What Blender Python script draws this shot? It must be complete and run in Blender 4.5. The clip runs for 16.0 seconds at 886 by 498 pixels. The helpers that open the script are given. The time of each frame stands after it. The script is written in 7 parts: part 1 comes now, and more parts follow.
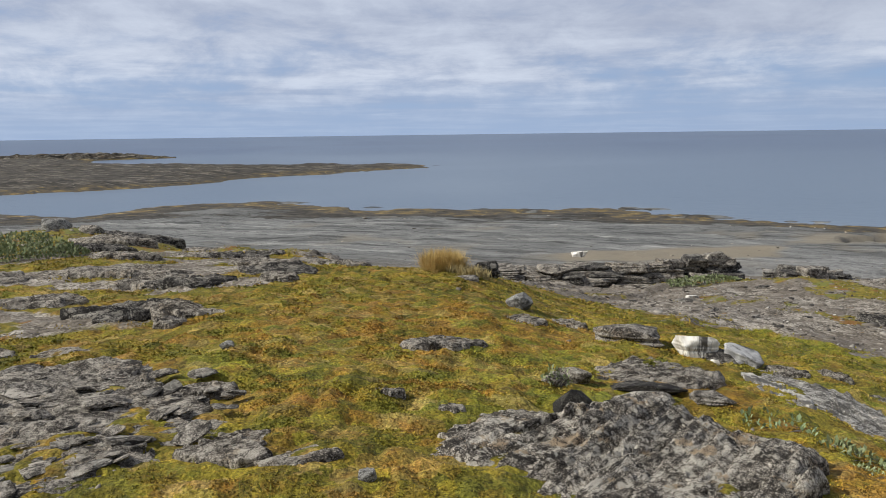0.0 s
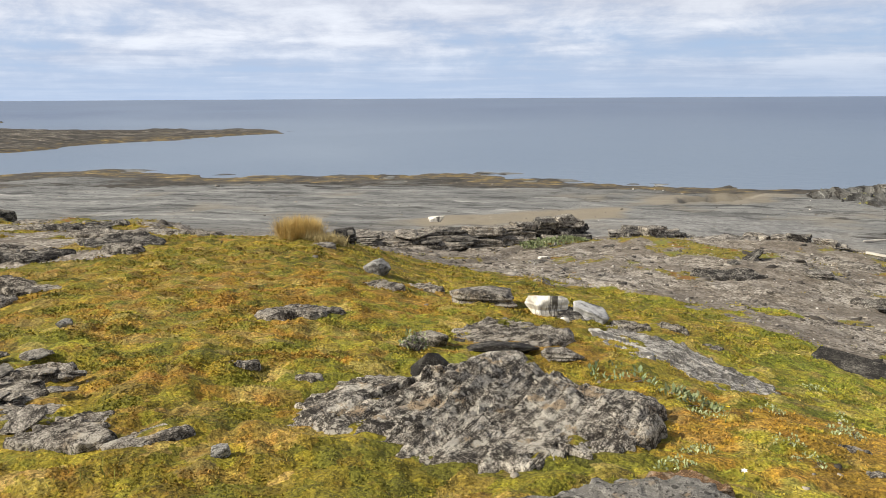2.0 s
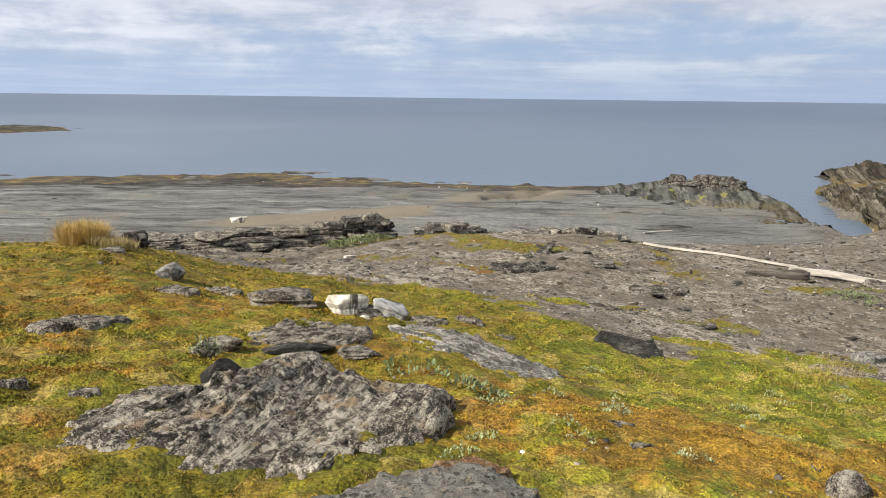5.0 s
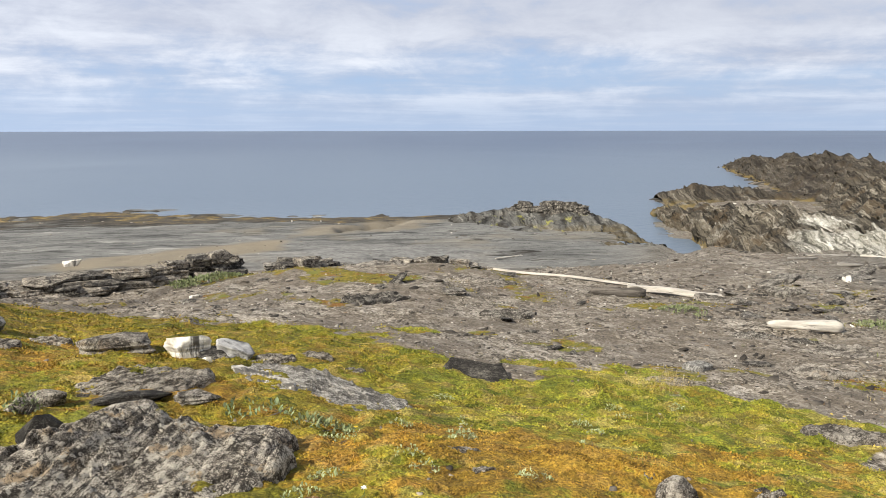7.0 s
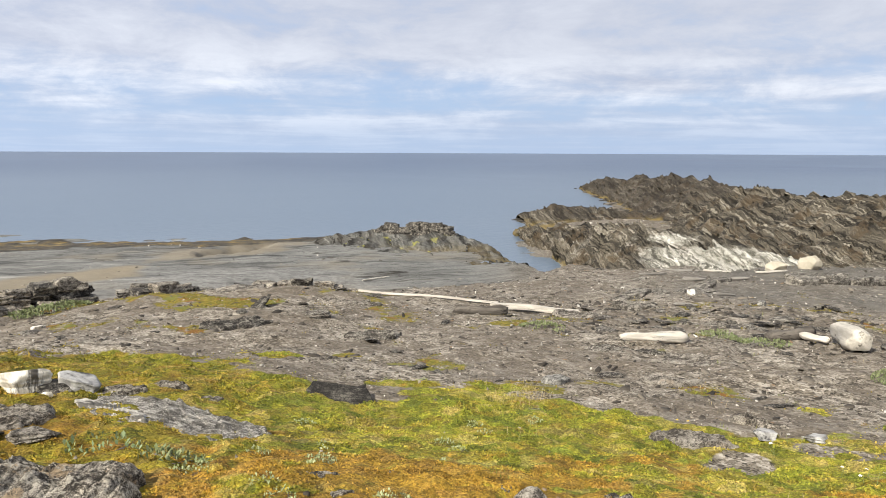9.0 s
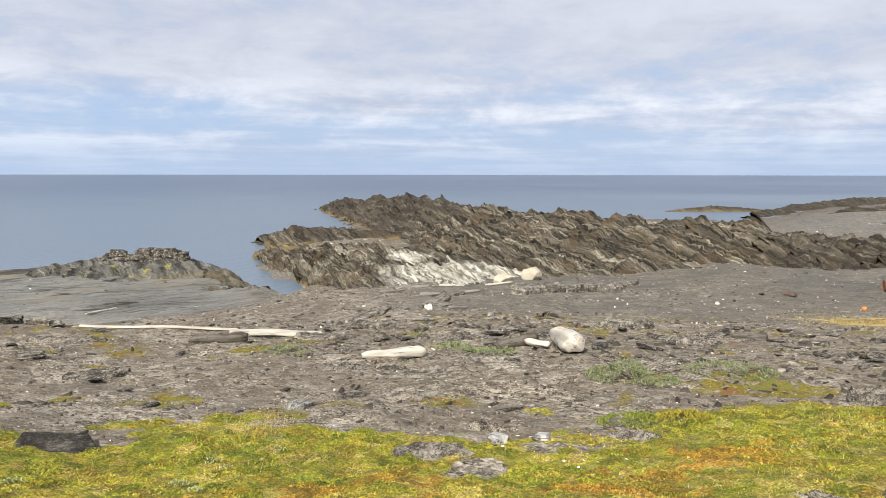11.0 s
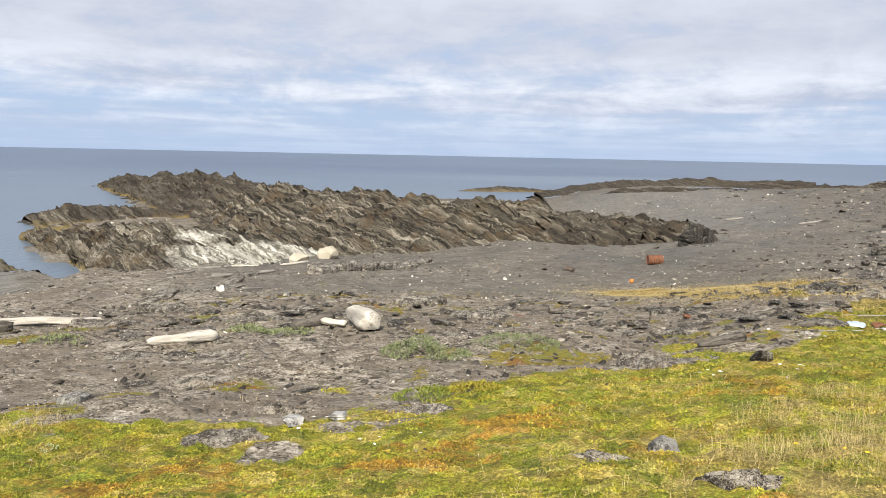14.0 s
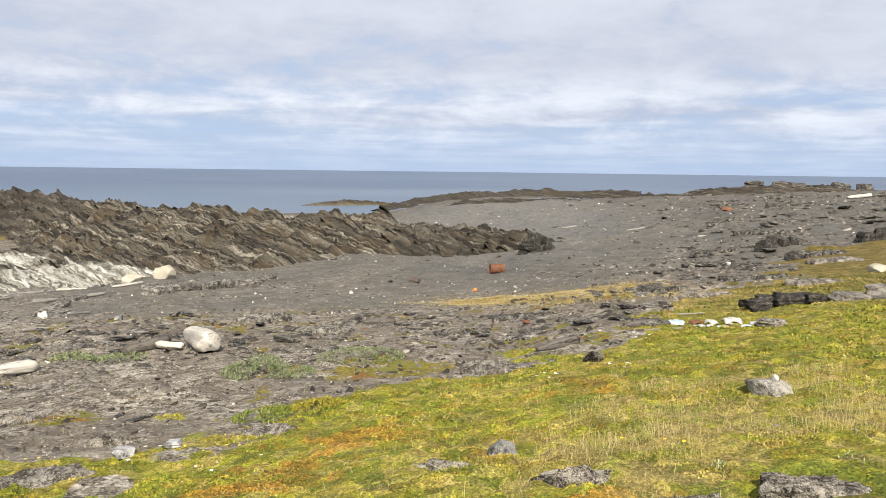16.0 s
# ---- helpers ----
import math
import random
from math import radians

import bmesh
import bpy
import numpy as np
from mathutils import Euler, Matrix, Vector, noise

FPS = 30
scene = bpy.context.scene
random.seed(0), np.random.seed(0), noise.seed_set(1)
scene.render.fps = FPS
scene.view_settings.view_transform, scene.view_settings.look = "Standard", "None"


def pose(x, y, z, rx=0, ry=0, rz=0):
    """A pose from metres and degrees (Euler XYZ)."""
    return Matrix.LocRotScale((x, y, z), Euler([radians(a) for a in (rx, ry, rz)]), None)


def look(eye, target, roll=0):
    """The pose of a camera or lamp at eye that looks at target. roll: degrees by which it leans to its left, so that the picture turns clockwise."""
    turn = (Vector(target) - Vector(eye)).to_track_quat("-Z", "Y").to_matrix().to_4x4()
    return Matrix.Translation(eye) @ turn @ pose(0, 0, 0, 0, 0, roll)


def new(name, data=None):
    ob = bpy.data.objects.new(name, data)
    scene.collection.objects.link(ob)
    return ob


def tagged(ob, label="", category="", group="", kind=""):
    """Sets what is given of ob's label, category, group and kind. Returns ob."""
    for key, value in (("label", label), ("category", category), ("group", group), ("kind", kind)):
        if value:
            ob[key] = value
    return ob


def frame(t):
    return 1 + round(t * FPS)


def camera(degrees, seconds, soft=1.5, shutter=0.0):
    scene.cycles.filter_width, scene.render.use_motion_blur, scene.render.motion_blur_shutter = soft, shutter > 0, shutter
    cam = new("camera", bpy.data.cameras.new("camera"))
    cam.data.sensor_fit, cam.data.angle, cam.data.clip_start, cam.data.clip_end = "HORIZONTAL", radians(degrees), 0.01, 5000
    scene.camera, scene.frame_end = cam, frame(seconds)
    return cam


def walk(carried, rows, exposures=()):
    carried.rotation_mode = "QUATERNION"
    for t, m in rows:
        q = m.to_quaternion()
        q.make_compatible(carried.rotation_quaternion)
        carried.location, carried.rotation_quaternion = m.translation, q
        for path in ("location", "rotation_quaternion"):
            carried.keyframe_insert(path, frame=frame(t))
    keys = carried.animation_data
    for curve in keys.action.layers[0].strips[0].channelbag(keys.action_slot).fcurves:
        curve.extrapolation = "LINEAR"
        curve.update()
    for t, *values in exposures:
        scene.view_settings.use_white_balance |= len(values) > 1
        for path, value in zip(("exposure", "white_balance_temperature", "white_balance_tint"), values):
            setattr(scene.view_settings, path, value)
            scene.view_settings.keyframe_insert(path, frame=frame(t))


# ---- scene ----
# the camera: held by someone who stands on the knoll and turns from north to east
cam = camera(58.29, 16.0, soft=0.6)
ROWS = [  # seconds, x, y, z, yaw, pitch, lean to the right
    (0.0, 0.001, -0.000, 8.000, -0.00, -8.28, 0.74),
    (0.5, 0.016, 0.005, 8.002, -2.34, -8.53, 0.61),
    (1.0, 0.035, 0.014, 7.999, -5.69, -9.54, 0.01),
    (1.5, 0.033, 0.030, 7.993, -7.65, -10.55, 0.28),
    (2.0, 0.033, 0.040, 7.991, -10.25, -10.82, 0.32),
    (2.5, 0.025, 0.053, 7.980, -12.72, -11.02, 0.11),
    (3.0, 0.024, 0.070, 7.978, -14.62, -11.18, -0.09),
    (3.5, 0.060, 0.051, 7.980, -16.96, -11.56, 0.04),
    (4.0, 0.098, 0.023, 7.990, -19.54, -11.91, -0.32),
    (6.5, 0.264, -0.040, 7.995, -31.34, -8.67, -0.07),
    (7.0, 0.294, -0.049, 7.990, -34.36, -8.54, 0.08),
    (7.5, 0.316, -0.049, 7.985, -36.42, -7.78, 0.01),
    (8.0, 0.336, -0.064, 7.983, -38.43, -7.51, -0.08),
    (8.5, 0.346, -0.089, 7.979, -41.01, -6.95, -0.32),
    (9.0, 0.354, -0.095, 7.978, -43.95, -6.97, -0.25),
    (9.5, 0.376, -0.077, 7.985, -50.05, -6.47, 0.46),
    (10.0, 0.403, -0.087, 7.986, -54.53, -6.42, 0.22),
    (12.5, 0.478, -0.101, 7.985, -70.94, -5.25, -0.45),
    (13.0, 0.488, -0.103, 7.987, -71.80, -6.71, -1.41),
    (13.5, 0.492, -0.101, 7.984, -73.88, -6.75, -1.41),
    (14.0, 0.500, -0.096, 7.981, -77.18, -6.78, -1.20),
    (14.5, 0.517, -0.085, 7.976, -80.09, -6.72, -1.44),
    (15.0, 0.529, -0.125, 7.980, -82.22, -6.88, -2.02),
    (15.5, 0.534, -0.146, 7.978, -86.04, -5.91, -0.91),
    (16.0, 0.532, -0.179, 7.979, -88.21, -5.65, -0.69),
]
EXPOSURES = [(0.0, -0.30, 6050, 10), (1.0, -0.30, 6200, 10), (1.5, -0.18, 6350, 10), (2.0, 0.12, 6500, 10), (3.0, 0.14, 6500, 10), (4.0, 0.00, 6500, 10), (6.5, 0.13, 6450, 10), (9.0, 0.22, 6450, 10), (16.0, 0.24, 6450, 10)]
walk(cam, [(t, pose(x, y, z, 90 + pitch, 0, yaw) @ pose(0, 0, 0, 0, 0, -lean)) for t, x, y, z, yaw, pitch, lean in ROWS], EXPOSURES)

# ---------------------------------------------------------------- daylight: a high thin overcast with the sun coming through from the west
SUN_BEARING, SUN_HEIGHT = -98.0, 38.0
sun_from = Vector((math.sin(radians(SUN_BEARING)) * math.cos(radians(SUN_HEIGHT)), math.cos(radians(SUN_BEARING)) * math.cos(radians(SUN_HEIGHT)), math.sin(radians(SUN_HEIGHT))))
sun = new("sun", bpy.data.lights.new("sun", "SUN"))
sun.data.energy, sun.data.angle, sun.data.color = 5.6, radians(1.0), (1.0, 0.93, 0.80)
sun.matrix_world = look(sun_from * 100, (0, 0, 0))


class Nodes:
    """Short hand for building node trees."""

    def __init__(self, tree):
        self.tree = tree
        self.tree.nodes.clear()

    def make(self, kind):
        return self.tree.nodes.new(kind)

    def put(self, socket, value):
        if isinstance(value, bpy.types.NodeSocket):
            self.tree.links.new(value, socket)
        elif isinstance(value, (tuple, list)) and socket.type == "RGBA":
            socket.default_value = (*value[:3], 1)
        else:
            socket.default_value = value

    def calc(self, op, a, b=0.0, c=0.0, clamp=False):
        node = self.make("ShaderNodeMath")
        node.operation, node.use_clamp = op, clamp
        for socket, value in zip(node.inputs, (a, b, c)):
            self.put(socket, value)
        return node.outputs[0]

    def vec(self, op, a, b=(0, 0, 0), scale=1.0):
        node = self.make("ShaderNodeVectorMath")
        node.operation = op
        self.put(node.inputs[0], a)
        self.put(node.inputs[1], b)
        self.put(node.inputs[3], scale)
        return node.outputs["Value"] if op in ("DOT_PRODUCT", "LENGTH") else node.outputs[0]

    def xyz(self, v):
        node = self.make("ShaderNodeSeparateXYZ")
        self.put(node.inputs[0], v)
        return node.outputs

    def join(self, x, y, z):
        node = self.make("ShaderNodeCombineXYZ")
        for socket, value in zip(node.inputs, (x, y, z)):
            self.put(socket, value)
        return node.outputs[0]

    def noise(self, vector, scale, detail=4.0, rough=0.55, distort=0.0):
        node = self.make("ShaderNodeTexNoise")
        for name, value in (("Vector", vector), ("Scale", scale), ("Detail", detail), ("Roughness", rough), ("Distortion", distort)):
            self.put(node.inputs[name], value)
        return node.outputs[0]

    def make_noise_colour(self, vector, scale):
        node = self.make("ShaderNodeTexNoise")
        self.put(node.inputs["Vector"], vector)
        self.put(node.inputs["Scale"], scale)
        node.inputs["Detail"].default_value = 3.0
        return node.outputs["Color"]

    def cells(self, vector, scale, feature="F1", out="Distance"):
        node = self.make("ShaderNodeTexVoronoi")
        node.feature = feature
        self.put(node.inputs["Vector"], vector)
        self.put(node.inputs["Scale"], scale)
        return node.outputs[out]

    def ramp(self, fac, *stops):
        node = self.make("ShaderNodeValToRGB")
        e = node.color_ramp.elements
        while len(e) < len(stops):
            e.new(0.5)
        for el, (at, colour) in zip(e, stops):
            el.position = at
            el.color = (*colour, 1) if isinstance(colour, (tuple, list)) else (colour, colour, colour, 1)
        self.put(node.inputs[0], fac)
        return node.outputs[0]

    def step(self, v, low, high):
        node = self.make("ShaderNodeMapRange")
        node.interpolation_type = "SMOOTHSTEP"
        for socket, value in zip(node.inputs, (v, low, high, 0.0, 1.0)):
            self.put(socket, value)
        return node.outputs[0]

    def mix(self, fac, a, b, blend="MIX"):
        node = self.make("ShaderNodeMix")
        node.data_type, node.blend_type = "RGBA", blend
        for i, value in ((0, fac), (6, a), (7, b)):
            self.put(node.inputs[i], value)
        return node.outputs[2]

    def attr(self, name):
        node = self.make("ShaderNodeAttribute")
        node.attribute_name = name
        split = self.make("ShaderNodeSeparateColor")
        self.tree.links.new(node.outputs["Color"], split.inputs[0])
        return (*split.outputs, node.outputs["Alpha"])

    def bump(self, height, strength=0.5, distance=0.02, normal=None):
        node = self.make("ShaderNodeBump")
        self.put(node.inputs["Strength"], strength)
        self.put(node.inputs["Distance"], distance)
        self.put(node.inputs["Height"], height)
        if normal:
            self.put(node.inputs["Normal"], normal)
        return node.outputs[0]

    def surface(self, colour, rough=0.8, normal=None, metal=0.0, gloss=0.5, sheen=None):
        p = self.make("ShaderNodeBsdfPrincipled")
        self.put(p.inputs["Base Color"], colour)
        self.put(p.inputs["Roughness"], rough)
        self.put(p.inputs["Metallic"], metal)
        self.put(p.inputs["Specular IOR Level"], gloss)
        if normal:
            self.put(p.inputs["Normal"], normal)
        o = self.make("ShaderNodeOutputMaterial")
        self.tree.links.new(p.outputs[0], o.inputs[0])


world = bpy.data.worlds.new("overcast")
world.use_nodes = True
scene.world = world
n = Nodes(world.node_tree)
sky = n.make("ShaderNodeTexSky")
sky.sky_type, sky.sun_disc, sky.dust_density, sky.ozone_density = "NISHITA", False, 0.6, 2.5
sky.sun_elevation, sky.sun_rotation = radians(SUN_HEIGHT), radians(SUN_BEARING)
way = n.make("ShaderNodeTexCoord").outputs["Generated"]
wx, wy, wz = n.xyz(way)
up = n.calc("ADD", n.calc("MAXIMUM", wz, 0.0), 0.035)
deck = n.join(n.calc("DIVIDE", wx, up), n.calc("DIVIDE", wy, up), 0.0)
big = n.noise(deck, 0.16, 5, 0.55, 0.5)
small = n.noise(deck, 0.40, 8, 0.58, 0.35)
lumps = n.noise(n.vec("MULTIPLY", way, (1.0, 1.0, 2.6)), 9.0, 8, 0.62, 0.3)  # far heaped clouds low over the sea
thick = n.step(wz, 0.075, 0.135)
mass = n.calc("ADD", n.calc("ADD", n.calc("MULTIPLY", big, 0.55), n.calc("MULTIPLY", small, 0.30)), n.calc("ADD", n.calc("MULTIPLY", lumps, 0.45), n.calc("MULTIPLY", thick, 0.11)))
cover = n.step(mass, 0.48, 0.74)
east = n.step(wx, -0.1, 0.9)
shade = n.step(n.calc("ADD", n.calc("MULTIPLY", small, 0.5), n.calc("MULTIPLY", lumps, 0.5)), 0.36, 0.66)
cloud = n.mix(shade, (0.50, 0.55, 0.68), (0.88, 0.925, 1.01))
cloud = n.mix(n.calc("MULTIPLY", thick, n.calc("MULTIPLY_ADD", east, 0.45, 0.2)), cloud, (0.62, 0.655, 0.75))
low = n.step(wz, 0.075, 0.0)
blue = n.mix(0.75, n.vec("SCALE", sky.outputs[0], scale=0.09), (0.44, 0.60, 0.90))
colour = n.mix(cover, blue, cloud)
colour = n.mix(n.calc("MULTIPLY", low, 0.85), colour, (0.48, 0.60, 0.80))
high = n.step(wz, 0.22, 0.6)  # overhead the deck thins out to blue
colour = n.mix(n.calc("MULTIPLY", high, 0.9), colour, n.mix(cover, (0.17, 0.23, 0.36), (0.40, 0.41, 0.45)))
dim = n.calc("MULTIPLY_ADD", east, -0.08, 0.95)
colour = n.mix(1.0, colour, n.join(dim, dim, dim), "MULTIPLY")
back = n.make("ShaderNodeBackground")
n.put(back.inputs[0], colour)
back.inputs[1].default_value = 1.0
n.tree.links.new(back.outputs[0], n.make("ShaderNodeOutputWorld").inputs[0])

# ---------------------------------------------------------------- materials
def material(name):
    m = bpy.data.materials.new(name)
    m.use_nodes = True
    n = Nodes(m.node_tree)
    return m, n, n.make("ShaderNodeNewGeometry").outputs["Position"]


def heath_colour(n, p, rust, straw, speckled=True):
    """Crowberry and dwarf birch: green, olive, rust and straw in patches of several sizes."""
    mid = n.noise(p, 3.2, 5, 0.65)
    fine = n.noise(p, 26.0, 3, 0.7)
    leaf = n.cells(p, 75.0, out="Color")
    bed = n.noise(n.vec("ADD", p, (31, 7, 0)), 1.25, 5, 0.66, 0.5)
    clump = n.noise(n.vec("ADD", p, (5, 17, 0)), 2.3, 5, 0.66, 0.4)
    dead = n.noise(n.vec("ADD", p, (3, 41, 0)), 1.6, 6, 0.68, 0.5)
    tone = n.calc("ADD", n.calc("MULTIPLY", bed, 0.45), n.calc("ADD", n.calc("MULTIPLY", mid, 0.42), n.calc("MULTIPLY", fine, 0.22)))
    base = n.ramp(tone, (0.46, (0.110, 0.102, 0.016)), (0.52, (0.160, 0.152, 0.019)), (0.56, (0.222, 0.200, 0.024)), (0.60, (0.250, 0.170, 0.025)), (0.65, (0.31, 0.24, 0.085)))
    lush = n.ramp(tone, (0.46, (0.125, 0.138, 0.018)), (0.52, (0.182, 0.198, 0.026)), (0.56, (0.255, 0.250, 0.036)), (0.60, (0.300, 0.235, 0.045)), (0.65, (0.34, 0.28, 0.11)))
    base = n.mix(n.attr("green")[0], base, lush)
    # single cushions, each with a colour of its own
    near = n.vec("ADD", p, n.vec("SCALE", n.make_noise_colour(p, 7.0), scale=0.22))
    kind = n.xyz(n.cells(near, 5.5, out="Color"))
    hue = n.ramp(n.calc("ADD", n.calc("MULTIPLY", kind[0], 0.62), n.calc("MULTIPLY", bed, 0.38)), (0.25, (0.105, 0.135, 0.028)), (0.40, (0.165, 0.180, 0.026)), (0.55, (0.250, 0.238, 0.034)), (0.66, (0.215, 0.150, 0.034)), (0.78, (0.33, 0.275, 0.13)))
    base = n.mix(0.5, base, hue)
    base = n.mix(n.calc("MULTIPLY", n.step(n.noise(n.vec("ADD", p, (61, 9, 0)), 1.7, 5, 0.66, 0.5), 0.53, 0.65), 0.28), base, n.mix(mid, (0.060, 0.070, 0.015), (0.15, 0.155, 0.03)))
    base = n.mix(n.calc("MULTIPLY", n.attr("green")[2], 0.7), base, n.mix(mid, (0.050, 0.046, 0.018), (0.19, 0.165, 0.065)))
    warm = n.mix(n.noise(p, 9.0, 4, 0.6), (0.275, 0.170, 0.028), (0.32, 0.130, 0.034))
    pale = n.mix(n.noise(p, 14.0, 4, 0.7), (0.34, 0.265, 0.12), (0.20, 0.165, 0.07))
    c = n.mix(n.calc("MULTIPLY", n.step(n.calc("ADD", rust, n.calc("MULTIPLY", n.calc("SUBTRACT", clump, 0.5), 2.4)), 0.24, 0.60), n.calc("MULTIPLY_ADD", n.attr("green")[0], 0.15, 0.52)), base, warm)
    c = n.mix(n.calc("MULTIPLY", n.step(n.calc("ADD", straw, n.calc("MULTIPLY", n.calc("SUBTRACT", dead, 0.5), 2.6)), 0.24, 0.6), 0.85), c, pale)
    c = n.mix(1.0, c, n.mix(n.attr("green")[0], (1.06, 0.92, 0.66), (1.13, 1.11, 0.83)), "MULTIPLY")
    # brightness at random per cushion: the shading of clumps put into the colour
    cushion = n.calc("MULTIPLY_ADD", kind[1], 0.62, 0.70)
    c = n.mix(1.0, c, n.join(cushion, cushion, cushion), "MULTIPLY")
    if not speckled:
        return c, fine, leaf
    spots = n.calc("MULTIPLY", n.calc("MULTIPLY_ADD", n.xyz(leaf)[0], 0.8, 0.58), n.calc("MULTIPLY_ADD", n.xyz(n.cells(p, 30.0, out="Color"))[1], 0.5, 0.72))
    return n.mix(1.0, c, n.join(spots, spots, spots), "MULTIPLY"), fine, leaf


def make_ground():
    m, n, p = material("ground")
    heath, flat, weed, sand = n.attr("cover")
    rust, straw, moss, pale = n.attr("tint")
    green, fine, leaf = heath_colour(n, p, rust, straw)
    # broken slate: small angular chips of many greys
    chip = n.xyz(n.cells(n.vec("MULTIPLY", p, (1.0, 0.62, 1.0)), 9.0, out="Color"))[0]
    crumb = n.xyz(n.cells(p, 34.0, out="Color"))[1]
    grit = n.noise(p, 60.0, 3, 0.7)
    mixed = n.calc("ADD", n.calc("MULTIPLY", chip, 0.30), n.calc("ADD", n.calc("MULTIPLY", crumb, 0.40), n.calc("MULTIPLY", n.noise(p, 1.7, 5, 0.6), 0.45)))
    debris = n.ramp(mixed, (0.29, (0.030, 0.025, 0.019)), (0.43, (0.122, 0.104, 0.080)), (0.60, (0.238, 0.206, 0.164)), (0.84, (0.50, 0.455, 0.39)))
    earth = n.mix(n.noise(p, 5.0, 4, 0.6), (0.105, 0.084, 0.062), (0.180, 0.150, 0.118))
    debris = n.mix(n.calc("MULTIPLY", n.step(n.noise(p, 0.6, 4, 0.6), 0.40, 0.60), 0.65), debris, earth)
    debris = n.mix(n.calc("MULTIPLY", n.step(n.noise(n.vec("ADD", p, (11, 3, 0)), 1.1, 6, 0.7, 0.4), 0.53, 0.66), 0.5), debris, n.mix(crumb, (0.085, 0.070, 0.052), (0.21, 0.17, 0.125)))
    debris = n.mix(n.calc("MULTIPLY", n.step(n.noise(n.vec("ADD", p, (2, 23, 0)), 1.5, 6, 0.7, 0.4), 0.54, 0.64), 0.38), debris, n.mix(chip, (0.17, 0.155, 0.135), (0.36, 0.335, 0.29)))
    gravel = n.mix(n.step(n.calc("ADD", n.calc("MULTIPLY", grit, 0.5), n.calc("MULTIPLY", n.noise(p, 0.8, 5, 0.65), 0.5)), 0.40, 0.60), (0.075, 0.072, 0.065), (0.160, 0.154, 0.138))
    debris = n.mix(n.calc("MULTIPLY", n.attr("green")[1], 0.9), debris, gravel)
    # smooth slate shelf with bands along the bedding
    band_at = n.vec("MULTIPLY", n.join(n.vec("DOT_PRODUCT", p, (0.95, -0.30, 0)), n.vec("DOT_PRODUCT", p, (0.30, 0.95, 0)), 0.0), (0.16, 1.0, 1.0))
    band = n.noise(band_at, 0.85, 7, 0.66, 0.6)
    slate = n.ramp(band, (0.35, (0.062, 0.062, 0.059)), (0.43, (0.132, 0.132, 0.125)), (0.51, (0.190, 0.190, 0.180)), (0.60, (0.250, 0.248, 0.232)), (0.70, (0.42, 0.41, 0.38)))
    crack = n.step(n.calc("ABSOLUTE", n.calc("SUBTRACT", n.noise(n.vec("MULTIPLY", band_at, (1.0, 2.2, 1.0)), 1.3, 4, 0.6, 0.8), 0.5)), 0.018, 0.004)
    slate = n.mix(n.calc("MULTIPLY", crack, 0.8), slate, (0.03, 0.029, 0.028))
    slate = n.mix(n.calc("MULTIPLY", n.step(n.noise(p, 0.13, 4, 0.6), 0.54, 0.68), 0.5), slate, (0.25, 0.22, 0.17))
    cover = n.mix(flat, debris, slate)
    cover = n.mix(pale, cover, n.ramp(n.xyz(n.cells(p, 4.0, out="Color"))[0], (0.1, (0.16, 0.155, 0.15)), (0.9, (0.40, 0.39, 0.37))))
    weedy = n.ramp(n.calc("ADD", n.noise(n.vec("MULTIPLY", p, (0.6, 1.0, 1.0)), 0.8, 7, 0.72), n.calc("MULTIPLY", n.calc("SUBTRACT", weed, 0.75), 0.35)), (0.38, (0.030, 0.027, 0.022)), (0.54, (0.085, 0.074, 0.058)), (0.63, (0.18, 0.128, 0.048)), (0.72, (0.38, 0.29, 0.13)))
    cover = n.mix(n.step(n.calc("ADD", weed, n.calc("MULTIPLY", n.calc("SUBTRACT", band, 0.5), 1.4)), 0.42, 0.6), cover, weedy)
    cover = n.mix(sand, cover, n.mix(n.noise(p, 3.0, 4, 0.6), (0.21, 0.180, 0.133), (0.28, 0.240, 0.175)))
    mossy = n.mix(n.step(n.noise(p, 11.0, 5, 0.7), 0.4, 0.62), (0.125, 0.115, 0.018), (0.28, 0.215, 0.035))
    mossy = n.mix(n.step(n.noise(n.vec("ADD", p, (7, 7, 0)), 1.3, 4, 0.6), 0.5, 0.6), mossy, n.mix(fine, (0.13, 0.14, 0.03), (0.20, 0.20, 0.05)))
    mossy = n.mix(n.step(n.noise(n.vec("ADD", p, (19, 7, 0)), 1.5, 4, 0.6), 0.55, 0.63), mossy, n.mix(fine, (0.17, 0.085, 0.02), (0.27, 0.13, 0.035)))
    cover = n.mix(n.step(n.calc("ADD", moss, n.calc("MULTIPLY", n.calc("SUBTRACT", n.noise(p, 2.6, 5, 0.65), 0.5), 1.5)), 0.40, 0.62), cover, mossy)
    edge = n.step(n.calc("ADD", heath, n.calc("MULTIPLY", n.calc("SUBTRACT", n.noise(p, 3.0, 5, 0.7), 0.5), 0.9)), 0.38, 0.6)
    colour = n.mix(edge, cover, green)
    h1 = n.calc("ADD", n.calc("MULTIPLY", chip, 0.5), n.calc("ADD", n.calc("MULTIPLY", crumb, 0.25), n.calc("MULTIPLY", grit, 0.15)))
    cushion = n.calc("SUBTRACT", 1.0, n.cells(p, 42.0))
    h2 = n.calc("ADD", n.calc("MULTIPLY", n.xyz(leaf)[1], 0.12), n.calc("ADD", n.calc("MULTIPLY", cushion, 0.18), n.calc("MULTIPLY", n.noise(p, 16.0, 5, 0.7), 0.7)))
    height = n.calc("ADD", n.calc("MULTIPLY", n.calc("SUBTRACT", 1.0, edge), n.calc("MULTIPLY", h1, n.calc("MULTIPLY_ADD", flat, -0.5, 1.0))), n.calc("MULTIPLY", edge, h2))
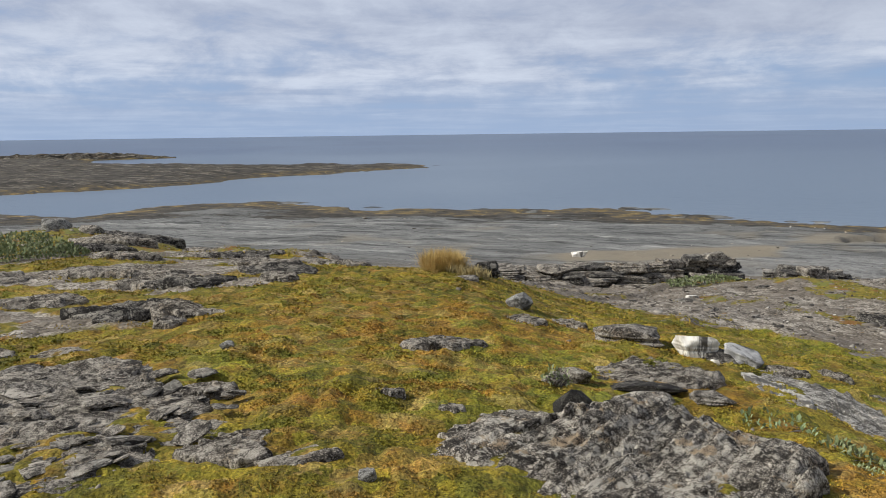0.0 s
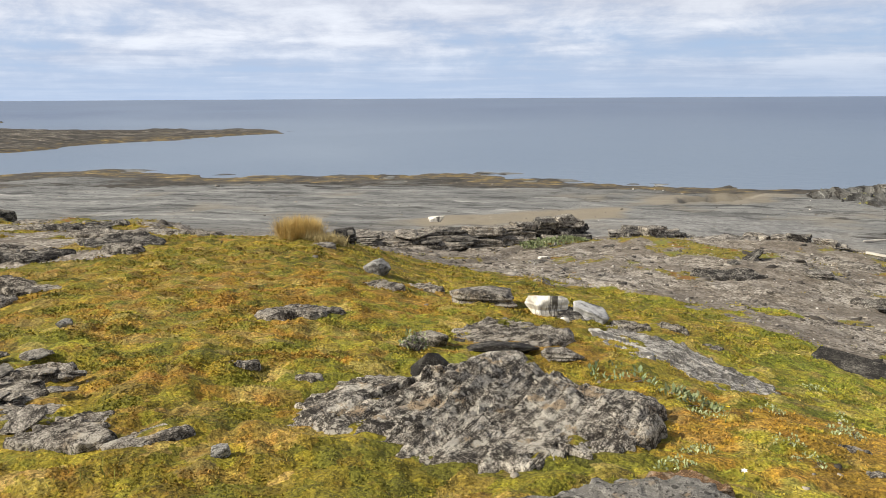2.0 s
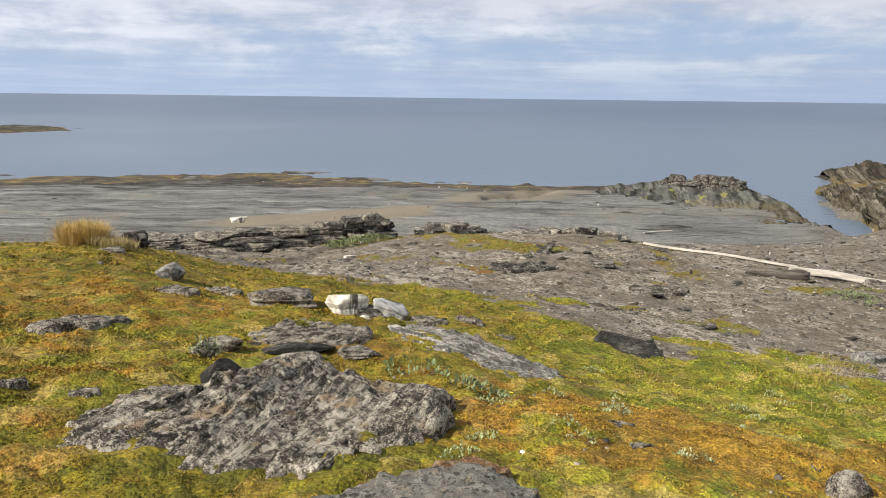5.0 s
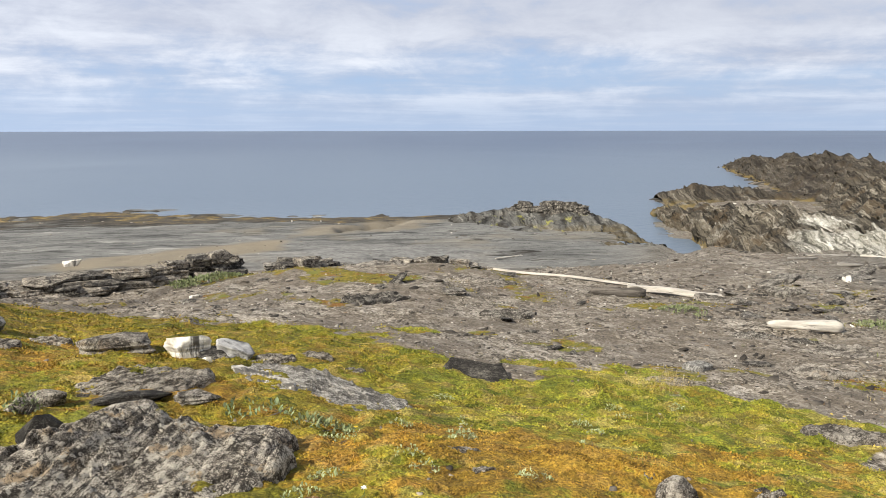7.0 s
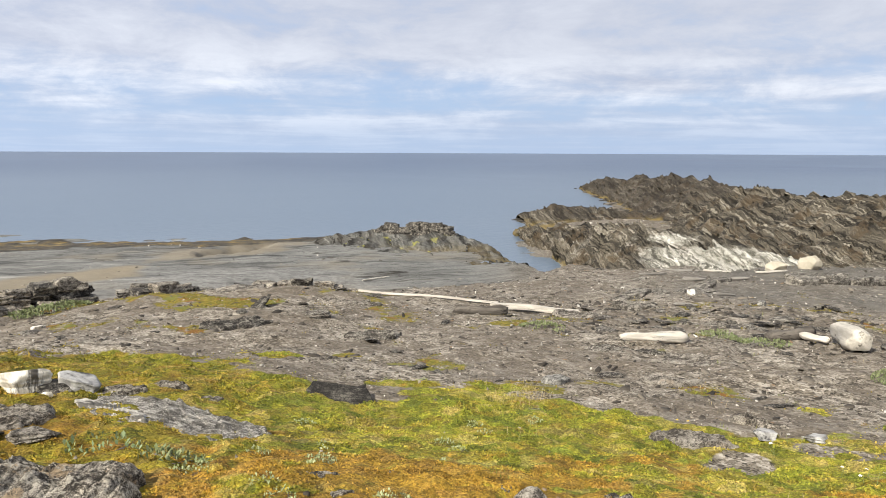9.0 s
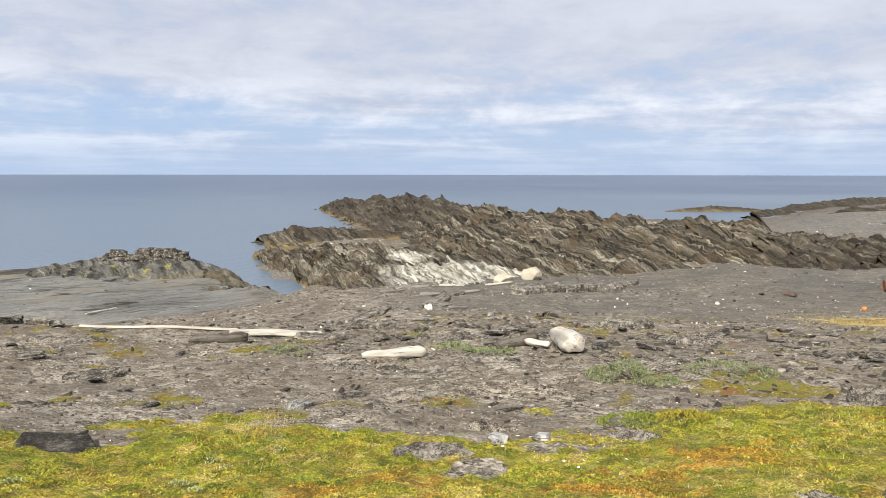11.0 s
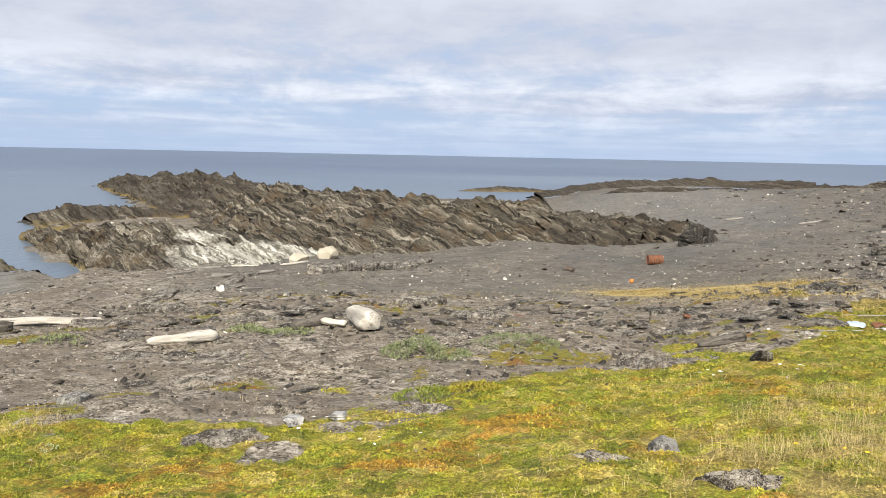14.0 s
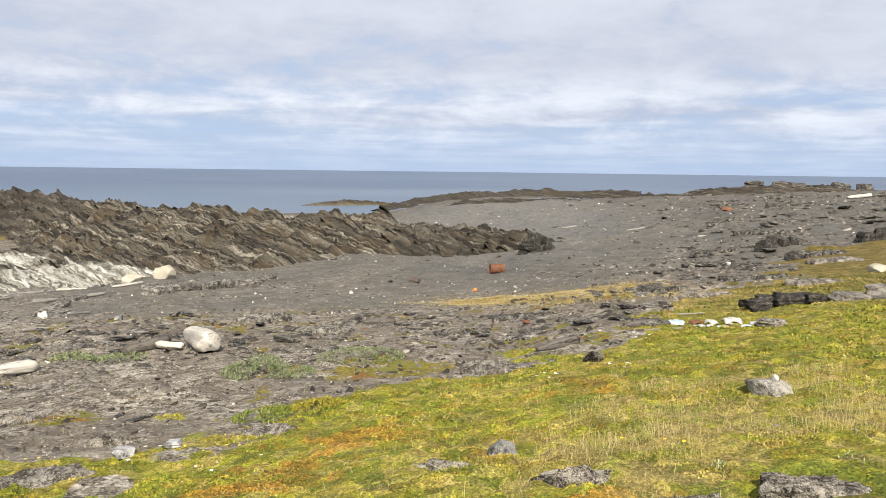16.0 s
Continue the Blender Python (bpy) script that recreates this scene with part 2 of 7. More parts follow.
    n.surface(colour, 0.88, n.bump(height, 0.9, 0.05), gloss=0.25)
    return m


def make_sea():
    m, n, p = material("sea")
    swell = n.noise(n.vec("MULTIPLY", p, (0.35, 1.0, 1.0)), 1.1, 5, 0.6, 0.3)
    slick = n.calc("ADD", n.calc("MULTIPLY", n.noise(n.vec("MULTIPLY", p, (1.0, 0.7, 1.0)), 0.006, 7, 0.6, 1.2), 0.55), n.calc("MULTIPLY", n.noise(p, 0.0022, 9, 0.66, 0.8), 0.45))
    # darker horizon and paler sky reflection inshore, put into the colour by distance
    falloff = n.step(n.vec("LENGTH", p), 60.0, 520.0)
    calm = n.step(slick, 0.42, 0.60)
    colour = n.mix(falloff, n.mix(calm, (0.112, 0.158, 0.222), (0.168, 0.216, 0.282)), n.mix(calm, (0.048, 0.082, 0.152), (0.106, 0.150, 0.226)))
    rough = n.calc("MULTIPLY_ADD", slick, 0.25, 0.22)
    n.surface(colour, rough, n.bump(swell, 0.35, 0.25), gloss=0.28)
    return m


def make_rock(name, dark, mid, light, lichen=(0.42, 0.40, 0.35), amount=0.5, scale=1.0, grain=20.0, tan=0.0, stretch=(0.45, 1.5, 2.2), crust=0.7):
    """Slaty rock: streaks along the bedding, black crust against pale lichen in ragged blotches, fine cracks."""
    m, n, p = material(name)
    o = n.make("ShaderNodeTexCoord").outputs["Object"]
    pick = n.make("ShaderNodeObjectInfo").outputs["Random"]
    o = n.vec("ADD", o, n.vec("SCALE", (13.0, 7.0, 3.0), scale=n.calc("MULTIPLY", pick, 3.0)))
    c0, s0 = math.cos(radians(grain)), math.sin(radians(grain))
    along = n.join(n.calc("MULTIPLY", n.vec("DOT_PRODUCT", o, (c0, s0, 0)), stretch[0]), n.calc("MULTIPLY", n.vec("DOT_PRODUCT", o, (-s0, c0, 0)), stretch[1]), n.calc("MULTIPLY", n.xyz(o)[2], stretch[2]))
    streak = n.noise(along, 6.0 * scale, 10, 0.76, 0.5)
    blotch = n.noise(o, 3.4 * scale, 11, 0.76, 0.25)
    fine = n.noise(o, 62.0 * scale, 4, 0.78)
    tone = n.calc("ADD", n.calc("MULTIPLY", streak, 0.29), n.calc("ADD", n.calc("MULTIPLY", blotch, 0.38), n.calc("MULTIPLY", fine, 0.33)))
    k = 0.494 - 0.03 * (amount - 0.5)
    c = n.ramp(tone, (k - 0.038, dark), (k - 0.010, [v * 0.46 for v in mid]), (k + 0.014, mid), (k + 0.036, light), (k + 0.066, lichen))
    wander = n.vec("ADD", o, n.vec("SCALE", n.make_noise_colour(o, 14.0 * scale), scale=0.09 / scale))
    for size, gate, low, shade in ((5.0, 2.4, 0.47, 1.0), (13.0, 4.1, 0.48, 0.95), (29.0, 6.0, 0.50, 1.1)):
        spot = n.cells(n.vec("ADD", wander, (size, 2.0, 5.0)), size * scale)
        crisp = n.calc("MULTIPLY", n.step(spot, 0.40, 0.33), n.step(n.noise(n.vec("ADD", o, (4, size, 2)), gate * scale, 4, 0.6), low, low + 0.07))
        c = n.mix(n.calc("MULTIPLY", crisp, crust * 0.8), c, n.mix(fine, [v * 0.6 * shade for v in lichen], [min(0.8, v * shade) for v in lichen]))
    soot = n.calc("MULTIPLY", n.step(n.cells(n.vec("ADD", wander, (1.0, 9.0, 3.0)), 19.0 * scale), 0.40, 0.32), n.step(n.noise(n.vec("ADD", o, (14, 3, 2)), 3.3 * scale, 4, 0.6), 0.49, 0.55))
    c = n.mix(n.calc("MULTIPLY", soot, crust * 0.6), c, dark)
    line = n.step(n.calc("ABSOLUTE", n.calc("SUBTRACT", n.noise(n.vec("MULTIPLY", along, (0.5, 1.4, 1.0)), 2.2 * scale, 5, 0.6, 0.4), 0.5)), 0.012, 0.004)
    c = n.mix(n.calc("MULTIPLY", line, 0.85), c, dark)
    if tan:
        c = n.mix(n.calc("MULTIPLY", n.step(n.noise(n.vec("ADD", o, (9, 4, 1)), 2.2 * scale, 6, 0.65), 0.57, 0.62), n.calc("MULTIPLY", n.step(tone, 0.47, 0.52), tan)), c, (0.40, 0.30, 0.19))
    h = n.calc("ADD", n.calc("MULTIPLY", streak, 0.8), n.calc("ADD", n.calc("MULTIPLY", blotch, 0.9), n.calc("MULTIPLY", fine, 0.22)))
    n.surface(c, 0.88, n.bump(h, 0.85, 0.06 / scale), gloss=0.2)
    return m


def make_ridge_rock(name, beds, pale):
    """Steeply tilted beds: dark, brown and pale layers in world directions."""
    m, n, p = material(name)
    warp = n.noise(p, 0.30, 6, 0.7)
    q = n.calc("ADD", n.vec("DOT_PRODUCT", p, beds), n.calc("MULTIPLY", warp, 2.2))
    along = n.vec("SCALE", p, scale=0.10)
    qx, qy, qz = n.xyz(along)
    layer = n.noise(n.join(n.calc("MULTIPLY", q, 1.7), qx, qy), 1.0, 7, 0.72)
    thin = n.noise(n.join(n.calc("MULTIPLY", q, 7.0), qx, qz), 1.0, 4, 0.7)
    spot = n.noise(p, 0.42, 7, 0.72)
    c = n.ramp(n.calc("ADD", n.calc("MULTIPLY", layer, 0.52), n.calc("MULTIPLY", thin, 0.48)), (0.435, (0.016, 0.014, 0.011)), (0.49, (0.066, 0.058, 0.045)), (0.545, (0.172, 0.150, 0.114)), (0.61, (0.42, 0.385, 0.315)))
    if pale:
        c = n.ramp(n.calc("ADD", n.calc("MULTIPLY", layer, 0.65), n.calc("MULTIPLY", thin, 0.35)), (0.43, (0.022, 0.021, 0.019)), (0.49, (0.078, 0.076, 0.070)), (0.55, (0.148, 0.145, 0.132)), (0.62, (0.27, 0.262, 0.235)))
    c = n.mix(n.calc("MULTIPLY", n.step(spot, 0.50, 0.60), 0.15 if pale else 0.65), c, n.mix(thin, (0.045, 0.033, 0.020), (0.165, 0.118, 0.070)))
    white = n.ramp(n.calc("ADD", n.calc("MULTIPLY", thin, 0.6), n.calc("MULTIPLY", layer, 0.4)), (0.39, (0.09, 0.085, 0.070)), (0.46, (0.25, 0.240, 0.200)), (0.52, (0.50, 0.48, 0.42)), (0.58, (0.80, 0.78, 0.72)))
    light = n.attr("tint")[3]
    c = n.mix(n.step(n.calc("ADD", light, n.calc("MULTIPLY", n.calc("SUBTRACT", spot, 0.5), 0.9)), 0.35, 0.6), c, white)
    if pale:
        gold = n.calc("MULTIPLY", n.step(n.noise(n.vec("ADD", p, (8, 3, 0)), 0.35, 5, 0.65, 0.6), 0.56, 0.62), n.step(n.noise(p, 2.2, 4, 0.7), 0.44, 0.56))
        c = n.mix(n.calc("MULTIPLY", gold, 0.75), c, (0.34, 0.33, 0.07))
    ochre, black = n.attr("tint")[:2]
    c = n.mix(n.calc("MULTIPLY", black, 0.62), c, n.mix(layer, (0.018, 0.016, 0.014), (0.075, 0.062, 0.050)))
    c = n.mix(ochre, c, n.mix(n.noise(p, 0.9, 4, 0.6), (0.36, 0.27, 0.095), (0.12, 0.088, 0.040)))
    h = n.calc("ADD", layer, n.calc("MULTIPLY", thin, 0.5))
    n.surface(c, 0.85, n.bump(h, 0.9, 0.14 if pale else 0.38), gloss=0.2)
    return m


def make_plain(name, a, b, scale=6.0, rough=0.7, stretch=(1, 1, 1), bump=0.01, metal=0.0, c=None, at=0.6):
    m, n, p = material(name)
    o = n.make("ShaderNodeTexCoord").outputs["Object"]
    v = n.vec("MULTIPLY", o, stretch)
    t = n.noise(v, scale, 6, 0.65, 0.3)
    colour = n.mix(n.step(t, 0.35, 0.65), a, b)
    if c:
        colour = n.mix(n.step(n.noise(n.vec("ADD", v, (3, 5, 7)), scale * 0.7, 6, 0.7), at, at + 0.1), colour, c)
    n.surface(colour, rough, n.bump(t, 0.7, bump), metal=metal, gloss=0.35)
    return m


def make_leaf(name, coloured=True, a=(0.2, 0.2, 0.1), b=(0.3, 0.3, 0.2)):
    m, n, p = material(name)
    pick = n.make("ShaderNodeNewGeometry").outputs["Random Per Island"]
    if coloured:
        rust, straw, moss, pale = n.attr("tint")
        c = heath_colour(n, p, rust, straw, False)[0]
        c = n.mix(1.0, c, n.mix(pick, (0.84, 0.87, 0.82), (1.34, 1.31, 1.27)), "MULTIPLY")
    else:
        c = n.mix(pick, a, b)
    n.surface(c, 0.75, gloss=0.25)
    return m


GROUND, SEA = make_ground(), make_sea()
SLATE = make_rock("dark_slate", (0.018, 0.016, 0.015), (0.080, 0.072, 0.063), (0.18, 0.165, 0.145), (0.40, 0.37, 0.31), 0.35, 1.2, 10)
SLAB = make_rock("lichened_slab", (0.034, 0.029, 0.024), (0.200, 0.174, 0.142), (0.39, 0.348, 0.288), (0.70, 0.645, 0.54), 0.6, 1.7, 52, 0.9, (0.36, 1.9, 2.0), 0.95)
DARKPLATE = make_rock("dark_slate_plate", (0.022, 0.020, 0.018), (0.052, 0.047, 0.042), (0.085, 0.078, 0.068), (0.20, 0.185, 0.155), 0.3, 1.4, 10, 0.0, (0.5, 1.5, 2.0), 0.25)
CRUST = make_rock("grey_lichened_rock", (0.026, 0.022, 0.018), (0.150, 0.130, 0.106), (0.30, 0.268, 0.222), (0.52, 0.475, 0.40), 0.85, 1.7, 30, 0.35)
LEDGE = make_rock("weathered_ledge", (0.060, 0.053, 0.045), (0.20, 0.177, 0.150), (0.30, 0.272, 0.235), (0.44, 0.405, 0.35), 0.7, 1.0, 0, 0.3)
CHIP = make_rock("slate_fragments", (0.040, 0.036, 0.031), (0.15, 0.134, 0.114), (0.28, 0.255, 0.22), (0.46, 0.43, 0.37), 0.6, 1.2, 0)
QUARTZ = make_plain("quartz", (0.80, 0.77, 0.70), (0.52, 0.48, 0.40), 11.0, 0.6, (1, 1, 0.28), 0.03, c=(0.11, 0.100, 0.085), at=0.515)
STREAKED = make_rock("quartz_streaked_rock", (0.085, 0.078, 0.068), (0.20, 0.185, 0.165), (0.32, 0.30, 0.268), (0.66, 0.63, 0.57), 0.7, 1.6, 110, 0.15)
VEINED = make_plain("veined_rock", (0.55, 0.54, 0.52), (0.22, 0.215, 0.21), 7.0, 0.7, (1, 1, 1), 0.02, c=(0.06, 0.058, 0.055), at=0.52)
BOULDER = make_rock("grey_boulder", (0.06, 0.056, 0.05), (0.22, 0.21, 0.19), (0.31, 0.30, 0.275), (0.42, 0.405, 0.37), 0.9, 2.2, 10, 0.0, (0.8, 1.2, 1.2))
PALE = make_plain("pale_boulder", (0.40, 0.362, 0.285), (0.50, 0.455, 0.365), 2.0, 0.85, (1, 1, 1), 0.03, c=(0.36, 0.32, 0.25), at=0.60)
BLEACHED = make_plain("bleached_wood", (0.68, 0.635, 0.56), (0.46, 0.425, 0.37), 14.0, 0.8, (0.12, 1, 1), 0.03, c=(0.20, 0.18, 0.15), at=0.56)
TRUNKWOOD = make_plain("split_bleached_wood", (0.62, 0.58, 0.51), (0.38, 0.35, 0.30), 8.0, 0.85, (0.07, 1, 1), 0.03, c=(0.13, 0.115, 0.095), at=0.56)
GREYWOOD = make_plain("weathered_wood", (0.34, 0.32, 0.29), (0.20, 0.185, 0.165), 10.0, 0.8, (0.12, 1, 1), 0.012, c=(0.09, 0.08, 0.07), at=0.6)
DARKWOOD = make_plain("dark_driftwood", (0.060, 0.052, 0.044), (0.16, 0.142, 0.122), 9.0, 0.9, (0.12, 1, 1), 0.05, c=(0.03, 0.026, 0.022), at=0.54)
RUST = make_plain("rusted_steel", (0.22, 0.09, 0.048), (0.13, 0.06, 0.036), 5.0, 0.8, (1, 1, 1), 0.004, 0.1, c=(0.32, 0.16, 0.085), at=0.58)
RUSTPALE = make_plain("flaking_rust", (0.30, 0.135, 0.08), (0.21, 0.09, 0.055), 6.0, 0.8, (1, 1, 1), 0.004)
PLASTIC = make_plain("white_plastic", (0.58, 0.56, 0.52), (0.36, 0.34, 0.31), 5.0, 0.5, (1, 1, 1), 0.003)
BLUEPLASTIC = make_plain("blue_plastic", (0.40, 0.52, 0.66), (0.62, 0.68, 0.74), 5.0, 0.5, (1, 1, 1), 0.003)
ORANGE = make_plain("orange_plastic", (0.70, 0.24, 0.05), (0.60, 0.19, 0.05), 6.0, 0.5, (1, 1, 1), 0.003)
BEDS = Vector((0.42 * 0.62 + 0.22, -0.91 * 0.62 + 0.10, 0.46)).normalized()
RIDGE = make_ridge_rock("tilted_beds", tuple(BEDS), 0.0)
GREYBEDS = make_ridge_rock("grey_tilted_beds", tuple(BEDS), 1.0)
WISP = make_leaf("dead_grass", False, (0.34, 0.265, 0.115), (0.58, 0.475, 0.24))
LICHEN = make_rock("lichen_crusted_bedrock", (0.027, 0.023, 0.019), (0.17, 0.150, 0.124), (0.32, 0.287, 0.240), (0.54, 0.49, 0.41), 0.8, 2.6, 30, 0.3, (0.7, 1.3, 1.8))
HEATH_LEAF = make_leaf("heath_leaves")
STRAW_LEAF = make_leaf("dry_grass", False, (0.32, 0.245, 0.095), (0.60, 0.49, 0.25))
GRASS_LEAF = make_leaf("green_grass", False, (0.10, 0.15, 0.02), (0.24, 0.25, 0.05))
WILLOW_LEAF = make_leaf("willow_leaves", False, (0.12, 0.155, 0.06), (0.26, 0.285, 0.15))
PETAL = make_plain("yellow_petals", (0.75, 0.55, 0.03), (0.65, 0.42, 0.02), 20.0, 0.6)
WHITE_PETAL = make_plain("white_petals", (0.75, 0.74, 0.68), (0.60, 0.60, 0.52), 20.0, 0.6)
STEM = make_plain("stems", (0.13, 0.17, 0.05), (0.2, 0.22, 0.07), 20.0, 0.7)
# ---------------------------------------------------------------- the lie of the land
def vnoise(x, y, seed=0):
    """Smooth value noise in -1..1 for arrays of places."""
    x, y = np.asarray(x, float), np.asarray(y, float)
    xi, yi = np.floor(x), np.floor(y)
    fx, fy = x - xi, y - yi
    fx, fy = fx * fx * (3 - 2 * fx), fy * fy * (3 - 2 * fy)

    def corner(i, j):
        h = np.sin((xi + i) * 127.1 + (yi + j) * 311.7 + seed * 74.7) * 43758.5453
        return (h - np.floor(h)) * 2 - 1

    a = corner(0, 0) * (1 - fx) + corner(1, 0) * fx
    b = corner(0, 1) * (1 - fx) + corner(1, 1) * fx
    return a * (1 - fy) + b * fy


def fbm(x, y, octaves=4, seed=0, gain=0.5):
    total, amp, norm = 0.0, 1.0, 0.0
    for o in range(octaves):
        c, s = math.cos(o * 0.9 + 0.4), math.sin(o * 0.9 + 0.4)
        total = total + amp * vnoise((x * c - y * s) * 2 ** o + o * 17.3, (x * s + y * c) * 2 ** o - o * 9.1, seed + o)
        norm, amp = norm + amp, amp * gain
    return total / norm


def smooth(e0, e1, v):
    u = np.clip((v - e0) / (e1 - e0), 0, 1)
    return u * u * (3 - 2 * u)


# heights of the knoll and the slopes round it: bearing (degrees, clockwise from north) by distance
BEARINGS = np.array([-180, -60, -40, -25, -12, 0, 12, 25, 33, 40, 55, 70, 90, 105, 120, 180.0])
REACHES = np.array([0, 4, 8, 13, 20, 28, 40.0])
KNOLL = np.array([
    [6.45, 6.45, 6.4, 6.4, 6.4, 6.4], [6.45, 6.4, 6.2, 6.0, 5.6, 5.0],
    [6.45, 6.35, 6.05, 5.8, 5.35, 4.7], [6.45, 6.35, 6.1, 5.8, 5.4, 5.1], [6.45, 6.35, 6.15, 5.8, 5.05, 3.4],
    [6.45, 6.3, 6.05, 5.75, 4.3, 2.5], [6.45, 6.2, 5.82, 5.05, 4.1, 2.6], [6.45, 6.2, 5.6, 4.88, 4.45, 2.9],
    [6.45, 6.17, 5.4, 4.85, 4.55, 2.6], [6.45, 6.15, 5.25, 4.75, 4.28, 2.7], [6.45, 6.05, 5.15, 4.7, 4.05, 3.2], [6.45, 6.0, 5.15, 4.65, 4.0, 3.3],
    [6.45, 6.05, 5.45, 4.85, 4.1, 3.4], [6.45, 6.15, 5.75, 5.4, 4.85, 4.4], [6.45, 6.3, 6.05, 5.8, 5.5, 5.3],
    [6.45, 6.45, 6.4, 6.4, 6.4, 6.4]])
KNOLL_END = np.array([6.4, 4.0, 2.0, 2.0, 1.6, 1.4, 1.4, 1.4, 1.4, 1.3, 2.1, 2.5, 2.4, 3.8, 5.2, 6.4])
# the beach and the low hill beyond it
FAR_BEARINGS = np.array([-180, -60, -40, 74, 82, 90, 97, 105, 112, 120, 180.0])
FAR_REACHES = np.array([40, 55, 80, 120, 200, 320.0])
FAR = np.array([
    [6.4, 6.4, 6.4, 6.4, 6.4, 6.4], [4, 3.5, 3, 3, 3, 3], [1.2, 1, 1, 1, 1, 1], [2.2, 1.5, 0.5, 0.2, 0, 0], [2.45, 1.9, 1.2, 0.6, 0, 0],
    [2.4, 1.85, 2.0, 2.9, 0.6, -1], [3.2, 2.85, 3.2, 3.9, 0.4, -1], [3.8, 3.9, 4.4, 4.7, 0.5, -1],
    [4.7, 4.9, 5.4, 5.6, 1.5, 0], [5.2, 5.5, 5.9, 6.2, 4.6, 3.5], [6.4, 6.4, 6.6, 7.0, 7.5, 8.0]])
# the waterline of the main land, from the western peninsula round to the south
COAST = [(-420, 330), (-200, 345), (-130, 332), (-101, 306), (-124, 284), (-112, 252), (-88, 228), (-62, 214), (-32, 207), (-10, 205), (-4, 200), (-6, 190),
         (-32, 158), (-38, 150), (-39, 140), (-52, 122), (-64, 114), (-92, 106), (-96, 94), (-74, 84), (-46, 83), (-37, 80), (-34, 88), (-28, 94),
         (-20, 93), (-14, 91), (-8, 83), (2, 83), (8, 79), (18, 79), (23, 70), (29, 67), (36, 64), (45, 59), (47, 53), (49, 48), (42, 37), (40, 32.6),
         (41.6, 31.6), (46, 34.7), (52, 44.0), (56, 47), (62, 50), (66, 54), (70.5, 59.5), (75, 63), (79, 60), (81.5, 55)]
COAST_EAST = [(86, 57), (106, 72), (150, 111), (166, 100), (158, 76), (141, 50), (138, 18), (156, 13), (205, 7), (248, -10), (256, -30),
              (246, -60), (215, -90), (210, -200), (400, -600), (400, -800), (-800, -800), (-800, 330)]


def coast_distance(x, y, ring):
    """Signed distance to a closed waterline, positive on land."""
    best, inside = np.full(x.shape, 1e9), np.zeros(x.shape, bool)
    for (ax, ay), (bx, by) in zip(ring, ring[1:] + ring[:1]):
        dx, dy = bx - ax, by - ay
        u = np.clip(((x - ax) * dx + (y - ay) * dy) / (dx * dx + dy * dy), 0, 1)
        best = np.minimum(best, (x - ax - u * dx) ** 2 + (y - ay - u * dy) ** 2)
        inside ^= ((ay > y) != (by > y)) & (x < dx * (y - ay) / (dy if dy else 1e-9) + ax)
    return np.where(inside, 1, -1) * np.sqrt(best)


def table(b, d, bearings, reaches, rows):
    i = np.clip(np.searchsorted(bearings, b) - 1, 0, len(bearings) - 2)
    j = np.clip(np.searchsorted(reaches, d) - 1, 0, len(reaches) - 2)
    u = np.clip((b - bearings[i]) / (bearings[i + 1] - bearings[i]), 0, 1)
    v = np.clip((d - reaches[j]) / (reaches[j + 1] - reaches[j]), 0, 1)
    u = u * u * (3 - 2 * u) * 0.6 + u * 0.4
    v = v * v * (3 - 2 * v) * 0.35 + v * 0.65
    return (rows[i, j] * (1 - u) + rows[i + 1, j] * u) * (1 - v) + (rows[i, j + 1] * (1 - u) + rows[i + 1, j + 1] * u) * v


HEATH_BEARING = [-180, -60, -40, -25, -12, 0, 5, 11, 23, 27, 35, 43, 51, 59, 66, 73, 79, 85, 92, 98, 103, 107, 112, 118, 180]
HEATH_REACH = [40, 30, 26, 24, 20, 16.5, 16, 14, 12, 11, 10, 9.9, 9.5, 8.9, 8.3, 8.7, 9.6, 10.4, 11.3, 12.6, 15.5, 22, 33, 42, 50]


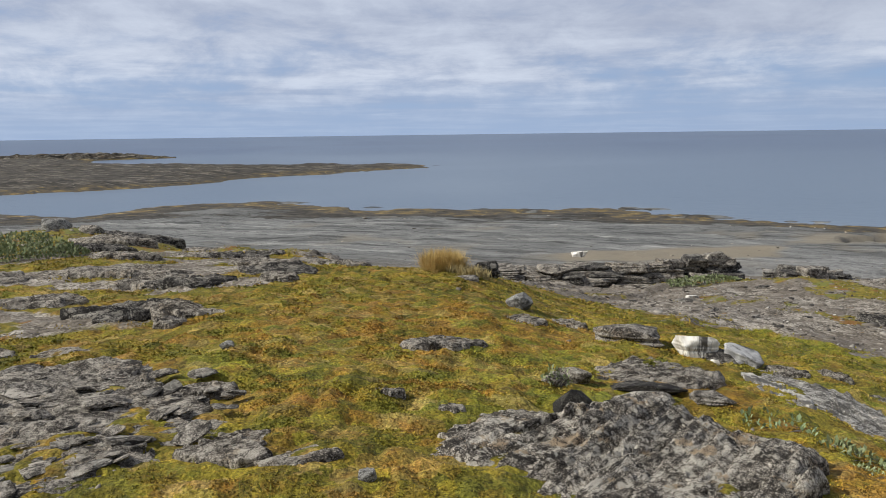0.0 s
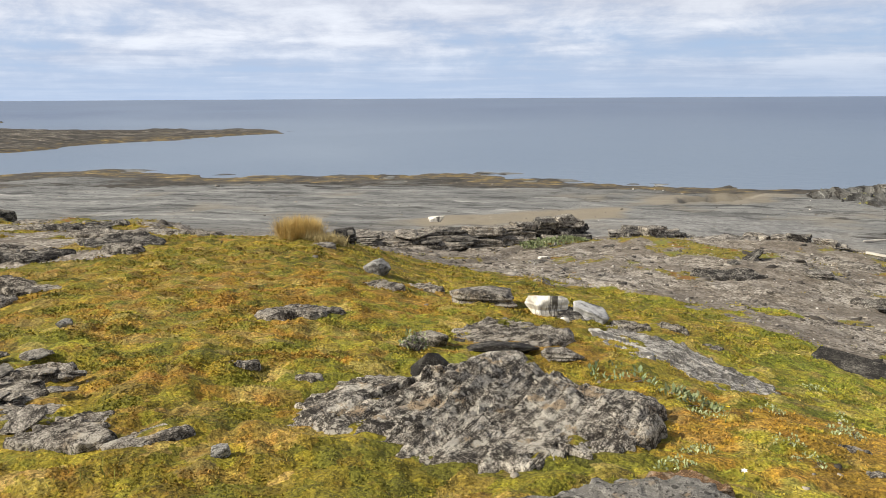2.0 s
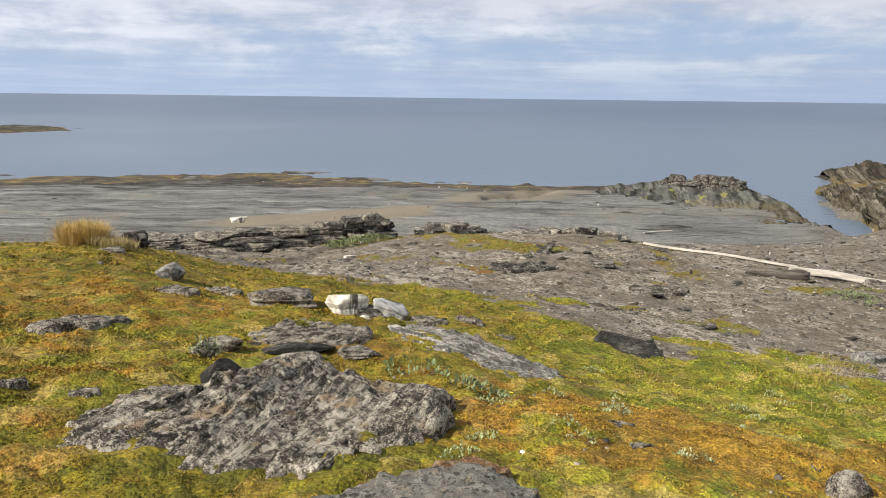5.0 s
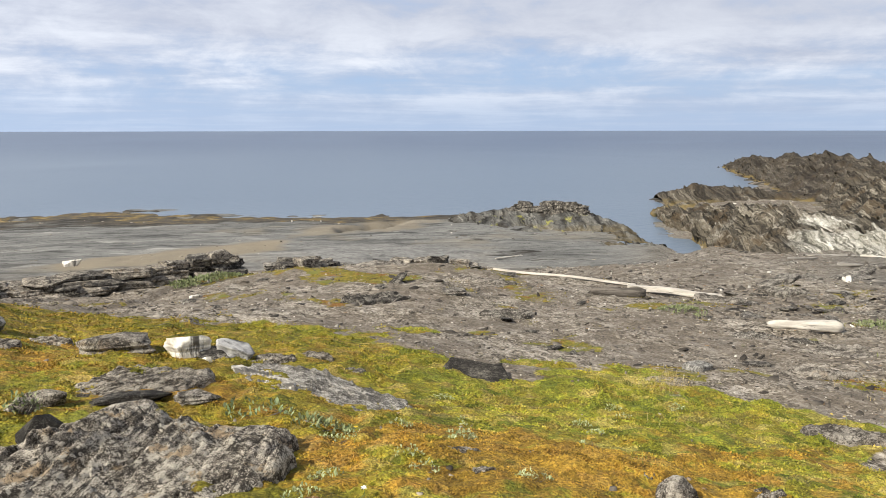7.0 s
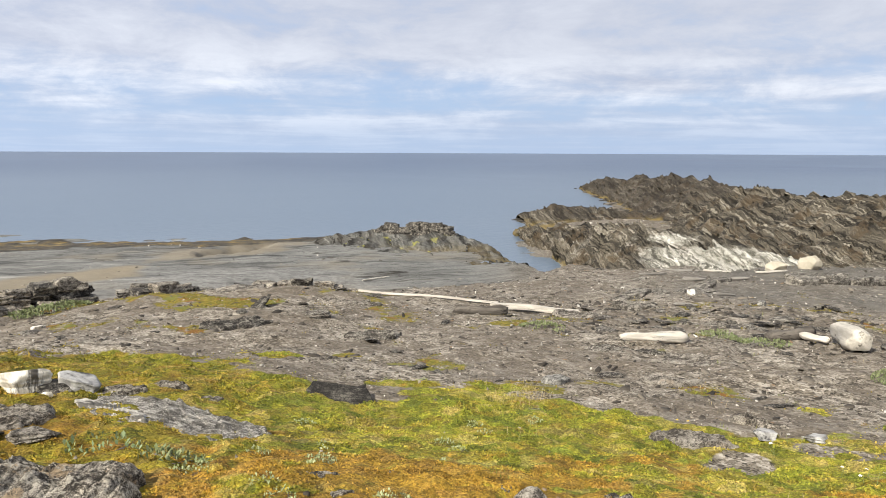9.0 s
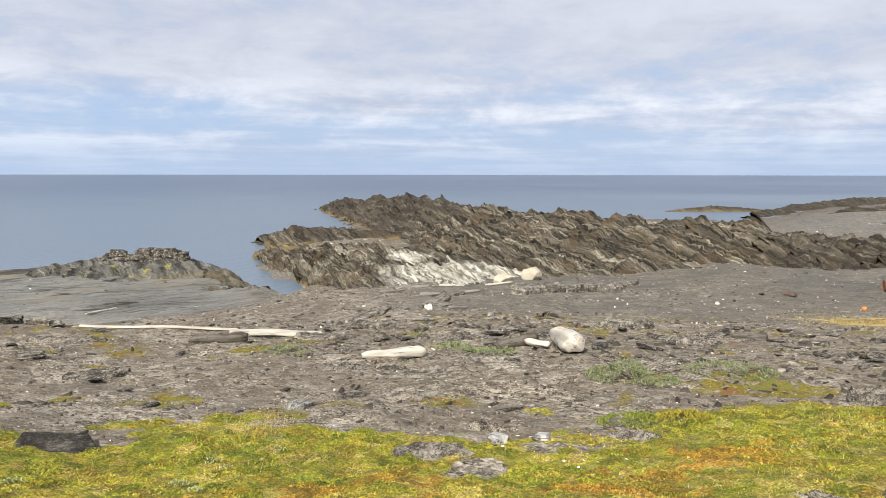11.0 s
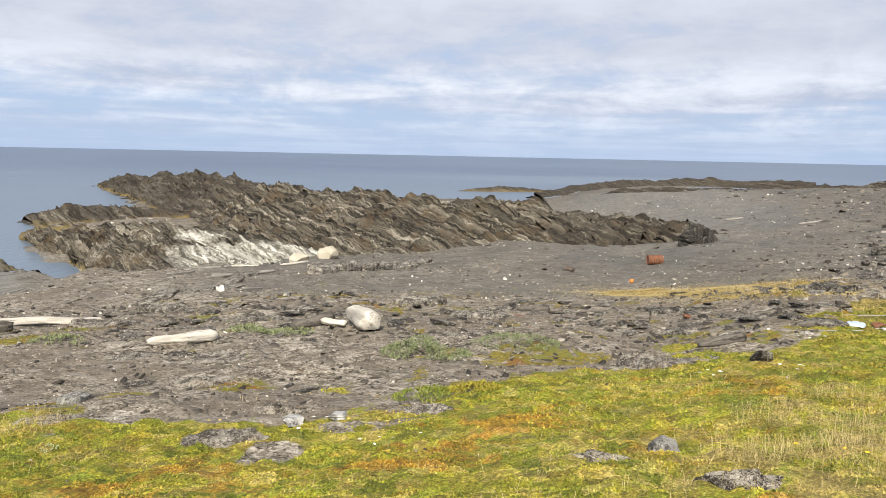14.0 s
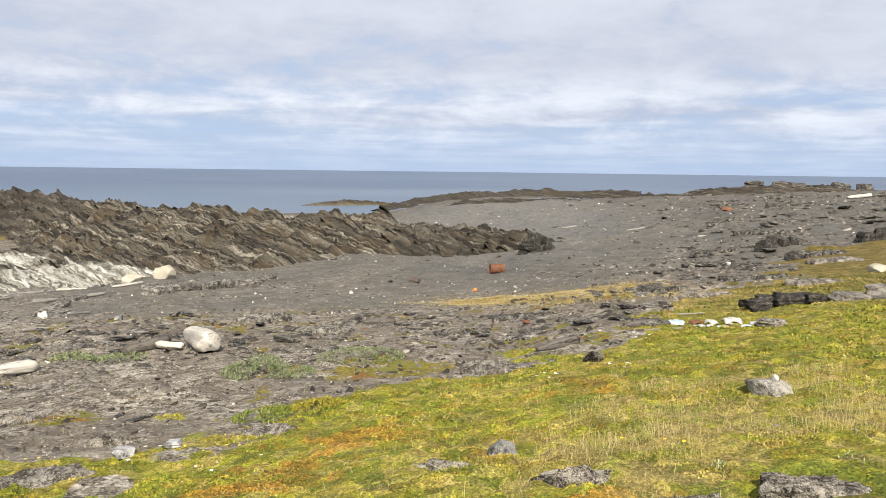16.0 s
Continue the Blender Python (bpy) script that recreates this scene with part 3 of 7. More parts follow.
def land(x, y, fine=True):
    """Height of the ground, and what covers it: heath, bare debris, smooth shelf, sand, weed."""
    x, y = np.asarray(x, float), np.asarray(y, float)
    d, b = np.hypot(x, y), np.degrees(np.arctan2(x, y))
    s = coast_distance(x, y, COAST + COAST_EAST)
    s = s + (1.5 * fbm(x / 7, y / 7, 3, 5) + 5.0 * fbm(x / 9, y / 3.5, 4, 9, 0.6) * smooth(50, 42, x) * smooth(-12, 0, x)) * smooth(0, 40, d) + 1.2 * fbm(x / 2.2, y / 2.2, 2, 6)
    knoll = table(b, d, BEARINGS, REACHES, np.hstack([KNOLL, KNOLL_END[:, None]]))
    far = table(b, d, FAR_BEARINGS, FAR_REACHES, FAR)
    # brown mounds of rubble along the crest of the slope
    for cx, cy, r, h in ((11.3, 17.3, 1.5, 0.04), (12.6, 16.2, 1.1, 0.06), (9.9, 18.2, 1.2, 0.0), (8.0, 18.6, 0.9, 0.10)):
        knoll = knoll + h * np.exp(-((x - cx) ** 2 + (y - cy) ** 2) / r ** 2)
    upland = np.where(d < 40, knoll, far)
    reef = 0.30 * smooth(0.02, 0.40, fbm(x / 9, y / 2.6, 4, 35) + 0.25 * fbm(x / 1.5, y / 1.2, 2, 38)) * smooth(-11, -1, s) * smooth(-34, -20, x) * smooth(50, 42, x) * smooth(50, 60, y)
    shelf = np.where(s > 0, 0.10 + 0.030 * np.minimum(s, 60) + 0.12 * smooth(0, 1.5, s), np.maximum(-6, 0.06 * s) + reef)
    north = smooth(-52, -44, b) * (1 - smooth(46, 54, b))
    hill = upland * smooth(0, 9, s) + shelf * (1 - smooth(0, 9, s))
    # a tide pool in the shelf
    pu, pv = (x - 30.2) * 0.90 + (y - 53.4) * 0.43, (y - 53.4) * 0.90 - (x - 30.2) * 0.43
    shelf = shelf - 1.1 * smooth(1.15, 0.7, np.hypot(pu / 4.6, pv / 1.5) + 0.25 * fbm(x / 2, y / 2, 3, 36))
    low = np.maximum(shelf, upland * (1 - smooth(33, 40, d)) + shelf * smooth(33, 40, d))
    z = hill * (1 - north) + np.where(s > 0, low, shelf) * north
    # the western peninsula lies low, its back a little higher
    west = smooth(110, 125, y) * (1 - smooth(20, 40, x))
    z = np.where((west > 0) & (s > 0), np.minimum(0.25 + 0.05 * s, 1.2) + 0.9 * np.maximum(0, fbm(x / 14, y / 6, 4, 24, 0.6)) * smooth(0, 6, s), z)
    heath = smooth(-0.6, 0.6, np.interp(b, HEATH_BEARING, HEATH_REACH) - d + (2.0 + 2.0 * smooth(78, 95, b)) * fbm(x / 1.7, y / 1.7, 4, 11) + 1.2 * fbm(x / 0.5, y / 0.5, 3, 12) + 9.0 * fbm(x / 5, y / 5, 3, 14) * smooth(96, 105, b))
    beyond = d - np.interp(b, HEATH_BEARING, HEATH_REACH)
    heath = np.maximum(heath, smooth(0.24, 0.36, fbm(x / 1.2, y / 1.2, 4, 13) - 0.06 * np.maximum(beyond, 0)) * smooth(3.8, 0.8, beyond) * smooth(14, 24, b))
    flat = smooth(33, 44, d) * north * (1 - west)
    if fine:
        z = z + 0.05 * fbm(x / 1.6, y / 1.6, 3, 2) * smooth(1.5, 5, d) + 0.015 * fbm(x / 0.3, y / 0.3, 2, 3)
        z = z + heath * (0.052 * np.abs(vnoise(x / 0.24, y / 0.24, 61)) + 0.030 * np.abs(vnoise(x / 0.11, y / 0.11, 60)) + 0.04 * fbm(x / 0.7, y / 0.7, 2, 62) - 0.03) * smooth(30, 12, d) * smooth(1, 2.5, d)
        rough = (1 - heath) * (s > 0)
        z = z + rough * (0.07 * fbm(x / 0.9, y / 0.9, 3, 7) + 0.22 * fbm(x / 4, y / 4, 3, 8) * smooth(10, 25, d) * (1 - 0.6 * flat))
        w = (x * 0.8 - y * 0.6) / 1.7 + 1.3 * fbm(x / 3, y / 3, 3, 25)
        ws = w - np.floor(w)
        z = z + rough * (1 - flat) * smooth(70, 50, d) * 0.10 * (smooth(0, 0.85, ws) - smooth(0.85, 1, ws)) * smooth(-0.1, 0.3, fbm(x / 5, y / 5, 2, 26))
        # long low steps of the bedding on the shelf
        q = (x * 0.30 + y * 0.95) / 2.3 + 1.1 * fbm(x / 9, y / 9, 3, 21)
        step = q - np.floor(q)
        z = z + flat * (s > 0) * smooth(0, 8, s) * (0.15 * (smooth(0, 0.85, step) - smooth(0.85, 1, step)) - 0.06) * smooth(-0.3, 0.5, fbm(x / 14, y / 6, 3, 23) + 0.25)
    return z, heath, flat, s, d, b
# ---------------------------------------------------------------- end of the land


def tints(x, y):
    """Colour of the heath from place to place: rusty, straw, mossy."""
    d, b = np.hypot(x, y), np.degrees(np.arctan2(x, y))

    def patch(cx, cy, r):
        return np.exp(-((x - cx) ** 2 + (y - cy) ** 2) / r ** 2)

    rust = 0.05 + 0.06 * smooth(25, 0, b) + 0.26 * patch(-1.2, 7.5, 2.6) + 0.30 * patch(1.0, 8.5, 1.6) + 0.58 * patch(3.2, 3.9, 1.3) + 0.42 * patch(4.4, 3.0, 1.3) + 0.6 * patch(2.0, 6.2, 0.5) + 0.6 * patch(8.0, 0.9, 0.7) + 0.5 * patch(6.6, 1.5, 0.6) + 0.5 * patch(5.0, -1.2, 0.7) + 0.45 * patch(7.3, -0.4, 0.5) + 0.4 * patch(9.6, -1.6, 0.6) + 0.4 * patch(6.2, 3.4, 0.6)
    straw = 0.06 * smooth(20, 50, b) + 0.02 * smooth(76, 98, b) + 0.22 * smooth(12, 22, d) * smooth(92, 102, b) + 0.20 * patch(8.2, -2.6, 2.6) + 0.25 * patch(-6.5, 10, 2.0) + 0.25 * patch(6.0, -1.2, 1.5) + 0.12 * patch(5.3, 6.6, 1.0) + 0.3 * patch(-0.3, 14, 1.5)
    for gx, gy, r in ((28.4, -0.4, 1.5), (26.8, -3.2, 1.9), (24.6, -3.6, 1.9), (22.4, -4.8, 1.6)):
        straw = straw + 1.0 * patch(gx, gy, r * 1.05)
    return np.clip(rust, 0, 1), np.clip(straw, 0, 1)


def cover_of(x, y, heath, flat, s, d, b):
    near_water = smooth(26, 3, s + 13 * fbm(x / 11, y / 4, 4, 33, 0.65)) * smooth(-2.0, 0.0, s)
    weed = near_water * (0.64 + 0.3 * smooth(12, 2, s)) * smooth(25, 60, d)
    weed = np.where((b < 0) & (y > 110), np.clip(0.60 + 0.34 * smooth(5, 0, s + 3 * fbm(x / 9, y / 9, 3, 34)), 0, 1), weed)
    weed = np.where((x > 33) & (y < 56), np.minimum(weed, 0.34), np.where((x > 46) & (y < 115), np.minimum(weed, 0.5), weed))
    u, v = (x - 13.5) * 0.957 + (y - 45) * 0.29, (y - 45) * 0.957 - (x - 13.5) * 0.29
    pool = np.hypot(((x - 30.2) * 0.90 + (y - 53.4) * 0.43) / 7.5, ((y - 53.4) * 0.90 - (x - 30.2) * 0.43) / 3.2)
    sand = 0.75 * smooth(1.1, 0.7, pool + 0.7 * fbm(x / 3, y / 2, 3, 37))
    sand = sand + smooth(1.1, 0.75, np.hypot(u / 8.5, v / 2.6) + 0.5 * fbm(x / 5, y / 3, 3, 31))
    pale = smooth(12, 4, np.hypot((x + 42) / 1.6, y - 80)) * 0.9 + 0.3 * smooth(20, 8, np.hypot((x - 95) / 3.0, (y + 4) / 0.9))
    pale = pale + 0.35 * smooth(9, 4, np.hypot((x - 22) / 1.2, y - 38))
    moss = 0.60 * smooth(0.20, 0.42, fbm(x / 1.1, y / 1.1, 4, 41)) * smooth(6, 10, d) * smooth(33, 24, d) * smooth(0.3, 0.0, flat)
    moss = np.maximum(moss, 0.85 * smooth(0.08, 0.34, fbm(x / 2.0, y / 2.0, 4, 47)) * smooth(14, 17, d) * smooth(26, 22, d) * smooth(12, 18, b) * smooth(44, 38, b))
    moss = np.maximum(moss, 0.75 * smooth(16, 20, d) * smooth(30, 26, d) * smooth(-8, -14, b) * smooth(-0.2, 0.2, fbm(x / 3, y / 3, 3, 43)))
    return weed, sand, np.clip(pale, 0, 1), moss


def gravel_of(x, y, d, b):
    """The fine dark gravel of the beach behind the ridge, and the foot of the slope."""
    far = smooth(80, 88, b) * smooth(29, 36, d + 3 * fbm(x / 4, y / 4, 3, 55))
    foot = 0.75 * smooth(56, 66, b) * smooth(23, 30, d + 4 * fbm(x / 4, y / 4, 3, 56))
    return np.clip(np.maximum(far, foot) * (0.8 + 0.5 * fbm(x / 6, y / 2.5, 3, 57)), 0, 1)


def bare(x, y, d, b):
    """Bedrock that shows through the heath north-west of the knoll's top."""
    west = smooth(-9, -14, b) * smooth(7.5, 10, d) * smooth(0.0, 0.22, fbm(x / 2.2, y / 1.6, 4, 51))
    return west


def lushness(x, y):
    """Where the heath is fresh and green: the eastern side of the knoll, and in spots."""
    b = np.degrees(np.arctan2(x, y))
    return np.clip(0.95 * smooth(14, 42, b + 8 * fbm(x / 2, y / 2, 2, 64)) + 0.5 * smooth(0.1, 0.5, fbm(x / 2.4, y / 2.4, 3, 65)), 0, 1)


def paint(mesh, name, rgba):
    layer = mesh.attributes.new(name, "FLOAT_COLOR", "POINT")
    layer.data.foreach_set("color", np.clip(rgba, 0, 1).astype(np.float32).ravel())


def grid_mesh(name, pts, rows, cols, wrap=False):
    """A mesh of quads over an array of rows x cols points."""
    i, j = np.meshgrid(np.arange(rows - 1), np.arange(cols if wrap else cols - 1), indexing="ij")
    k = (j + 1) % cols
    quads = np.stack([i * cols + j, i * cols + k, (i + 1) * cols + k, (i + 1) * cols + j], -1).reshape(-1, 4)
    mesh = bpy.data.meshes.new(name)
    mesh.vertices.add(len(pts))
    mesh.vertices.foreach_set("co", np.asarray(pts, np.float32).ravel())
    mesh.loops.add(quads.size)
    mesh.loops.foreach_set("vertex_index", quads.astype(np.int32).ravel())
    mesh.polygons.add(len(quads))
    mesh.polygons.foreach_set("loop_start", np.arange(0, quads.size, 4, dtype=np.int32))
    mesh.update(calc_edges=True)
    mesh.polygons.foreach_set("use_smooth", np.ones(len(quads), bool))
    return mesh


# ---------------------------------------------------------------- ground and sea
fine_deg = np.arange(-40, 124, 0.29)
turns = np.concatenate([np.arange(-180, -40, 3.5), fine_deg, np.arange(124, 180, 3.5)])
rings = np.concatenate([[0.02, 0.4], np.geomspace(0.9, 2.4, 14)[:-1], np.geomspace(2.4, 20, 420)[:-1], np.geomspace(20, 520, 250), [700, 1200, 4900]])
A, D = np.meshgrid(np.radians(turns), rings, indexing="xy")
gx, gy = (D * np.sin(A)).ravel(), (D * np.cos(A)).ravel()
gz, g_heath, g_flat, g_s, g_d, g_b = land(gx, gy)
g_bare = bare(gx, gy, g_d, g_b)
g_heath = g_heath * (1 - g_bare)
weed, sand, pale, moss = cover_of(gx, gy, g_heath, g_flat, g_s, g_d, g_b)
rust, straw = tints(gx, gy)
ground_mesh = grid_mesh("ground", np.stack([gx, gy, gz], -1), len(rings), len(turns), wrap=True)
g_heath = np.maximum(g_heath, np.where(g_d > 22, straw * (0.75 + 0.5 * fbm(gx / 1.1, gy / 1.1, 3, 63)), 0))
paint(ground_mesh, "cover", np.stack([g_heath, g_flat, weed, sand], -1))
paint(ground_mesh, "tint", np.stack([rust, straw, moss, pale], -1))
paint(ground_mesh, "green", np.stack([lushness(gx, gy) * smooth(34, 16, g_d), gravel_of(gx, gy, g_d, g_b), smooth(14, 24, g_d) * smooth(80, 95, g_b), 0 * gx], -1))
ground_mesh.materials.append(GROUND)
ground_mesh.flip_normals()
tagged(new("ground", ground_mesh), "heath-covered knoll running down through broken slate to a rocky shore", "ground", kind="structure")

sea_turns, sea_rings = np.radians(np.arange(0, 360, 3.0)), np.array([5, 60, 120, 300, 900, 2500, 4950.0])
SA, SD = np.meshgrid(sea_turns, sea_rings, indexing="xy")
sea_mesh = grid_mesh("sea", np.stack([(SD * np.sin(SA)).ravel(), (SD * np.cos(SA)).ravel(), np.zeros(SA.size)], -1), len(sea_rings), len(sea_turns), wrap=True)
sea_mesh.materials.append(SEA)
sea_mesh.flip_normals()
tagged(new("sea", sea_mesh), "calm grey-blue sea with faint ripples under a cloudy sky", "water", kind="structure")


# ---------------------------------------------------------------- shapes of rock
def ground_z(x, y):
    return float(land(np.array([x]), np.array([y]))[0][0])


def mesh_of(name, verts, faces, mat, smooth_faces=False):
    mesh = bpy.data.meshes.new(name)
    mesh.from_pydata([tuple(v) for v in np.asarray(verts, float)], [], [tuple(int(i) for i in f) for f in faces])
    mesh.materials.append(mat)
    if smooth_faces:
        mesh.polygons.foreach_set("use_smooth", np.ones(len(mesh.polygons), bool))
    mesh.update()
    return mesh


def part(name, mesh, parent, label=""):
    ob = new(name, mesh)
    ob.parent = parent
    if label:
        tagged(ob, label)
    return ob


BALLS = {}


def ball(level):
    if level not in BALLS:
        bm = bmesh.new()
        bmesh.ops.create_icosphere(bm, subdivisions=level, radius=1)
        bm.verts.ensure_lookup_table()
        BALLS[level] = (np.array([v.co[:] for v in bm.verts]), [[v.index for v in f.verts] for f in bm.faces])
        bm.free()
    return BALLS[level]


def chip_rock(seed, size, level=4, facets=16, rough=0.04, layers=0.0, box=0.5):
    """A broken stone: a ball cut by random planes, more boxy or less, its beds standing out."""
    rng = np.random.default_rng(seed)
    v, faces = ball(level)
    cuts = rng.normal(size=(facets, 3))
    cuts /= np.linalg.norm(cuts, axis=1)[:, None]
    gap = rng.uniform(0.72, 1.0, facets)
    sides = np.vstack([np.eye(3), -np.eye(3)]) + rng.normal(0, 0.13, (6, 3))
    sides /= np.linalg.norm(sides, axis=1)[:, None]
    cuts, gap = np.vstack([cuts, sides]), np.concatenate([gap, np.full(6, 1 - 0.35 * box)])
    dots = v @ cuts.T
    r = np.where(dots > 0.05, gap / np.maximum(dots, 0.05), 9).min(1)
    p = v * r[:, None] * (np.asarray(size, float) / 2)
    big = max(size)
    p *= (1 + rough * (fbm(p[:, 0] / big * 6 + p[:, 2] / big * 4, p[:, 1] / big * 6 - p[:, 2] / big * 5, 3, seed % 97)))[:, None]
    if layers:
        k = p[:, 2] / (size[2] * 0.11)
        p[:, :2] *= (1 + layers * vnoise(k, 0 * k, seed % 31) + layers * 0.5 * vnoise(k * 2.3, p[:, 0] / big * 3, seed % 37))[:, None]
    return p, faces


def stone(name, x, y, size, mat, label, seed, yaw=0.0, tilt=(0, 0), sink=0.3, level=4, layers=0.0, box=0.5, facets=16, category="rock", z=None, group=""):
    p, faces = chip_rock(seed, size, level, facets, 0.05, layers, box)
    ob = new(name, mesh_of(name, p, faces, mat, level > 4))
    base = ground_z(x, y) if z is None else z
    ob.matrix_world = pose(x, y, base + size[2] * (0.5 * 0.8 - sink), tilt[0], tilt[1], yaw)
    return tagged(ob, label, category, group)


def slab(name, outline, lift, mat, label, seed, grain=20.0, step=0.03, spacing=0.16, cracks=(), tilt=(0, 0), turns=200, rounds=60, edge=0.08, falloff=0.25):
    """A wide flat rock: an outline in plan, a top with low steps along the bedding, a steep broken edge."""
    ring = np.array(outline, float)
    c = ring.mean(0)
    ang = np.arctan2(ring[:, 1] - c[1], ring[:, 0] - c[0])
    rad = np.hypot(ring[:, 0] - c[0], ring[:, 1] - c[1])
    order = np.argsort(ang)
    a = np.linspace(-np.pi, np.pi, turns, endpoint=False)
    reach = np.interp(a, ang[order], rad[order], period=2 * np.pi)
    reach = reach * (1 + 0.06 * vnoise(a * 4, 0 * a, seed) + 0.05 * vnoise(a * 13, 0 * a, seed + 1) + 0.03 * vnoise(a * 31, 0 * a, seed + 6))
    k = np.concatenate([np.linspace(0.0, 0.955, rounds - 7), [0.975, 0.988, 0.995, 1.0, 1.0, 0.99, 0.96]])
    drop = np.concatenate([np.zeros(rounds - 7), [0.02, 0.10, 0.3, 0.6, 0.9, 1.0, 1.0]])
    K, AA = np.meshgrid(k, a, indexing="ij")
    R = reach[None, :] * K
    x, y = c[0] + R * np.cos(AA), c[1] + R * np.sin(AA)
    g = math.radians(grain)
    q = (-(x - c[0]) * math.sin(g) + (y - c[1]) * math.cos(g)) / spacing + 0.8 * fbm(x * 1.6, y * 1.6, 3, seed + 2)
    s = q - np.floor(q)
    q2 = q * 2.7 + fbm(x * 3, y * 3, 2, seed + 4)
    s2 = q2 - np.floor(q2)
    ground = land(x.ravel(), y.ravel(), False)[0].reshape(x.shape)
    mean = float(ground[0, 0])
    plane = mean + math.tan(radians(tilt[0])) * (x - c[0]) + math.tan(radians(tilt[1])) * (y - c[1])
    top = 0.5 * ground + 0.5 * plane + lift + step * (smooth(0, 0.9, s) - smooth(0.9, 1, s)) * (0.6 + 0.8 * vnoise(x * 2, y * 2, seed + 7)) + 0.22 * step * np.floor(3.2 * fbm(x * 2.4, y * 2.4, 4, seed + 13, 0.6)) + 0.012 * fbm(x * 9, y * 9, 3, seed + 14) + step * 0.3 * (s2 - 0.5) + 0.018 * fbm(x * 2.2, y * 2.2, 4, seed + 3)
    for x0, y0, x1, y1, wide, deep in cracks:
        dx, dy = x1 - x0, y1 - y0
        u = np.clip(((x - x0) * dx + (y - y0) * dy) / (dx * dx + dy * dy), 0, 1)
        off = np.hypot(x - x0 - u * dx, y - y0 - u * dy) + 0.02 * fbm(x * 7, y * 7, 2, seed + 9)
        top = top - deep * smooth(wide, wide * 0.3, off)
    D2 = np.broadcast_to(drop[:, None], x.shape)
    z = top - falloff * D2 - edge * smooth(0.86, 0.985, K) * (0.5 + 0.7 * vnoise(AA * 7, K * 0, seed + 5))
    low = np.minimum(z, top)
    mesh = grid_mesh(name, np.stack([x - c[0], y - c[1], low - mean], -1).reshape(-1, 3), rounds, turns, wrap=True)
    mesh.materials.append(mat)
    ob = new(name, mesh)
    ob.location = (c[0], c[1], mean)
    return tagged(ob, label, "rock")


def flat_rock(name, x, y, wide, deep, lift, mat, label, seed, yaw=0.0, grain=15.0, step=0.03):
    """A ragged bit of bedrock or a flat stone that just shows above the plants."""
    rng = np.random.default_rng(seed)
    a = np.linspace(0, 2 * np.pi, 15, endpoint=False) + rng.uniform(-0.12, 0.12, 15)
    r = rng.uniform(0.62, 1.08, 15)
    c, s = math.cos(radians(yaw)), math.sin(radians(yaw))
    px, py = np.cos(a) * r * wide / 2, np.sin(a) * r * deep / 2
    ring = list(zip(x + px * c - py * s, y + px * s + py * c))
    return slab(name, ring, lift, mat, label, seed, grain + yaw, step, max(0.09, deep * 0.22), (), (0, 0), 96, 28, 0.04 + 0.3 * lift, 0.12 + lift)


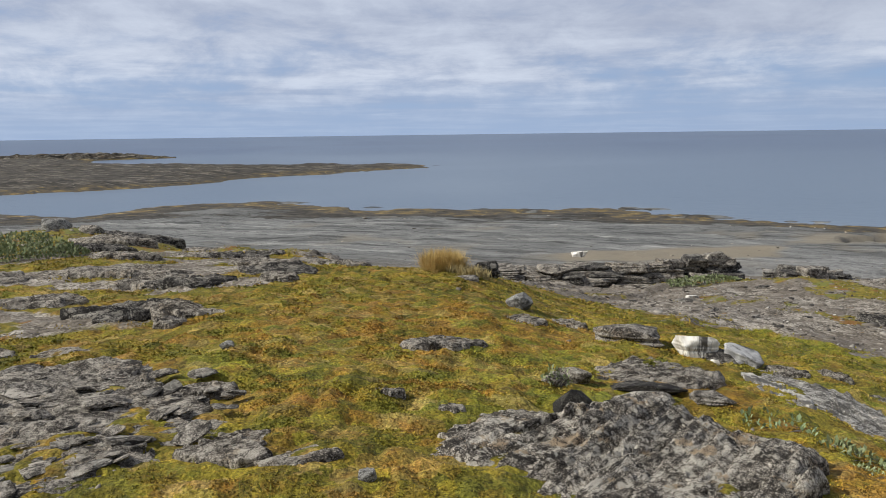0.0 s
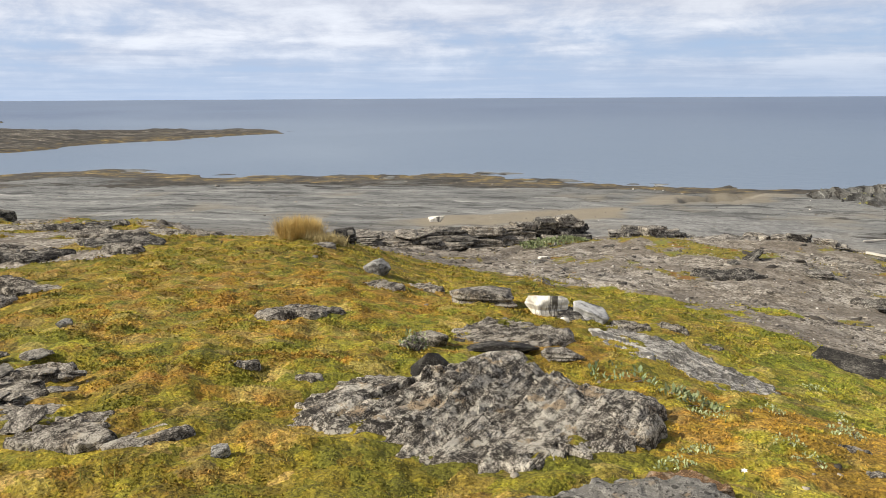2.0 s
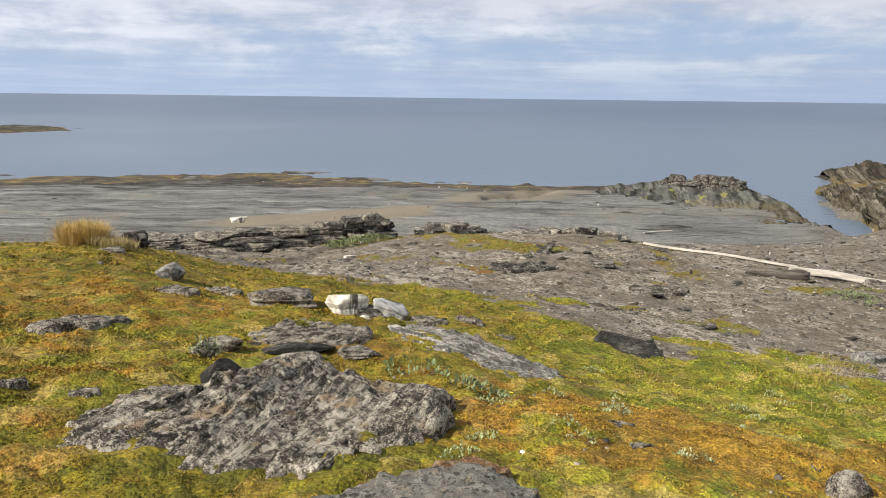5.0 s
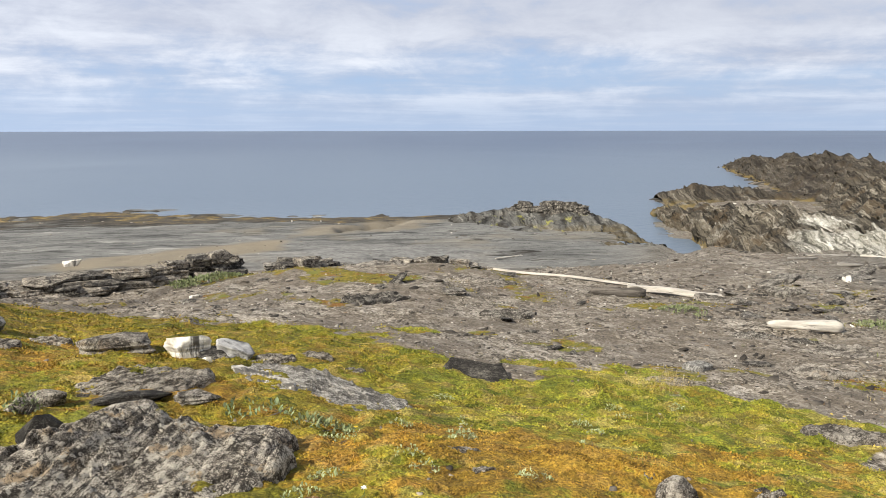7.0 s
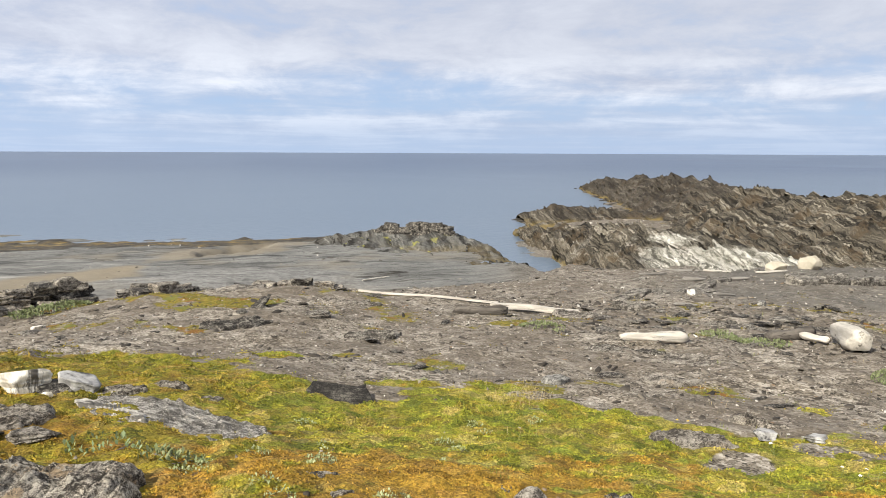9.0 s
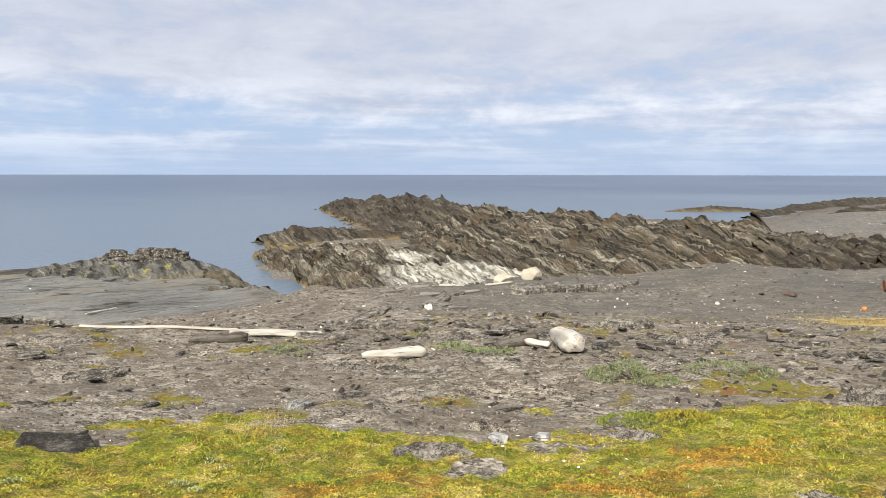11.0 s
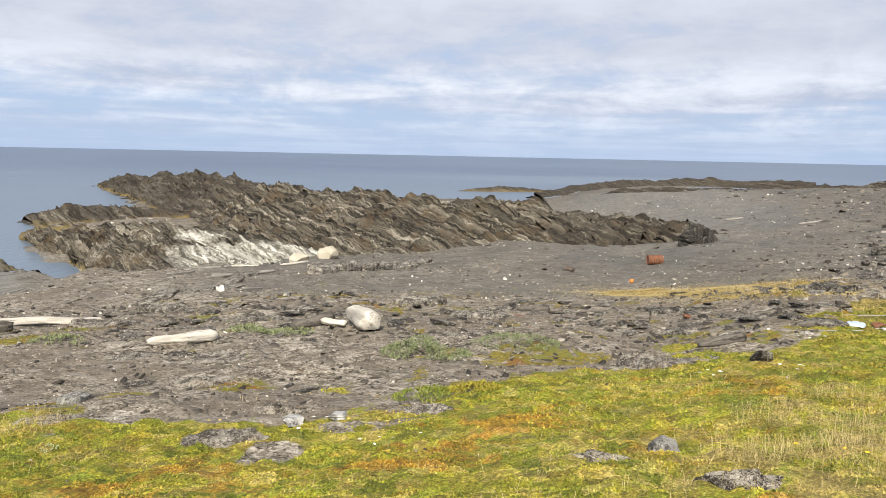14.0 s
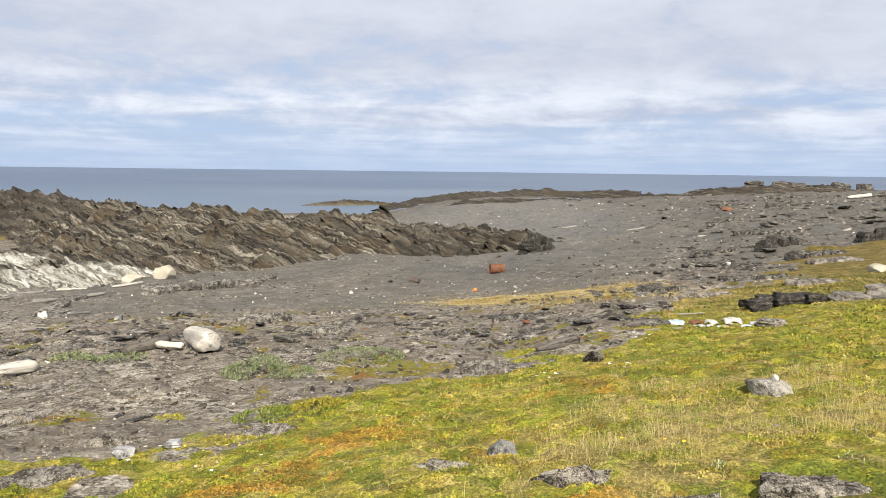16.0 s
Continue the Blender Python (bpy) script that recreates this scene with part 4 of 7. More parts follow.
# ---------------------------------------------------------------- the headland of tilted beds
def headland(name, front, crest, back, label, seed, cols, rows, pale_at=None, saw=0.35, lump=0.8, mat=None, weedy=0.85):
    """A ridge between a front line and a back line, rising to its crest, its beds standing on edge."""
    t = np.linspace(0, 1, cols)

    def along(points):
        points = np.array(points, float)
        cut = np.concatenate([[0], np.cumsum(np.hypot(*np.diff(np.array(crest)[:, :2], axis=0).T))])
        cut /= cut[-1]
        return [np.interp(t, cut, points[:, i]) for i in range(points.shape[1])]

    fx, fy = along(front)
    cx, cy, cz = along(crest)
    bx, by = along(back)
    v = np.linspace(0, 1, rows)[:, None]
    front_part = np.clip(v / 0.6, 0, 1)
    back_part = np.clip((v - 0.6) / 0.4, 0, 1)
    x = np.where(v < 0.6, fx + (cx - fx) * front_part, cx + (bx - cx) * back_part)
    y = np.where(v < 0.6, fy + (cy - fy) * front_part, cy + (by - cy) * back_part)
    wob = 1.2 * fbm(x / 5, y / 5, 3, seed)
    x, y = x + wob * 0.7, y + 1.2 * fbm(x / 5 + 40, y / 5, 3, seed + 1) * 0.7
    base = land(x.ravel(), y.ravel(), False)[0].reshape(x.shape) - 0.35
    lift = np.where(v < 0.6, front_part ** 0.8, (1 - back_part) ** 0.9)
    z = base * (1 - lift) + cz * lift
    body = np.minimum(smooth(0, 0.12, v), smooth(1, 0.9, v))
    z = z + body * lump * fbm(x / 6, y / 6, 4, seed + 2) + body * 0.35 * lump * fbm(x / 1.7, y / 1.7, 3, seed + 3)
    for spacing, amp in ((2.6, saw), (1.0, saw * 0.7), (0.42, saw * 0.4)):
        q = (x * BEDS[0] + y * BEDS[1] + z * BEDS[2]) / spacing + 0.8 * fbm(x / 7, y / 7, 3, seed + 5)
        s = q - np.floor(q)
        z = z + body * amp * (smooth(0, 0.75, s) - smooth(0.75, 1, s) - 0.5) * (0.7 + 0.8 * vnoise(x / 3, y / 3, seed + 6))
    z = z + body * 0.9 * lump * np.maximum(0, fbm(x / 3.2, y / 3.2, 3, seed + 15, 0.6)) + body * 0.5 * lump * fbm(x / 13, y / 13, 2, seed + 16)
    z = z + body * 0.45 * lump * np.floor(3.0 * fbm(x / 2.2, y / 2.2, 4, seed + 11)) / 3.0 + body * 0.16 * fbm(x / 0.5, y / 0.5, 2, seed + 12)
    mesh = grid_mesh(name, np.stack([x, y, z], -1).reshape(-1, 3), rows, cols)
    light = np.zeros(x.shape)
    for px, py, r, amount in (pale_at or ()):
        light = np.maximum(light, amount * np.exp(-((x - px) ** 2 + (y - py) ** 2) / r ** 2))
    ochre = smooth(0.55, 0.15, z + 0.5 * fbm(x / 3, y / 3, 3, seed + 8)) * weedy
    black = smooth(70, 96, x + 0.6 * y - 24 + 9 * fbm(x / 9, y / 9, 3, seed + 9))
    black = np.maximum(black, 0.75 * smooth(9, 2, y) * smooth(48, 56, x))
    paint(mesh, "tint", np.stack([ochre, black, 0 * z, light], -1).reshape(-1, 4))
    mesh.materials.append(mat or RIDGE)
    ob = new(name, mesh)
    tagged(ob, label, "rock outcrop")
    return ob, x, y, z, light


def bed_plates(parent, x, y, z, light, count, seed, size=1.0, mat=None):
    """Broken edges of single beds that stand out of a headland, joined."""
    rng = np.random.default_rng(seed)
    rows, cols = x.shape
    verts, faces, tint = [], [], []
    for k in range(count):
        i, j = int(rng.uniform(0.06, 0.72) * rows), int(rng.uniform(0.02, 0.98) * cols)
        nrm = np.array(BEDS) + rng.normal(0, 0.16, 3)
        strike = np.cross(nrm, (0, 0, 1))
        strike /= np.linalg.norm(strike)
        down = np.cross(nrm / np.linalg.norm(nrm), strike)
        a, b, c = rng.uniform(0.4, 1.5) * size, rng.uniform(0.25, 0.8) * size, rng.uniform(0.04, 0.13) * size
        ring = []
        sides = 7
        for s in range(sides):
            w = 2 * math.pi * s / sides + rng.uniform(-0.3, 0.3)
            ring.append(strike * math.cos(w) * b * rng.uniform(0.6, 1.1) + down * math.sin(w) * a * rng.uniform(0.6, 1.1))
        ring = np.array(ring)
        nn = nrm / np.linalg.norm(nrm)
        at = np.array([x[i, j], y[i, j], z[i, j]]) - np.array(down) * np.sign(down[2]) * a * 0.62
        start = len(verts)
        verts += list(at + ring + nn * c) + list(at + ring * 1.04 - nn * c)
        faces.append([start + s for s in range(sides)])
        faces += [[start + s, start + sides + s, start + sides + (s + 1) % sides, start + (s + 1) % sides] for s in range(sides)]
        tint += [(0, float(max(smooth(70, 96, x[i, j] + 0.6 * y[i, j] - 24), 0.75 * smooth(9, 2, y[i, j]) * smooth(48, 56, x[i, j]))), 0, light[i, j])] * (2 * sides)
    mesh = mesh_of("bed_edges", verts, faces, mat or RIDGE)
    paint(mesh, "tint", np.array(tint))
    ob = part("bed_edges", mesh, parent, "broken slate bed edges standing on end")
    ob["kind"] = "stuff"


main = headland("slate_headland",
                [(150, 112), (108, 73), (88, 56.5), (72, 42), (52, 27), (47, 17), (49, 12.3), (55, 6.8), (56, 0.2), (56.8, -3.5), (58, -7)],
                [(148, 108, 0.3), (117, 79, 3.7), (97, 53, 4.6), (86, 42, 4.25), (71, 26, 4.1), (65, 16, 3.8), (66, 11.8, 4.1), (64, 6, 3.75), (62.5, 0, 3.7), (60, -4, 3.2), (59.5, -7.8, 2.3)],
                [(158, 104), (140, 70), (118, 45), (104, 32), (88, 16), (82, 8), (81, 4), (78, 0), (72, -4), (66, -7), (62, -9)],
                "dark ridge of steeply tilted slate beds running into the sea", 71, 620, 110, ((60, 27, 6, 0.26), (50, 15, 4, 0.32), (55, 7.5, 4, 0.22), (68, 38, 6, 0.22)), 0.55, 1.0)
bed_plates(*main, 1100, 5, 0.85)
fore = headland("pale_headland",
                [(56.5, 47.5), (49.5, 38.5), (42.5, 31.5), (36, 25.5), (33.5, 22), (37, 18.5), (42, 16.6), (48, 15.6)],
                [(58, 50, 0.3), (53, 44, 0.9), (48, 35, 2.35), (45.5, 28.4, 3.15), (45, 25.5, 3.1), (46, 22, 2.6), (49, 19.5, 2.1), (53, 17.5, 1.9)],
                [(70, 57), (70, 52), (70, 46), (66, 40), (62, 35), (58, 30), (57, 25), (58, 21)],
                "pale streaked slate outcrop at the edge of a small inlet", 72, 330, 90, ((39.8, 19.6, 4.6, 1.0), (43, 25, 4.0, 0.52), (43.5, 17.3, 3.4, 0.95), (50, 38, 6, 0.36), (43, 31, 4, 0.40)), 0.35, 0.5)
bed_plates(*fore, 700, 6, 0.7)
islet = headland("tidal_rock", [(67, 55), (70, 52), (75, 50), (80, 48)], [(70.5, 59.5, 0.4), (74.5, 58.5, 1.7), (79, 55.5, 1.4), (82.5, 51.5, 0.9)], [(74.5, 63.5), (78.5, 61.5), (82, 57), (85.5, 53)],
                 "low weedy lobe of rock at the seaward foot of the ridge", 73, 150, 50, None, 0.2, 0.4, None, 0.5)
bed_plates(*islet, 60, 7, 0.7)
knob = headland("rocky_hump", [(36.5, 53.5), (37, 48.5), (38, 43), (39, 38.5), (40.4, 34.0)], [(43.0, 55, 0.7), (45.3, 50.8, 0.95), (47.3, 48, 0.75), (45.0, 41.5, 0.2), (42.2, 35, 0.0)], [(44.5, 58), (49, 54.5), (51, 50), (47, 41), (43, 35)],
                "jagged grey slate hump rising from the smooth shore shelf", 74, 200, 80, None, 0.04, 0.6, GREYBEDS, 0.25)
bed_plates(*knob, 90, 8, 0.6, GREYBEDS)
skerry = headland("skerry", [(169, 34), (176, 24), (180, 17)], [(173, 36, 0.2), (180, 27, 1.2), (184, 18, 0.3)], [(177, 38), (184, 30), (188, 20)],
                  "low brown skerry in the water beyond the ridge", 75, 90, 36, None, 0.3, 0.35, None, 0.4)
spit = headland("eastern_skerry", [(150, 15), (171, 11), (205, 6), (235, -6), (252, -22), (246, -36), (236, -50)], [(153, 17, 0.3), (176, 15, 0.6), (208, 10, 1.1), (240, -2, 1.7), (258, -18, 1.9), (252, -36, 2.1), (242, -52, 2.3)], [(156, 20), (180, 20), (212, 18), (245, 6), (266, -10), (262, -34), (250, -54)],
                "line of dark low rocks along the eastern shore", 76, 320, 40, None, 0.2, 0.6, None, 0.0)
bank = headland("far_bank", [(119, 3), (119.5, 0), (118.5, -14), (117, -24), (115.5, -30), (113, -39), (110, -47), (107, -54)],
                [(124, 4, 2.2), (124, 0, 3.3), (123, -15, 3.7), (121.5, -25, 4.1), (120, -31, 5.3), (117.3, -40, 6.0), (114, -48.5, 6.1), (110.5, -56, 6.1)],
                [(130, 5), (130, 0), (129, -16), (127, -26), (126, -32), (123, -42), (120, -51), (116, -59)],
                "dark rocky rim along the eastern skyline", 77, 420, 40, None, 0.35, 0.55, None, 0.0)
west_rocks = headland("peninsula_rock", [(-150, 262), (-128, 276), (-112, 292), (-101, 303)], [(-156, 268, 2.0), (-132, 284, 2.6), (-116, 298, 1.9), (-102, 306, 0.3)], [(-160, 275), (-138, 291), (-120, 304), (-103, 309)],
                      "black rocks at the end of a far low peninsula", 78, 200, 30, None, 0.4, 0.6)


# ---------------------------------------------------------------- the knoll's rocks
slab("bedrock_slab", [(-0.11, 4.33), (0.13, 4.77), (0.43, 5.14), (0.62, 5.0), (0.87, 5.13), (1.25, 5.41), (1.45, 5.25), (1.62, 4.98), (1.88, 4.66), (2.18, 4.48), (2.2, 4.2), (2.02, 3.95),
                      (1.5, 3.64), (0.87, 3.5), (0.6, 3.52), (0.36, 3.71), (0.15, 3.97)], 0.035, SLAB, "wide flat slate slab, blotched with black and pale lichen, set in the heath", 101, 52, 0.06, 0.20,
     ((0.42, 4.55, 0.85, 4.98, 0.06, 0.10), (0.75, 4.95, 1.35, 5.0, 0.05, 0.06), (0.3, 3.9, 1.9, 4.65, 0.025, 0.03), (1.0, 3.6, 2.1, 4.1, 0.02, 0.03), (0.2, 4.3, 1.5, 4.95, 0.02, 0.03)), (0.5, 1.0), 320, 110, 0.05, 0.3)
slab("near_slab", [(0.78, 3.08), (1.05, 3.1), (1.35, 3.2), (1.52, 3.23), (1.79, 3.08), (1.87, 2.73), (1.95, 2.4), (1.6, 2.2), (1.1, 2.4), (0.8, 2.75)], 0.05,
     make_rock("spotted_slab", (0.16, 0.15, 0.133), (0.30, 0.283, 0.25), (0.38, 0.36, 0.318), (0.035, 0.032, 0.028), 0.1, 4.4, 10, 0.5, (0.9, 1.2, 1.5), 1.0),
     "grey slate slab with black lichen spots and an orange-brown edge", 102, 10, 0.03, 0.3, (), (-1, 2), 220, 60, 0.03, 0.25)
flat_rock("rusty_plate", 1.77, 3.22, 0.48, 0.12, 0.02, make_rock("rusty_slate", (0.09, 0.055, 0.03), (0.24, 0.14, 0.07), (0.34, 0.21, 0.12), (0.42, 0.33, 0.24), 0.5, 2.0, 0, 0.0), "orange-brown slate plate along a slab edge", 119, -36, 0, 0.02)
sheet = slab("lichened_bedrock", [(-4.3, 5.6), (-3.5, 5.95), (-2.97, 6.17), (-2.48, 6.15), (-2.0, 5.45), (-1.42, 4.66), (-1.15, 4.3), (-1.5, 4.18), (-1.6, 3.62), (-1.75, 3.3), (-2.4, 3.0), (-3.6, 3.4), (-4.4, 4.4)], 0.004, LICHEN,
     "low grey bedrock sheet crusted with lichen, breaking through the heath", 103, 35, 0.05, 0.22, (), (0, 0), 300, 110, 0.06, 0.2)
flake_meshes = []
for k in range(6):
    p, faces = chip_rock(640 + k, (0.16, 0.10 + 0.01 * k, 0.028), 2, 8, 0.04, 0.04, 0.7)
    flake_meshes.append(mesh_of("flake", p, faces, LICHEN if k % 3 else CHIP))
rng = np.random.default_rng(66)
for k in range(130):
    a, q = rng.uniform(0, 6.283), math.sqrt(rng.uniform(0, 1))
    fx, fy = -2.75 + 1.45 * q * math.cos(a), 4.65 + 1.35 * q * math.sin(a)
    flake = part("flake", flake_meshes[k % 6], sheet)
    size = float(math.exp(rng.normal(-0.1, 0.4)))
    top_z = 0.5 * float(land(np.array([fx]), np.array([fy]), False)[0][0]) + 0.5 * float(sheet.location.z)
    flake.matrix_local = pose(fx - sheet.location.x, fy - sheet.location.y, top_z - sheet.location.z + 0.035, rng.normal(0, 10), rng.normal(0, 10), rng.uniform(10, 70)) @ Matrix.Diagonal((size, size, size, 1))
slab("white_streaked_rock", [(2.86, 7.35), (3.12, 7.5), (3.35, 7.1), (3.62, 6.3), (3.72, 5.5), (3.55, 5.0), (3.3, 5.25), (3.15, 6.2), (2.95, 6.9)], 0.02, STREAKED,
     "long low rock streaked with white quartz in the heath", 104, 70, 0.03, 0.12, (), (-2, 0), 160, 40, 0.05, 0.2)
slab("quartz_vein", [(2.76, 7.2), (2.88, 7.33), (3.0, 7.1), (3.06, 6.7), (3.08, 6.3), (3.02, 6.2), (2.95, 6.5), (2.86, 6.9)], 0.045, make_plain("vein_quartz", (0.66, 0.63, 0.57), (0.40, 0.37, 0.32), 9.0, 0.65, (1, 1, 1), 0.03, c=(0.10, 0.092, 0.080), at=0.45),
     "white quartz vein along the edge of a long rock", 106, 70, 0.03, 0.1, (), (-2, 0), 140, 30, 0.05, 0.2)
slab("low_bedrock", [(1.3, 6.8), (1.6, 7.15), (1.9, 7.35), (2.3, 7.1), (2.5, 6.85), (2.2, 6.45), (1.8, 6.2), (1.4, 6.3)], 0.0, CRUST, "dark broken bedrock behind the wide slab", 105, 15, 0.05, 0.2, (), (0, 0), 180, 50, 0.06, 0.25)
wedge_bm = bmesh.new()
wedge = [wedge_bm.verts.new(v) for v in ((-0.17, -0.10, -0.05), (0.20, -0.13, -0.05), (0.17, 0.12, -0.05), (-0.15, 0.11, -0.05), (-0.03, -0.03, 0.17), (0.10, 0.09, 0.09))]
for face in ((3, 2, 1, 0), (0, 1, 4), (1, 2, 5), (1, 5, 4), (2, 3, 5), (3, 4, 5), (3, 0, 4)):
    wedge_bm.faces.new([wedge[i] for i in face])
bmesh.ops.bevel(wedge_bm, geom=list(wedge_bm.edges), offset=0.006, segments=2, affect="EDGES")
wedge_mesh = bpy.data.meshes.new("wedge_stone")
wedge_bm.to_mesh(wedge_mesh)
wedge_bm.free()
wedge_mesh.materials.append(DARKPLATE)
wedge_ob = tagged(new("wedge_stone", wedge_mesh), "dark wedge-shaped stone resting at the edge of a slab", "rock")
wedge_ob.matrix_world = pose(0.90, 5.36, ground_z(0.90, 5.36) + 0.03, 0, 0, 12) @ Matrix.Diagonal((0.95, 1.0, 0.72, 1))
stone("slate_flake", 1.25, 5.3, (0.42, 0.16, 0.07), SLATE, "thin dark slate flake lying on a slab", 202, 5, (3, 2), 0.1, 3, 0.05, 0.8, z=6.1)
stone("overhanging_ledge", 1.58, 5.98, (0.68, 0.30, 0.14), DARKPLATE, "black overhanging slate ledge in the heath", 203, -8, (-8, 0), 0.22, 5, 0.10, 0.7)
stone("capped_rock", 1.45, 5.55, (0.54, 0.44, 0.11), SLAB, "pale tan lichened rock at the head of a slab", 204, 20, (4, 3), 0.3, 4, 0.05, 0.4)
stone("rounded_rock", 2.0, 5.75, (0.34, 0.30, 0.11), CRUST, "dark rounded bedrock hump among red leaves", 205, 10, (0, 6), 0.3, 4, 0.05, 0.3)
stone("bedded_block", 1.98, 8.35, (0.80, 0.56, 0.30), CRUST, "dark bedded slate block in the heath", 206, -6, (-3, 3), 0.34, 5, 0.14, 0.7)
stone("quartz_boulder", 2.66, 8.1, (0.62, 0.40, 0.33), QUARTZ, "white quartz boulder with dark veins lying in the heath", 207, 4, (-8, 3), 0.20, 5, 0.07, 1.0, 8)
stone("quartz_veined_rock", 3.08, 8.02, (0.56, 0.38, 0.31), VEINED, "grey rock with white quartz veins beside a quartz boulder", 208, -25, (4, 16), 0.28, 5, 0.08, 0.9, 10)
stone("quartz_underside", 2.82, 8.0, (0.42, 0.34, 0.18), SLATE, "dark rock beneath a quartz boulder", 225, 10, (0, 6), 0.25, 4, 0.06)
stone("quartz_pebble", 2.72, 7.75, (0.1, 0.08, 0.07), QUARTZ, "small white quartz pebble in the heath", 209, 0, (0, 0), 0.2, 3)
flat_rock("sunken_stone", 3.45, 7.75, 0.55, 0.35, 0.011, CRUST, "dark flat stone sunk in grass", 210, -10)
flat_rock("sunken_stone", 3.95, 7.9, 0.5, 0.3, 0.010, CRUST, "grey flat stone sunk in grass", 211, -20)
flat_rock("sunken_stone", 4.1, 7.2, 0.42, 0.26, 0.008, CRUST, "grey flat stone sunk in grass", 212, 30)
stone("dark_tilted_slab", 5.68, 7.08, (1.05, 0.52, 0.13), DARKPLATE, "dark slate slab leaning on the grassy slope", 213, -54, (19, 4), 0.22, 5, 0.02, 1.0, 6)
flat_rock("flat_stone", -0.02, 7.1, 0.85, 0.45, 0.013, CRUST, "flat grey stone half hidden in moss", 214, 20)
flat_rock("flat_stone", 0.9, 8.9, 0.6, 0.42, 0.015, CRUST, "flat grey stone half hidden in moss", 215, -10)
flat_rock("flat_stone", 1.55, 9.6, 0.55, 0.4, 0.017, CRUST, "flat grey stone half hidden in moss", 216, -30)
stone("grey_boulder", 1.0, 10.35, (0.42, 0.36, 0.28), BOULDER, "smooth grey boulder in the heath", 217, 0, (0, 0), 0.25, 4, 0.0, 0.5, 26)
flat_rock("small_flat_stone", -0.37, 5.2, 0.28, 0.16, 0.006, CRUST, "small flat stone flush with the heath", 218, 10)
flat_rock("small_flat_stone", 0.06, 4.95, 0.24, 0.15, 0.007, CRUST, "small flat stone flush with the heath", 219, -10)
stone("small_grey_stone", -0.39, 3.74, (0.11, 0.09, 0.09), BOULDER, "small grey stone in red-green heath", 220, 0, (0, 0), 0.2, 4)
stone("small_grey_stone", -1.85, 6.6, (0.14, 0.10, 0.08), BOULDER, "small grey stone in red-green heath", 221, 0, (0, 0), 0.2, 4)
stone("mossy_stone", 0.86, 6.05, (0.26, 0.2, 0.16), LICHEN, "pale broken stone under a small plant", 222, 30, (0, 0), 0.25, 4)
stone("mossy_stone", 1.05, 6.3, (0.32, 0.22, 0.18), CRUST, "pale broken stone under a small plant", 223, -10, (0, 10), 0.25, 4)
for sx, sy, w, seed, yaw in ((3.0, 3.82, 0.42, 230, -15), (3.6, 3.62, 0.36, 231, -30), (4.42, 2.6, 0.42, 232, -10), (4.0, 3.1, 0.2, 233, 40), (2.9, 3.35, 0.22, 234, 0), (5.3, 3.9, 0.26, 235, 15)):
    flat_rock("thin_slate", sx, sy, w, w * 0.4, 0.004, CRUST, "thin dark slate lying flat in orange heath", seed, yaw)
stone("split_rock", 3.74, 2.69, (0.30, 0.22, 0.2), CRUST, "small brown split rock in the heath", 236, 0, (0, 0), 0.25, 4, 0.05)
stone("mossy_boulder", 6.95, -0.5, (0.32, 0.26, 0.18), BOULDER, "grey boulder with a flat top in grass", 240, 10, (0, 0), 0.25, 4, 0.0, 0.4)
flat_rock("flush_slate", 6.55, -0.05, 0.7, 0.4, 0.008, CRUST, "flat grey slate flush with the grass", 241, 60)
flat_rock("flush_slate", 5.85, -0.9, 0.7, 0.3, 0.007, CRUST, "dark flat slate flush with the grass", 242, 75)
flat_rock("flush_slate", 5.25, -2.3, 0.8, 0.42, 0.013, CRUST, "dark bedded slate showing in the grass", 243, 70)
flat_rock("flush_slate", 5.05, -1.55, 0.62, 0.4, 0.008, CRUST, "flat grey slate flush with the grass", 244, 80)
stone("dome_stone", 8.42, -3.23, (0.46, 0.40, 0.24), make_rock("pale_lichened_boulder", (0.11, 0.10, 0.088), (0.30, 0.278, 0.24), (0.42, 0.39, 0.34), (0.56, 0.53, 0.46), 0.9, 2.2, 10, 0.2, (0.8, 1.2, 1.2)), "grey dome-shaped stone standing in dry grass", 245, 0, (0, 8), 0.22, 4, 0.0, 0.3)
stone("perched_pebble", 8.42, -3.28, (0.09, 0.07, 0.07), PLASTIC, "small white pebble perched on a stone", 246, 0, (0, 0), 0.1, 3, z=5.93)

